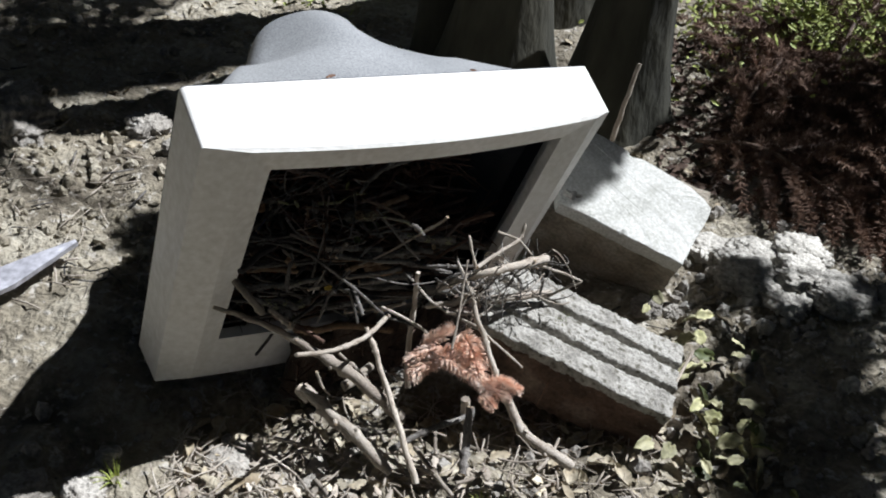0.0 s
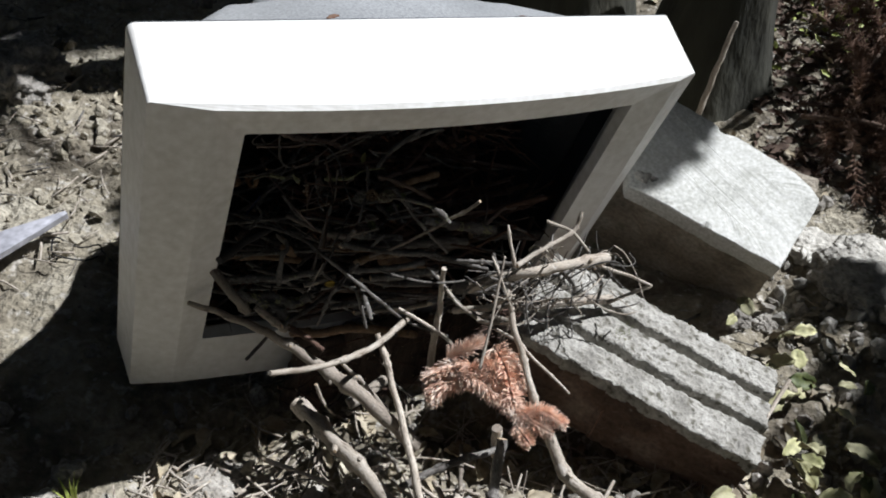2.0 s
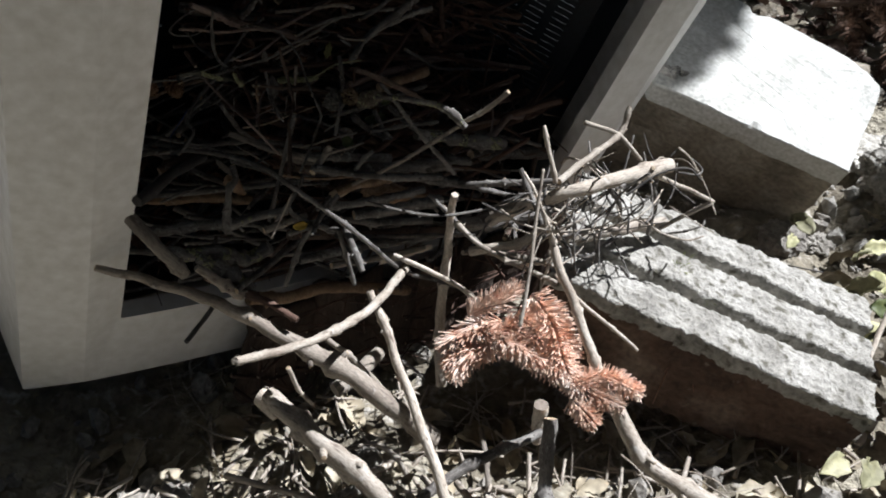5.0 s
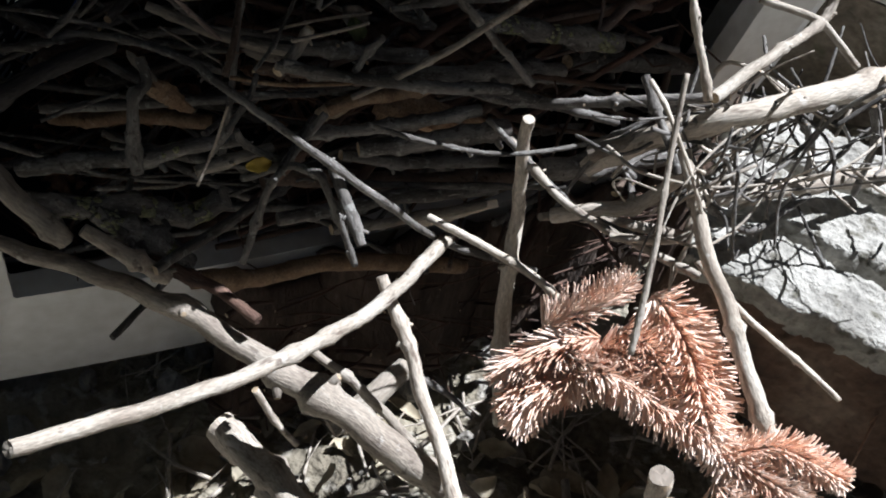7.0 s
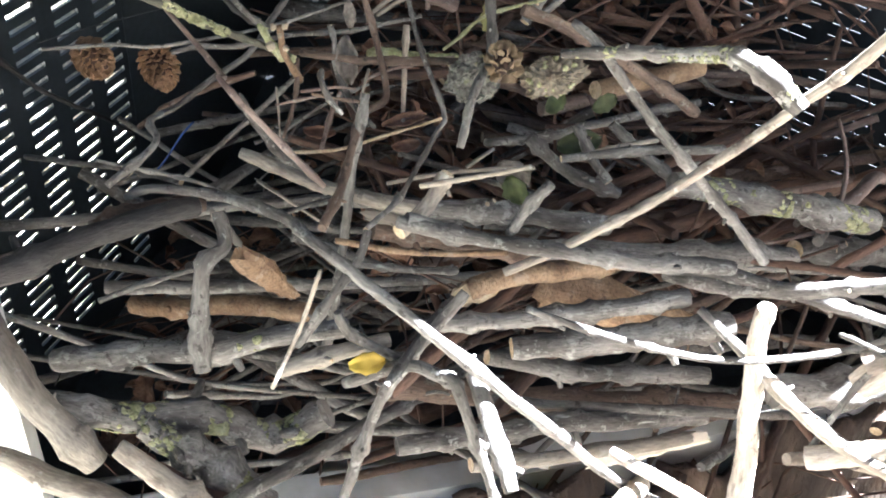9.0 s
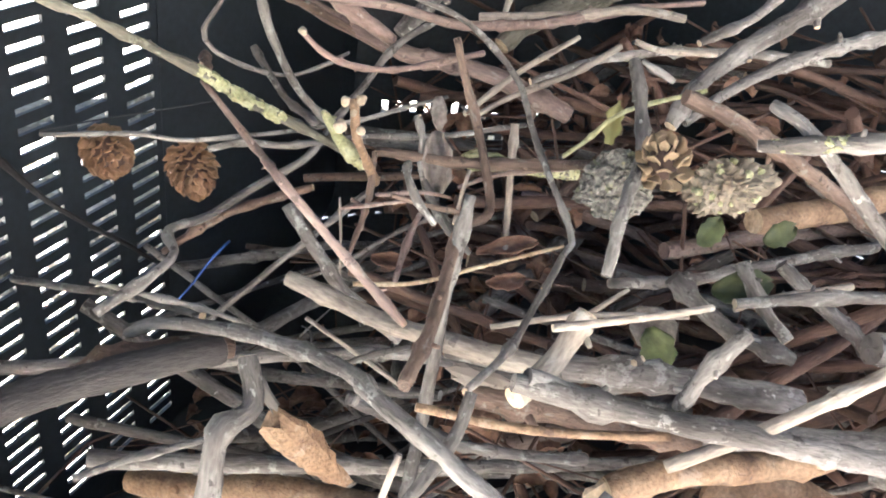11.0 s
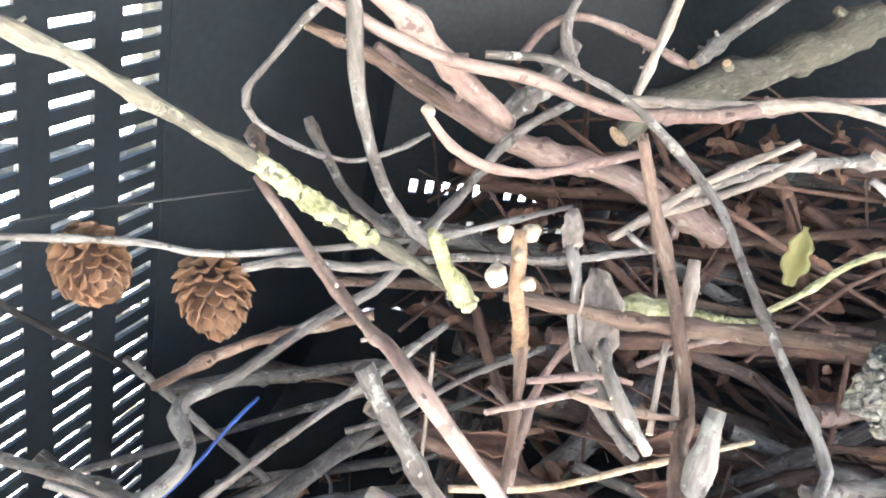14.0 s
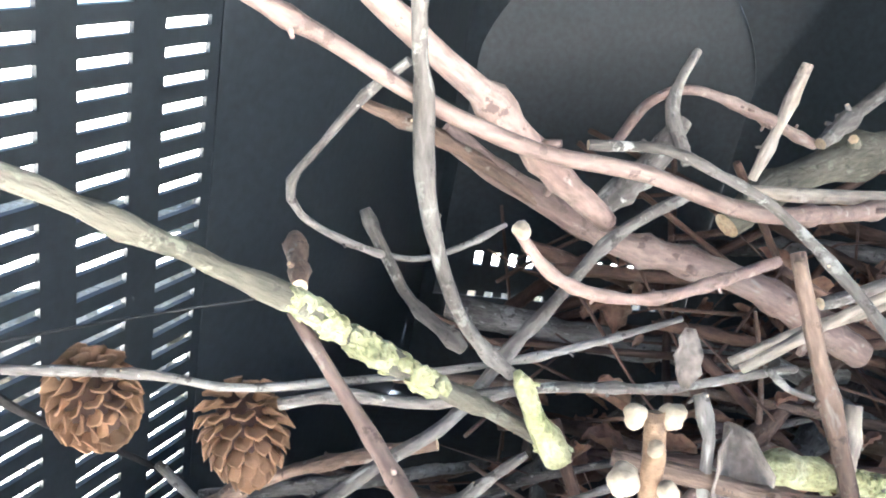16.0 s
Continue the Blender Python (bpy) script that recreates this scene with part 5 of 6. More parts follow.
leaf((-0.189, 1.047, 0.305), (0.791, 0.612, 0.006), (0.383, -0.813, 0.437), 0.0192, 0.0050, 2.4, REDLEAF, "brown crumpled dead leaf in the pile")
chip((-0.119, 1.007, 0.263), (-0.053, 1.045, 0.222), (0.383, -0.813, 0.437), 0.0197, ORANGE, "split orange piece of wood in the pile")
chip((-0.1385, 0.9845, 0.2675), (-0.1205, 0.9955, 0.2725), (0.383, -0.813, 0.437), 0.0098, WOOD, "pale splintered cut end of a branch")
chip((-0.228, 0.985, 0.274), (-0.222, 1.004, 0.243), (0.383, -0.813, 0.437), 0.0132, ORANGE, "orange broken piece of wood in the pile")
chip((-0.185, 1.011, 0.283), (-0.161, 1.018, 0.273), (0.322, -0.892, 0.318), 0.0066, TAN, "tan split piece of wood in the pile")
chip((-0.096, 1.027, 0.156), (-0.051, 1.043, 0.164), (0.107, -0.671, 0.734), 0.0108, PALE, "pale chip of wood in the pile")
chip((-0.234, 0.982, 0.293), (-0.216, 0.970, 0.289), (0.322, -0.892, 0.318), 0.0056, TAN, "splintered tan stump of a branch")
KNOBS = (((-0.2033, 0.9992, 0.3613), 0.0013), ((-0.1998, 1.0010, 0.3612), 0.0014), ((-0.2033, 0.9954, 0.3560), 0.0017), ((-0.1993, 0.9985, 0.3542), 0.0011), ((-0.2008, 0.9985, 0.3585), 0.0009))
# shoots of the dead sprig: points of the stem, number of needles, their length, and the way they lean
SHOOTS = (
    (((0.020, 0.929, 0.190), (0.002, 0.925, 0.188), (-0.012, 0.921, 0.182), (-0.028, 0.913, 0.172)), 230, 0.018, (-0.2, -0.4, -0.6)),
    (((0.015, 0.914, 0.178), (-0.002, 0.908, 0.174), (-0.010, 0.903, 0.167), (-0.016, 0.893, 0.157)), 200, 0.018, (-0.1, -0.4, -0.7)),
    (((0.005, 0.909, 0.177), (0.027, 0.911, 0.184), (0.048, 0.902, 0.180), (0.077, 0.890, 0.174), (0.092, 0.876, 0.164)), 330, 0.016, (-0.1, -0.35, -0.35)),
    (((0.043, 0.949, 0.207), (0.055, 0.936, 0.201), (0.065, 0.922, 0.193), (0.075, 0.900, 0.178), (0.083, 0.886, 0.168)), 260, 0.019, (0.0, 0.0, 0.0)),
    (((0.081, 0.882, 0.166), (0.096, 0.887, 0.172), (0.111, 0.888, 0.176), (0.141, 0.880, 0.170)), 360, 0.013, (0.1, 0.0, 0.2)),
    (((0.083, 0.874, 0.160), (0.095, 0.866, 0.155), (0.105, 0.858, 0.150)), 200, 0.013, (0.0, 0.0, 0.0)),
    (((-0.010, 0.931, 0.187), (0.000, 0.937, 0.193), (0.016, 0.942, 0.199), (0.030, 0.952, 0.208)), 150, 0.016, (0.0, 0.35, 0.6)),
    (((0.019, 0.926, 0.184), (0.032, 0.924, 0.184), (0.048, 0.916, 0.180)), 170, 0.016, (0.0, -0.2, 0.3)),
    (((0.030, 0.935, 0.192), (0.045, 0.925, 0.190), (0.060, 0.908, 0.180)), 190, 0.017, (0.0, 0.1, 0.3)),
    (((0.000, 0.922, 0.183), (0.012, 0.917, 0.182), (0.026, 0.915, 0.182)), 160, 0.015, (-0.1, -0.2, 0.1)),
    (((0.078, 0.896, 0.172), (0.090, 0.884, 0.168), (0.108, 0.876, 0.165), (0.126, 0.872, 0.160)), 240, 0.014, (0.1, 0.0, 0.1)),
    (((0.060, 0.945, 0.200), (0.072, 0.925, 0.190), (0.083, 0.905, 0.179)), 150, 0.016, (0.2, 0.1, 0.0)),
    (((-0.006, 0.916, 0.176), (-0.014, 0.908, 0.168), (-0.024, 0.900, 0.160)), 120, 0.014, (-0.1, -0.3, -0.4)),
)


def knobs(parent, places):
    for p, r in places:
        bm = bmesh.new()
        g = bmesh.ops.create_icosphere(bm, subdivisions=3, radius=r)
        for v in g["verts"]:
            v.co *= 1 + 0.30 * noise.noise(v.co * 700 + Vector(p) * 99) + 0.10 * noise.noise(v.co * 2500)
            v.co += Vector(p) - parent.location
        part("knob", bm, CREAM, parent, "cream rounded knob", True)


knobs(knob_twig, KNOBS)
knobs(tip_twig, (((-0.221, 1.012, 0.377), 0.0012),))


def lump(name, centre, xdir, ydir, size, seed, mat, label, category, rough=0.3, stretch=(1, 1, 1)):
    """A crumbling lump with a flaky surface."""
    bm = bmesh.new()
    g = bmesh.ops.create_icosphere(bm, subdivisions=5, radius=1)
    off = Vector((seed * 3.1, seed * 5.7, seed))
    for v in g["verts"]:
        d = v.co.copy()
        q = Vector((d.x * stretch[0], d.y * stretch[1], d.z * stretch[2]))
        k = 1 + rough * (0.9 * noise.noise(q * 1.6 + off) + 0.6 * noise.noise(q * 4 + off) + 0.45 * noise.noise(q * 9 + off))
        v.co = Vector((d.x * k * size[0], d.y * k * size[1], d.z * k * size[2]))
    ob = part(name, bm, mat)
    ob.matrix_world = frame_of(centre, xdir, ydir)
    return tagged(ob, label, category)


def crust(ob, size, count, seed, grain, mat):
    """Small lobes of lichen all over a lump."""
    rng = random.Random(seed)
    bm = bmesh.new()
    for _ in range(count):
        d = Vector((rng.gauss(0, 1), rng.gauss(0, 1), rng.gauss(0, 1))).normalized()
        k = grain * rng.uniform(0.5, 1.3)
        m = Matrix.Translation((d.x * size[0], d.y * size[1], d.z * size[2])) @ Matrix.Diagonal((k, k * rng.uniform(0.6, 1), k * rng.uniform(0.5, 1), 1))
        bmesh.ops.create_icosphere(bm, subdivisions=1, radius=1, matrix=m)
    tagged(part("lichen", bm, mat, ob, "grey and yellow lichen lobes", True), kind="stuff")


RIGHT, UP = Vector((0.84, 0.54, 0.05)), Vector((-0.05, -0.02, 1.0))
chunk = lump("rotten_wood", (-0.1155, 1.0425, 0.3310), RIGHT, UP, (0.0120, 0.0068, 0.0070), 3, CREAM, "pale flaking lump of rotten wood grown with lichen", "wood piece", 0.34, (3.2, 0.8, 1))
crust(chunk, (0.0105, 0.0070, 0.0066), 70, 4, 0.0011, LICHEN)
clump = lump("lichen_clump", (-0.1425, 1.0310, 0.3335), RIGHT, UP, (0.0092, 0.0088, 0.0058), 6, CRUST, "grey crumbly clump of lichen on a branch", "lichen", 0.38)
crust(clump, (0.0090, 0.0086, 0.0058), 70, 7, 0.0010, CRUST)
crust(clump, (0.0092, 0.0090, 0.0058), 110, 8, 0.0012, CRUST)


def lobed_leaf(stem, tip, face, wide, mat, label):
    """A lobed leaf folded along its midrib."""
    stem, tip = Vector(stem), Vector(tip)
    m = frame_of((0, 0, 0), tip - stem, Vector(face).cross(tip - stem))
    long = (tip - stem).length
    bm = bmesh.new()
    rows = []
    for i in range(33):
        u = i / 32
        half = wide * math.sin(math.pi * min(0.97, 0.04 + u)) ** 0.6 * (0.84 + 0.15 * math.cos(u * 5.2 * math.pi + 0.6) + 0.05 * math.sin(u * 31))
        row = []
        for k in (-1, -0.66, -0.33, 0, 0.33, 0.66, 1):
            z = 0.95 * abs(k) * half + 0.10 * wide * math.sin(u * 9 + k * 2.0)
            row.append(bm.verts.new(m @ Vector((u * long, k * half, z))))
        rows.append(row)
    for a, b in zip(rows, rows[1:]):
        for j in range(6):
            bm.faces.new((a[j], b[j], b[j + 1], a[j + 1])).smooth = True
    ob = part("leaf", bm, mat)
    ob.location = stem
    sd = ob.modifiers.new("thickness", "SOLIDIFY")
    sd.thickness = 0.0004
    return tagged(ob, label, "leaf", "dead leaves")


lobed_leaf((-0.1627, 1.1123, 0.3240), (-0.1596, 1.1163, 0.3390), (0.10, -0.93, 0.36), 0.0036, YELLOW, "lobed yellow-green leaf folded along its rib on a twig")

scraps()

def fine_twigs():
    """Thin dead twigs over the bleached branch and on the litter before the casing."""
    rng = random.Random(64)
    for i in range(92):
        s = rng.random() ** (1 if i < 46 else 2)
        c = Vector((0.045, 1.00, 0.252)).lerp(Vector((0.165, 1.060, 0.248)), s) + Vector((rng.gauss(0, 0.022), rng.gauss(0, 0.022), rng.gauss(0, 0.018)))
        d = Vector((rng.gauss(0.5, 0.8), rng.gauss(0, 0.7), rng.gauss(0.1, 0.5 if i < 46 else 1.0))).normalized() * rng.uniform(0.015, 0.050)
        bend = Vector((rng.gauss(0, 0.008), rng.gauss(0, 0.008), rng.gauss(0, 0.008)))
        r = rng.uniform(0.0006, 0.0013)
        stick(rng.choice((PALE, BARK, BARK)), r, r * 0.6, rng.randint(0, 3), "thin twig", c - d, c - d * 0.4 + bend, c + d * 0.4 + bend, c + d, group="twigs before the casing", where="tangled over the bleached branch")
    for _ in range(60):
        x, y = rng.uniform(-0.20, 0.24), rng.uniform(0.70, 0.92)
        c = Vector((x, y, height(x, y) + rng.uniform(0.012, 0.05)))
        a = rng.uniform(0, 6.28)
        d = Vector((math.cos(a), math.sin(a), rng.gauss(0, 0.25))) * rng.uniform(0.02, 0.065)
        bend = Vector((rng.gauss(0, 0.006), rng.gauss(0, 0.006), rng.gauss(0, 0.005)))
        r = 0.0008 + 0.0030 * rng.random() ** 2
        stick(rng.choice((PALE, PALE, TAN)), r, r * rng.uniform(0.6, 0.95), rng.randint(0, 2), "twig", c - d, c - d * 0.4 + bend, c + d * 0.4 + bend, c + d, group="twigs before the casing", where="lying on the litter before the casing")


fine_twigs()

def shade_bark_piece(x, lean, wide, tall, seed):
    """A curved dark bark-like sheet, added to stand for the shade on the casing's lower rim."""
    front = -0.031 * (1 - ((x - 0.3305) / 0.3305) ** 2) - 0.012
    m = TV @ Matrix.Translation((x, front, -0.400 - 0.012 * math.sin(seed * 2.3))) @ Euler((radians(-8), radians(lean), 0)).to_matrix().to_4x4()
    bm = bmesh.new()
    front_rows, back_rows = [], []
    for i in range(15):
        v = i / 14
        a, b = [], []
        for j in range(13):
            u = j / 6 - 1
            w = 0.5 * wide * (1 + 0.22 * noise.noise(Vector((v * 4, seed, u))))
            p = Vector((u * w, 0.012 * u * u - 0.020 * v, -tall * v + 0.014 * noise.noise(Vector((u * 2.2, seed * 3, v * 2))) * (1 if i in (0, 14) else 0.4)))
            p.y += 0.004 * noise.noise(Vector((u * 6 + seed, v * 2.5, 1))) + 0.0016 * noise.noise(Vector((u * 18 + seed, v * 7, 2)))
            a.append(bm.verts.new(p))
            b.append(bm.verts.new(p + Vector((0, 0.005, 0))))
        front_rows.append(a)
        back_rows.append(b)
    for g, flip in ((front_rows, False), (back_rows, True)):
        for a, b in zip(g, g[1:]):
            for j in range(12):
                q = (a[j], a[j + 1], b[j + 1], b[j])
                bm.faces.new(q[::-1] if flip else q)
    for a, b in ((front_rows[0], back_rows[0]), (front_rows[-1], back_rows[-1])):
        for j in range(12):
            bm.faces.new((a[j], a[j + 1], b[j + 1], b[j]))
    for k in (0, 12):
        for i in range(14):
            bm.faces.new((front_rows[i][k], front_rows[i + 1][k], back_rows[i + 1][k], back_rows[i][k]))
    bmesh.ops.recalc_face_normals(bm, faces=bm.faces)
    ob = part("bark_sheet", bm, SHADEBARK, None, "", True)
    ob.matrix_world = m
    return tagged(ob, "dark brown bark-like sheet added as shade over the casing rim", "bark", "bark before the casing")


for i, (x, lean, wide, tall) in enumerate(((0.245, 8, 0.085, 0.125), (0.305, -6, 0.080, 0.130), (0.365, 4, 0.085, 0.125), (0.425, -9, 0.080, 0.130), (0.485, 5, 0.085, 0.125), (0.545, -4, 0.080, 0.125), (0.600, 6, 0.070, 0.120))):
    shade_bark_piece(x, lean, wide, tall, i + 1)

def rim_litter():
    """Dark broken twigs added between the shade sheets and the front sticks."""
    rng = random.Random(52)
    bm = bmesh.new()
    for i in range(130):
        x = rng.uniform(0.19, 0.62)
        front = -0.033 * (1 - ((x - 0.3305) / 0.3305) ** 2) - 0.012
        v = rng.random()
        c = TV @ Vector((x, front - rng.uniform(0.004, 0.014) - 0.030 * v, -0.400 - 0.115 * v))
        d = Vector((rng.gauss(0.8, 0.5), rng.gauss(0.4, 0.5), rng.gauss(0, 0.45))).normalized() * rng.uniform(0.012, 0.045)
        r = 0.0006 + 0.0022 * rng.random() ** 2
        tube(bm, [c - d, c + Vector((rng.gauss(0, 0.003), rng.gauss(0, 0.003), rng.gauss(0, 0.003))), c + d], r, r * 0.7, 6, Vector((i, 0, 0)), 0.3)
    return tagged(part("wood_litter", bm, [SHADED, WOOD]), "dark broken twigs added over the shade sheets at the casing rim", "wood litter", kind="stuff")


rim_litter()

# ---- dead conifer sprig before the casing ----


def needles(bm, path, long, count, rng, r=0.0005, droop=0.3):
    n = len(path)
    for _ in range(count):
        s = rng.random()
        i = min(int(s * (n - 1)), n - 2)
        p = path[i].lerp(path[i + 1], rng.random())
        d = (path[i + 1] - path[i]).normalized()
        side = d.cross(Vector((rng.gauss(0, 1), rng.gauss(0, 1), rng.gauss(0, 1)))).normalized()
        v = (side + d * rng.uniform(0.2, 0.8) - Vector((0, 0, droop * rng.random()))).normalized()
        w = v.cross(d).normalized() * r
        u = w.cross(v).normalized() * r
        k = long * rng.uniform(0.6, 1.1)
        e = p + v * k
        a = [bm.verts.new(q) for q in (p + w, p + u, p - w, p - u)]
        b = [bm.verts.new(q) for q in (e + w * 0.6, e + u * 0.6, e - w * 0.6, e - u * 0.6)]
        for j in range(4):
            bm.faces.new((a[j], a[(j + 1) % 4], b[(j + 1) % 4], b[j]))


def comb(bm, path, count, long, lean, rng, r=0.00068):
    """Needles in two ranks along a shoot, each a bent tapering blade."""
    face = Vector((-0.10, -0.58, 0.81))
    n = len(path)
    for c in range(count):
        s = (c + rng.random()) / count
        i = min(int(s * (n - 1)), n - 2)
        p = path[i].lerp(path[i + 1], s * (n - 1) - i)
        d = (path[i + 1] - path[i]).normalized()
        side = d.cross(face).normalized() * (1, -1, 0.5, -0.5, 0.2, -0.2)[c % 6]
        lift = (0.1, 0.1, 0.5, 0.5, 0.8, 0.8)[c % 6]
        v = (side + d * rng.uniform(0.1, 0.7) + face * rng.gauss(lift, 0.34) + Vector(lean) * rng.uniform(0.7, 1.3)).normalized()
        w = v.cross(face).normalized() * r
        u = w.cross(v).normalized() * r * 0.8
        k = long * rng.uniform(0.75, 1.08) * (1 - 0.35 * max(0.0, s - 0.7) / 0.3)
        bend = (Vector(lean) * 0.12 + face * rng.gauss(0, 0.06)) * k
        rows = []
        for f, g in ((0.0, 0.8), (0.5, 1.0), (1.0, 0.45)):
            q = p + v * k * f + bend * f * f
            rows.append([bm.verts.new(q + o * g) for o in (w, u, -w, -u)])
        for a, b in zip(rows, rows[1:]):
            for j in range(4):
                bm.faces.new((a[j], a[(j + 1) % 4], b[(j + 1) % 4], b[j]))
        bm.faces.new(rows[-1])


def sprig():
    o = Vector(SHOOTS[0][0][0])
    e = thing("conifer_sprig", Matrix.Translation(o), "dead orange conifer sprig lying on sticks beside the post", "conifer sprig")
    rng = random.Random(9)
    for pts, count, long, lean in SHOOTS:
        path = smooth_path(pts, 0.003)
        bm = bmesh.new()
        tube(bm, path, 0.0011, 0.0007, 6, Vector((1, 2, 3)))
        bmesh.ops.translate(bm, verts=bm.verts, vec=-o)
        stem = part("stem", bm, [ORANGE, ORANGE], e)
        bm = bmesh.new()
        comb(bm, path, int(count * 1.9), long, lean, rng)
        bmesh.ops.translate(bm, verts=bm.verts, vec=-o)
        part("needles", bm, NEEDLE, stem, "dense dry orange needles")


sprig()

# ---- slab base, rubble, stones ----


def slab_base():
    m = frame_of((0.210, 1.345, 0.165), (0.237, -0.086, -0.034), (0.06, 0.125, 0.038))
    bm = bmesh.new()
    rough_box(bm, 8, 0.30, 0.20, 0.20, 12, 0.004)
    for v in bm.verts:
        v.co += Vector((-0.06, 0.008, -0.20))
    ob = part("concrete_footing", bm, material("old_concrete", (0.24, 0.21, 0.165), (0.15, 0.13, 0.10), (0.33, 0.30, 0.25), 150, 14, 0.95, 0.9, stain=(0.12, 0.13, 0.08), stain_scale=30, stain_cut=0.62, depth=0.004))
    ob.matrix_world = m
    tagged(ob, "brown weathered concrete footing under the pale slab", "concrete footing")


slab_base()


def stone(x, y, size, flat, seed, label="grey rough stone lying on the soil", mat=STONE, lift=0.25, name="stone", z=None):
    bm = bmesh.new()
    g = bmesh.ops.create_icosphere(bm, subdivisions=5, radius=1)
    off = Vector((seed * 7.3, seed * 1.7, 0))
    for v in g["verts"]:
        d = v.co.copy()
        k = 1 + 0.34 * noise.noise(d * 1.1 + off) + 0.16 * noise.noise(d * 2.7 + off) + 0.15 * noise.noise(d * 6 + off) + 0.13 * noise.noise(d * 13 + off) + 0.08 * noise.noise(d * 27 + off)
        cut = max(abs(d.x), abs(d.y), abs(d.z))
        v.co = d * k * (0.75 + 0.25 / cut) * size
        v.co.z *= flat
    ob = part(name, bm, mat, None, "", True)
    ob.location = (x, y, (height(x, y) if z is None else z) + size * flat * lift)
    ob.rotation_euler = (0, 0, seed * 1.3)
    return tagged(ob, label, "stone", "stones on the ground")


for i, (x, y, size, flat) in enumerate(((-0.985, 1.595, 0.085, 0.7), (-0.60, 1.58, 0.035, 0.6), (-0.46, 0.715, 0.030, 0.5), (-0.55, 0.70, 0.035, 0.5),
                                        (-0.28, 0.815, 0.040, 0.55), (-0.20, 0.79, 0.024, 0.6), (0.40, 1.26, 0.028, 0.7), (0.46, 1.28, 0.022, 0.7), (-0.70, 1.66, 0.05, 0.6), (-0.15, 0.83, 0.018, 0.8))):
    stone(x, y, size, flat, i + 1)
for i, (x, y, size, flat) in enumerate(((0.61, 1.35, 0.060, 0.42), (0.70, 1.36, 0.055, 0.34), (0.665, 1.30, 0.045, 0.4), (0.77, 1.31, 0.060, 0.34), (0.90, 1.28, 0.06, 0.30), (0.86, 0.90, 0.075, 0.30), (0.93, 1.02, 0.06, 0.33), (0.92, 1.12, 0.075, 0.33), (0.80, 0.72, 0.065, 0.28), (0.555, 1.445, 0.050, 0.36), (0.635, 1.425, 0.058, 0.34), (0.725, 1.435, 0.050, 0.36), (0.590, 1.395, 0.045, 0.40))):
    stone(x, y, size, flat, i + 21, "pale crumbling lump of old concrete on the soil", RUBBLE, 0.5, "concrete_lump")

for i, (x, y, z, size) in enumerate(((0.226, 1.420, 0.214, 0.012), (0.242, 1.385, 0.211, 0.010), (0.219, 1.352, 0.208, 0.013), (0.236, 1.352, 0.207, 0.008), (0.247, 1.418, 0.212, 0.007))):
    stone(x, y, size, 0.5, i + 41, "crumb of grey mortar on the pale slab", CONCRETE, 0.3, "mortar_crumb", z)

# ---- board and wire at the side ----


def board():
    bm = bmesh.new()
    rough_box(bm, 5, 0.465, 0.055, 0.010, 16, 0.0008)
    for v in bm.verts:
        tip = max(0.0, v.co.x - 0.33) / 0.135
        v.co.y = 0.035 + (v.co.y - 0.035) * (1 - 0.85 * tip)
    ob = part("board", bm, METAL)
    ob.matrix_world = frame_of((-0.933, 0.825, 0.030), (0.608, 0.794, 0.026), (-0.794, 0.608, 0.06))
    tagged(ob, "narrow grey weathered board tapering to a tip, lying on the soil", "board")
    bm = bmesh.new()
    c = Vector((-0.645, 1.165, height(-0.645, 1.165) + 0.02))
    ringed = [c + Vector((0.042 * math.cos(a), 0.020 * math.sin(a) + 0.008 * math.cos(2 * a), 0.006 * math.sin(3 * a))) for a in (i * 0.3 for i in range(22))]
    tube(bm, ringed + [c + Vector((0.07, -0.012, 0.0))], 0.0014, 0.0014, 6, Vector((0, 0, 0)), 0.0)
    o = part("wire_loop", bm, [WIRE, WIRE])
    tagged(o, "thin dark wire loop lying beside the board", "wire")


board()

# ---- trees: two seen trunks, the others added to cast shade ----


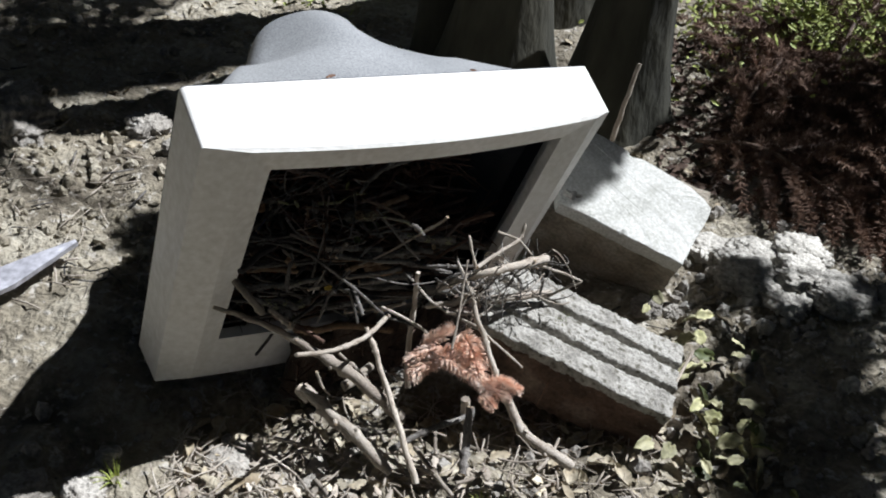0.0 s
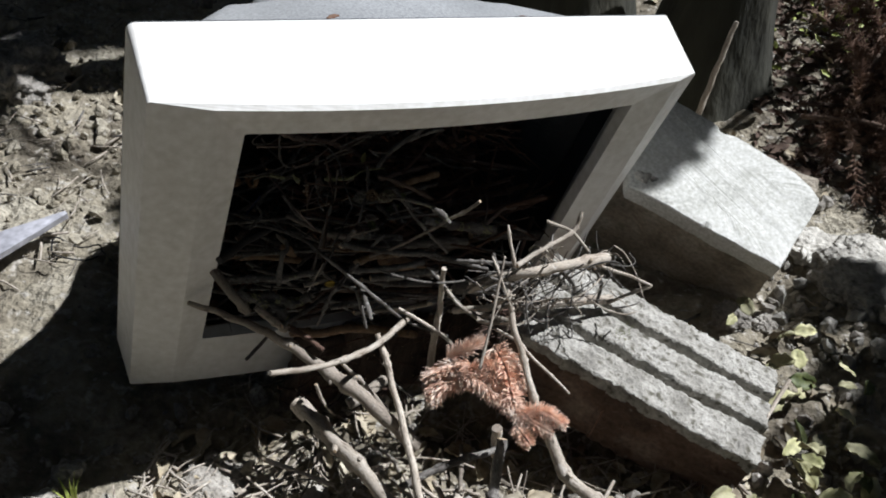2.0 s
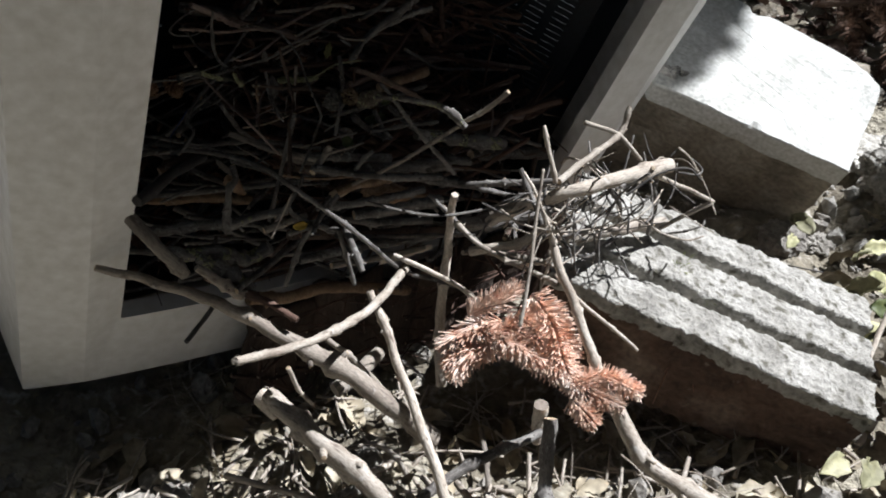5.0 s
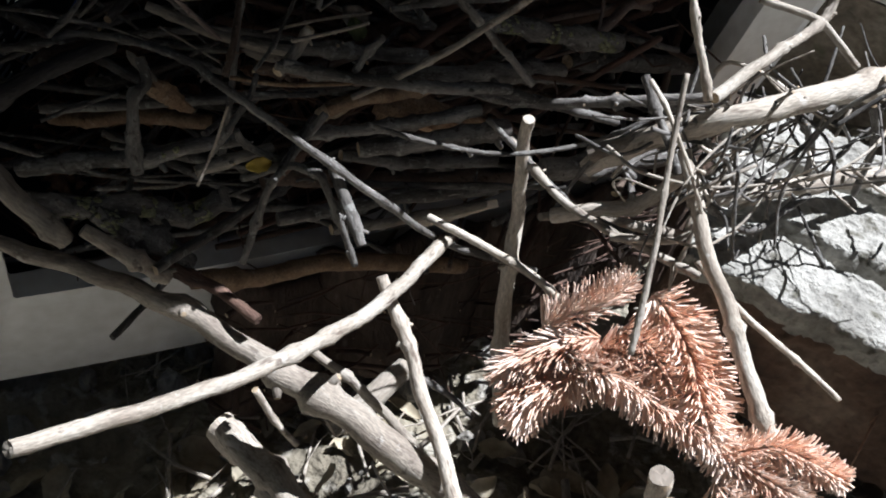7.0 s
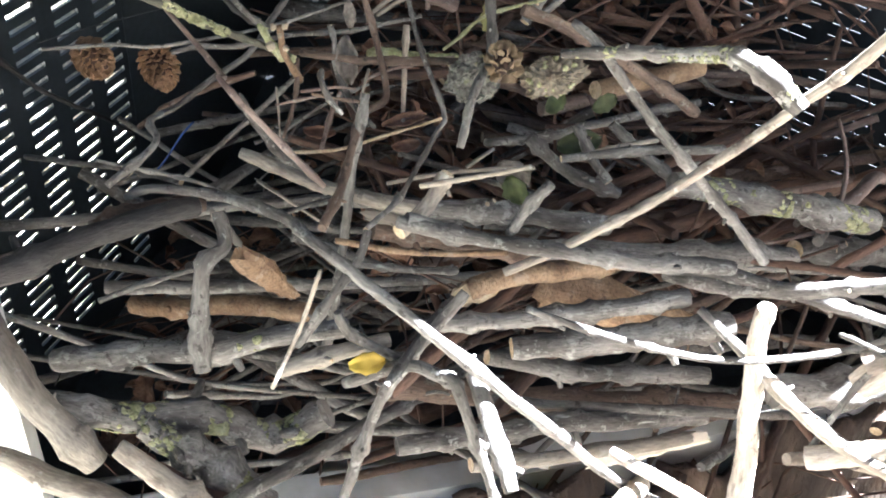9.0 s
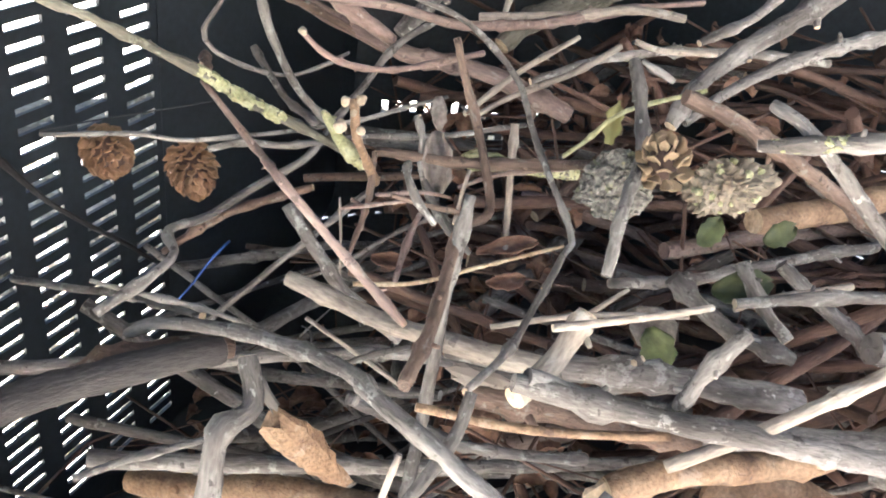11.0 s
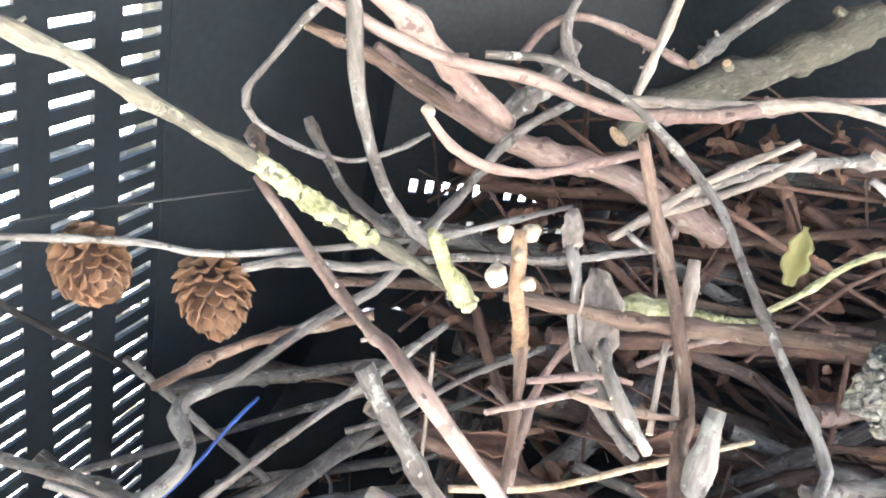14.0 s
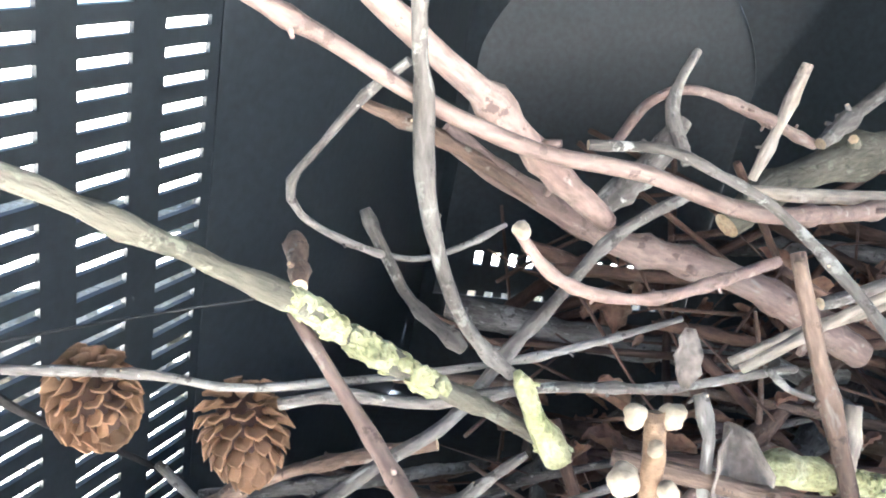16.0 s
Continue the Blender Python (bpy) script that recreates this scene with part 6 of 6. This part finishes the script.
def tree(x, y, r, tall, seed, crown_r, crown_n, shade_clumps=()):
    t = thing("tree", Matrix.Translation((x, y, height(x, y) - 0.05)), "dark bark-covered tree trunk, added to cast shade where it has a crown", "tree", "trees behind the casing")
    rng = random.Random(seed)
    bm = bmesh.new()
    rows, sides, n = [], 40, 46
    for i in range(n + 1):
        z = tall * (i / n) ** 1.6
        k = r * (1 - 0.55 * z / tall) * (1 + 0.45 * math.exp(-z / 0.14))
        row = []
        for j in range(sides):
            a = 2 * math.pi * j / sides
            q = Vector((math.cos(a) * 2.2, math.sin(a) * 2.2, z * 1.1 + seed))
            ridge = 0.05 * noise.noise(q) + 0.045 * noise.noise(Vector((math.cos(a) * 7, math.sin(a) * 7, z * 1.6 + seed))) + 0.10 * math.exp(-z / 0.12) * math.sin(a * 5 + seed)
            row.append(bm.verts.new((math.cos(a) * k * (1 + ridge) + 0.02 * z * math.sin(seed), math.sin(a) * k * (1 + ridge), z)))
        rows.append(row)
    for a, b in zip(rows, rows[1:]):
        for j in range(sides):
            bm.faces.new((a[j], a[(j + 1) % sides], b[(j + 1) % sides], b[j]))
    bm.faces.new(rows[-1])
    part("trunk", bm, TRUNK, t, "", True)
    if not crown_n and not shade_clumps:
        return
    bm, lm = bmesh.new(), bmesh.new()
    for i in range(crown_n):
        a, z = rng.uniform(0, 6.28), tall * rng.uniform(0.50, 0.98)
        d = Vector((math.cos(a), math.sin(a), rng.uniform(0.1, 0.6))).normalized()
        p0 = Vector((0.02 * z * math.sin(seed), 0, z))
        long = crown_r * rng.uniform(0.6, 1.1)
        path = smooth_path([p0, p0 + d * long * 0.5 + Vector((0, 0, 0.1)), p0 + d * long], 0.1)
        tube(bm, path, r * 0.16, r * 0.03, 6, Vector((i, 0, 0)))
        for _ in range(70):
            q = path[rng.randrange(2, len(path))] + Vector((rng.gauss(0, 0.22), rng.gauss(0, 0.22), rng.gauss(0, 0.18)))
            u = Vector((rng.gauss(0, 1), rng.gauss(0, 1), rng.gauss(0, 1))).normalized()
            leaf_shape(lm, frame_of(q, u, u.orthogonal()), rng.uniform(0.09, 0.16), 0.08, 0.3, rng)
    # leaf clumps hung where their shadows fall on chosen patches of ground
    for cx, cy, cz, size, count in shade_clumps:
        c = Vector((cx, cy, cz)) - t.matrix_world.translation
        path = smooth_path([Vector((0, 0, c.z * 0.8)), c * 0.5 + Vector((0, 0, c.z * 0.45)), c], 0.08)
        tube(bm, path, r * 0.14, r * 0.04, 6, Vector((cx, 0, 0)))
        for _ in range(count):
            q = c + Vector((rng.gauss(0, 1), rng.gauss(0, 1), rng.gauss(0, 1))).normalized() * size * rng.random() ** 0.45
            u = Vector((rng.gauss(0, 1), rng.gauss(0, 1), rng.gauss(0, 0.5))).normalized()
            k = 1.0 if count < 200 else 0.5
            leaf_shape(lm, frame_of(q, u, u.orthogonal()), k * rng.uniform(0.05, 0.11), k * 0.055, 0.3, rng)
    part("limbs", bm, [TRUNK, TRUNK], t)
    part("crown", lm, GREEN, t, "loose crown of green leaves added to cast shade")


# two added trees that cast the dark bands on the left soil
tree(0.173, 2.563, 0.165, 8.0, 4, 1.0, 14, ((0.223, 2.885, 2.05, 0.13, 260), (0.073, 2.785, 2.05, 0.13, 260), (-0.027, 2.935, 2.05, 0.14, 260), (0.263, 3.015, 2.05, 0.12, 260)))
tree(-0.065, 2.146, 0.078, 7.0, 3, 0.8, 10, ((0.213, 2.445, 2.05, 0.055, 330), (0.133, 2.425, 2.05, 0.055, 330), (0.673, 2.065, 2.05, 0.05, 330), (0.763, 2.095, 2.05, 0.06, 330)))
# the two seen trunks, kept short so their shadows miss the lit soil
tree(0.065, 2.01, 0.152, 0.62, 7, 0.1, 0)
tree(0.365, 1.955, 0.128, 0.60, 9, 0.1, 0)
# unseen trees added to shade the slab, the right ground and the boughs
tree(3.6, 2.08, 0.12, 5.5, 5, 1.2, 0, ((1.849, 1.606, 2.15, 0.085, 150), (1.889, 1.716, 2.1, 0.085, 150), (1.924, 1.836, 2.2, 0.085, 150), (1.984, 1.966, 2.2, 0.09, 150), (2.284, 2.686, 2.2, 0.30, 240), (2.034, 2.536, 2.2, 0.17, 110), (2.534, 2.786, 2.25, 0.26, 110), (1.870, 2.107, 2.2, 0.035, 260), (2.150, 2.100, 2.2, 0.06, 260), (2.260, 2.090, 2.2, 0.07, 260)))
tree(2.6, 3.9, 0.12, 5.5, 6, 1.2, 0, ((1.374, 2.071, 2.15, 0.045, 330), (1.399, 2.131, 2.15, 0.045, 330), (1.439, 2.196, 2.15, 0.050, 330)))
# further added trees out of view that shade the surrounding ground
tree(-1.30, 2.45, 0.16, 6.5, 8, 1.3, 22)
tree(-2.2, -1.2, 0.18, 5.0, 14, 2.6, 60)
tree(1.2, -2.4, 0.20, 5.0, 17, 2.6, 60)
tree(-3.0, 1.6, 0.18, 5.5, 19, 2.4, 50)
tree(3.3, 0.57, 0.17, 6.0, 23, 1.3, 60)
tree(1.83, 0.42, 0.15, 5.8, 29, 1.1, 60)
tree(2.58, -1.73, 0.18, 6.2, 31, 2.0, 60)

stick(PALE, 0.0062, 0.0046, 0, "pole", (0.345, 1.715, 0.125), (0.356, 1.735, 0.21), (0.368, 1.755, 0.30), group="poles", where="leaning against the tree trunk")

# ---- rusty dead boughs ----


def bough():
    b = thing("dead_bough", Matrix.Identity(4), "rusty brown dead conifer bough with dry needles", "conifer bough", "heap of dead boughs")
    rng = random.Random(31)
    bm, nm = bmesh.new(), bmesh.new()
    main = smooth_path([(0, 0, 0), (0.15, 0.02, 0.03), (0.30, -0.01, 0.02), (0.46, 0.01, -0.05)], 0.02)
    tube(bm, main, 0.006, 0.002, 6, Vector((0, 0, 0)))
    stem = part("stem", bm, [BROWN, BROWN], b)
    for i in range(14):
        k = 2 + int(i * (len(main) - 4) / 14)
        sgn = 1 if i % 2 else -1
        long = 0.20 * (1 - 0.6 * i / 14) * rng.uniform(0.8, 1.2)
        p = main[k]
        side = smooth_path([p, p + Vector((long * 0.35, sgn * long * 0.5, rng.uniform(-0.01, 0.02))), p + Vector((long * 0.7, sgn * long, rng.uniform(-0.07, 0)))], 0.015)
        needles(nm, side, 0.020, 200, rng, 0.0011)
    needles(nm, main, 0.022, 300, rng, 0.0011)
    part("needles", nm, REDNEEDLE, stem, "dry rusty needles")
    return b


first = bough()
rng = random.Random(77)
for i in range(64):
    x, y = rng.uniform(0.68, 1.55), rng.uniform(1.66, 2.10)
    if i > 50:
        x, y = rng.uniform(0.54, 0.68), rng.uniform(1.72, 2.10)
    m = pose(x, y, height(x, y) + rng.uniform(0.02, max(0.03, min(0.14, 0.05 + (x - 0.66) * 0.3))), rng.uniform(-40, 40), rng.uniform(-25, 15), rng.uniform(-75, 75))
    if i == 0:
        first.matrix_world = m
    else:
        copy_thing(first, m)

# ---- ground cover ----


def scatter(name, n, box, seed, build, mat, label, category):
    rng = random.Random(seed)
    bm = bmesh.new()
    for _ in range(n):
        x, y = rng.uniform(box[0], box[1]), rng.uniform(box[2], box[3])
        build(bm, rng, x, y, height(x, y))
    return tagged(part(name, bm, mat), label, category, kind="stuff")


def add_pebble(bm, rng, x, y, z):
    r = 0.0030 + 0.016 * rng.random() ** 4
    m = Matrix.Translation((x, y, z + r * 0.3)) @ Euler((rng.random() * 6, rng.random() * 6, rng.random() * 6)).to_matrix().to_4x4() @ Matrix.Diagonal((r * rng.uniform(0.7, 1.4), r, r * rng.uniform(0.5, 0.9), 1))
    g = bmesh.ops.create_icosphere(bm, subdivisions=1, radius=1)
    for v in g["verts"]:
        v.co = m @ (v.co * rng.uniform(0.8, 1.15))


def add_leaf(bm, rng, x, y, z):
    u = Vector((rng.gauss(0, 1), rng.gauss(0, 1), rng.gauss(0, 0.25))).normalized()
    w = Vector((rng.gauss(0, 0.4), rng.gauss(0, 0.4), 1)).cross(u)
    k = rng.uniform(0.015, 0.05)
    leaf_shape(bm, frame_of((x, y, z + rng.uniform(0.002, 0.012)), u, w), k, k * rng.uniform(0.35, 0.6), rng.uniform(0.1, 0.8), rng)


def add_chip(bm, rng, x, y, z):
    a = rng.uniform(0, 6.28)
    d = Vector((math.cos(a), math.sin(a), rng.uniform(-0.1, 0.3))) * rng.uniform(0.01, 0.035)
    c = Vector((x, y, z + 0.006 + rng.random() * 0.012))
    r = 0.0005 + 0.0024 * rng.random() ** 2
    tube(bm, [c - d, c + Vector((rng.gauss(0, 0.002), rng.gauss(0, 0.002), 0)), c + d], r, r * 0.7, 5, Vector((x * 50, y * 50, 0)), 0.3)


for k, box in enumerate(((-0.6, 0.6, 0.62, 1.1), (-1.1, -0.42, 1.15, 1.75), (0.42, 1.1, 0.75, 1.65), (-1.6, 1.6, 1.6, 3.0))):
    scatter("gravel", (420, 800, 600, 500)[k], box, 60 + k, add_pebble, SOIL if k == 1 else STONE, "small stones and clods on the soil", "gravel")
scatter("rubble", 420, (0.46, 1.00, 1.20, 1.42), 66, add_pebble, RUBBLE, "small pale crumbs of concrete on the soil", "rubble")
scatter("rubble", 260, (0.70, 1.00, 0.66, 1.20), 67, add_pebble, RUBBLE, "small pale crumbs of concrete on the soil", "rubble")
scatter("leaf_litter", 330, (-0.35, 0.55, 0.62, 1.0), 71, add_leaf, LEAF, "dry leaf litter on the soil", "leaf litter")
scatter("leaf_litter", 90, (0.40, 0.60, 0.78, 1.30), 72, add_leaf, LEAF, "dry leaf litter on the soil", "leaf litter")
scatter("leaf_litter", 900, (-1.7, 1.7, 1.55, 3.4), 73, add_leaf, LEAF, "dry leaf litter on the soil", "leaf litter")
scatter("leaf_litter", 1500, (0.47, 1.6, 1.62, 2.35), 76, add_leaf, SHADELEAF, "red-brown dead leaf litter under the boughs, darkened for shade", "leaf litter")
scatter("wood_litter", 500, (-0.32, 0.40, 0.66, 1.02), 74, add_chip, [PALE, WOOD], "broken twigs and wood chips on the soil", "wood litter")
scatter("wood_litter", 260, (-1.2, 1.2, 1.1, 2.6), 75, add_chip, [BARK, WOOD], "broken twigs on the soil", "wood litter")

scatter("dry_grass", 170, (-1.15, -0.40, 1.05, 1.62), 77, add_chip, [PALE, PALE], "pale dry grass stalks on the soil", "dry grass")

scatter("wood_litter", 150, (-0.37, -0.16, 0.72, 0.845), 78, add_chip, [PALE, WOOD], "shredded pale bark and stalks on the soil", "wood litter")

rng = random.Random(90)
for i in range(110):
    x, y = rng.uniform(-0.33, 0.20), rng.uniform(0.68, 0.87)
    a, k = rng.uniform(0, 6.28), rng.uniform(0.010, 0.030)
    p = Vector((x, y, height(x, y) + rng.uniform(0.008, 0.022)))
    chip(p, p + Vector((math.cos(a), math.sin(a), rng.gauss(0, 0.2))) * k, (rng.gauss(0, 0.4), rng.gauss(0, 0.4), 1), k * rng.uniform(0.35, 0.75), rng.choice((PALE, PALE, LEAF, STONE)), "pale chip of bark lying on the litter")


def moss_tuft(x, y, z, size, count, seed, mat, name, label, category, droop):
    """A tuft of short curved stalks."""
    rng = random.Random(seed)
    bm = bmesh.new()
    for i in range(count):
        a = rng.uniform(0, 6.28)
        o = Vector((math.cos(a), math.sin(a), 0)) * size * 0.5 * rng.random()
        d = Vector((rng.gauss(0, 0.5), rng.gauss(0, 0.5), rng.uniform(0.4, 1.0) * (-1 if droop else 1))) * size * rng.uniform(0.5, 1.1)
        b = Vector((rng.gauss(0, 0.3), rng.gauss(0, 0.3), 0)) * size
        tube(bm, [o, o + d * 0.5 + b * 0.5, o + d + b], size * 0.035, size * 0.015, 4, Vector((i, 0, 0)), 0.1)
    ob = part(name, bm, [mat, mat])
    ob.location = (x, y, z)
    return tagged(ob, label, category, kind="")


moss_tuft(0.204, 1.058, 0.150, 0.014, 60, 1, MOSS, "moss_tuft", "small green moss tuft in the groove of the post", "moss", False)
moss_tuft(0.236, 1.030, 0.140, 0.009, 40, 2, MOSS, "moss_tuft", "small green moss tuft in the groove of the post", "moss", False)
moss_tuft(0.216, 0.992, 0.115, 0.034, 34, 3, REDLEAF, "dry_roots", "fine brown rootlets hanging from the rim of the post", "roots", True)

rng = random.Random(12)
for i in range(46):
    x, y = rng.gauss(0.485, 0.055), rng.uniform(0.80, 1.26)
    u = Vector((rng.gauss(0, 1), rng.gauss(0, 1), rng.gauss(0, 0.4))).normalized()
    nrm = (Vector((rng.gauss(0, 0.5), rng.gauss(0, 0.5), 1))).normalized()
    green = rng.random() < 0.3
    k = rng.uniform(0.025, 0.048)
    leaf((x, y, height(x, y) + rng.uniform(0.015, 0.07)), u, nrm, k, k * 0.55, rng.uniform(0.2, 0.7), GREEN if green else IVY, "green leaf beside the concrete post" if green else "yellowing leaf beside the concrete post")


def weeds():
    rng = random.Random(15)
    bm = bmesh.new()
    for i in range(9600):
        x, y = rng.gauss(1.20, 0.27), rng.gauss(2.42, 0.20)
        if i > 9000:
            x, y = rng.gauss(-0.52, 0.10), rng.gauss(2.60, 0.12)
        z = height(x, y) + rng.random() ** 1.8 * 0.24
        u = Vector((rng.gauss(0, 1), rng.gauss(0, 1), rng.gauss(0.2, 0.6))).normalized()
        leaf_shape(bm, frame_of((x, y, z), u, u.orthogonal()), rng.uniform(0.012, 0.032), 0.010, 0.3, rng)
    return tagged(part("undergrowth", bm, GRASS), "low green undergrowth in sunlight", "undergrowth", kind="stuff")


weeds()



def grass_tuft(x, y, tall, seed):
    rng = random.Random(seed)
    t = thing("grass_tuft", Matrix.Translation((x, y, height(x, y))), "small yellow-green grass tuft growing in the soil", "grass", "grass tufts")
    for _ in range(16):
        a, lean = rng.uniform(0, 6.28), rng.uniform(0.2, 0.9)
        d, up = Vector((math.cos(a), math.sin(a), 0)), tall * rng.uniform(0.6, 1.1)
        w = Vector((-d.y, d.x, 0)) * rng.uniform(0.0015, 0.003)
        bm = bmesh.new()
        rows = []
        for i in range(5):
            s = i / 4
            p = d * (0.008 + up * lean * s * s) + Vector((0, 0, up * s * (1 - 0.3 * lean * s) - 0.004))
            rows.append([bm.verts.new(p - w * (1 - s * 0.9)), bm.verts.new(p + Vector((0, 0, 0.0006))), bm.verts.new(p + w * (1 - s * 0.9))])
        for p, q in zip(rows, rows[1:]):
            for j in (0, 1):
                bm.faces.new((p[j], p[j + 1], q[j + 1], q[j]))
        part("blade", bm, GRASS, t)


grass_tuft(-0.43, 0.745, 0.035, 3)
grass_tuft(0.115, 0.785, 0.045, 4)
grass_tuft(0.145, 0.765, 0.035, 5)

leaf((-0.187, 1.044, 0.552), (0.8, 0.5, 0.1), (0, -0.2, 1), 0.014, 0.006, 0.5, REDLEAF, "tiny dark leaf scrap on the casing")
leaf((0.004, 1.228, 0.499), (0.7, -0.5, 0.1), (0, -0.2, 1), 0.014, 0.006, 0.5, REDLEAF, "tiny dark leaf scrap on the casing")
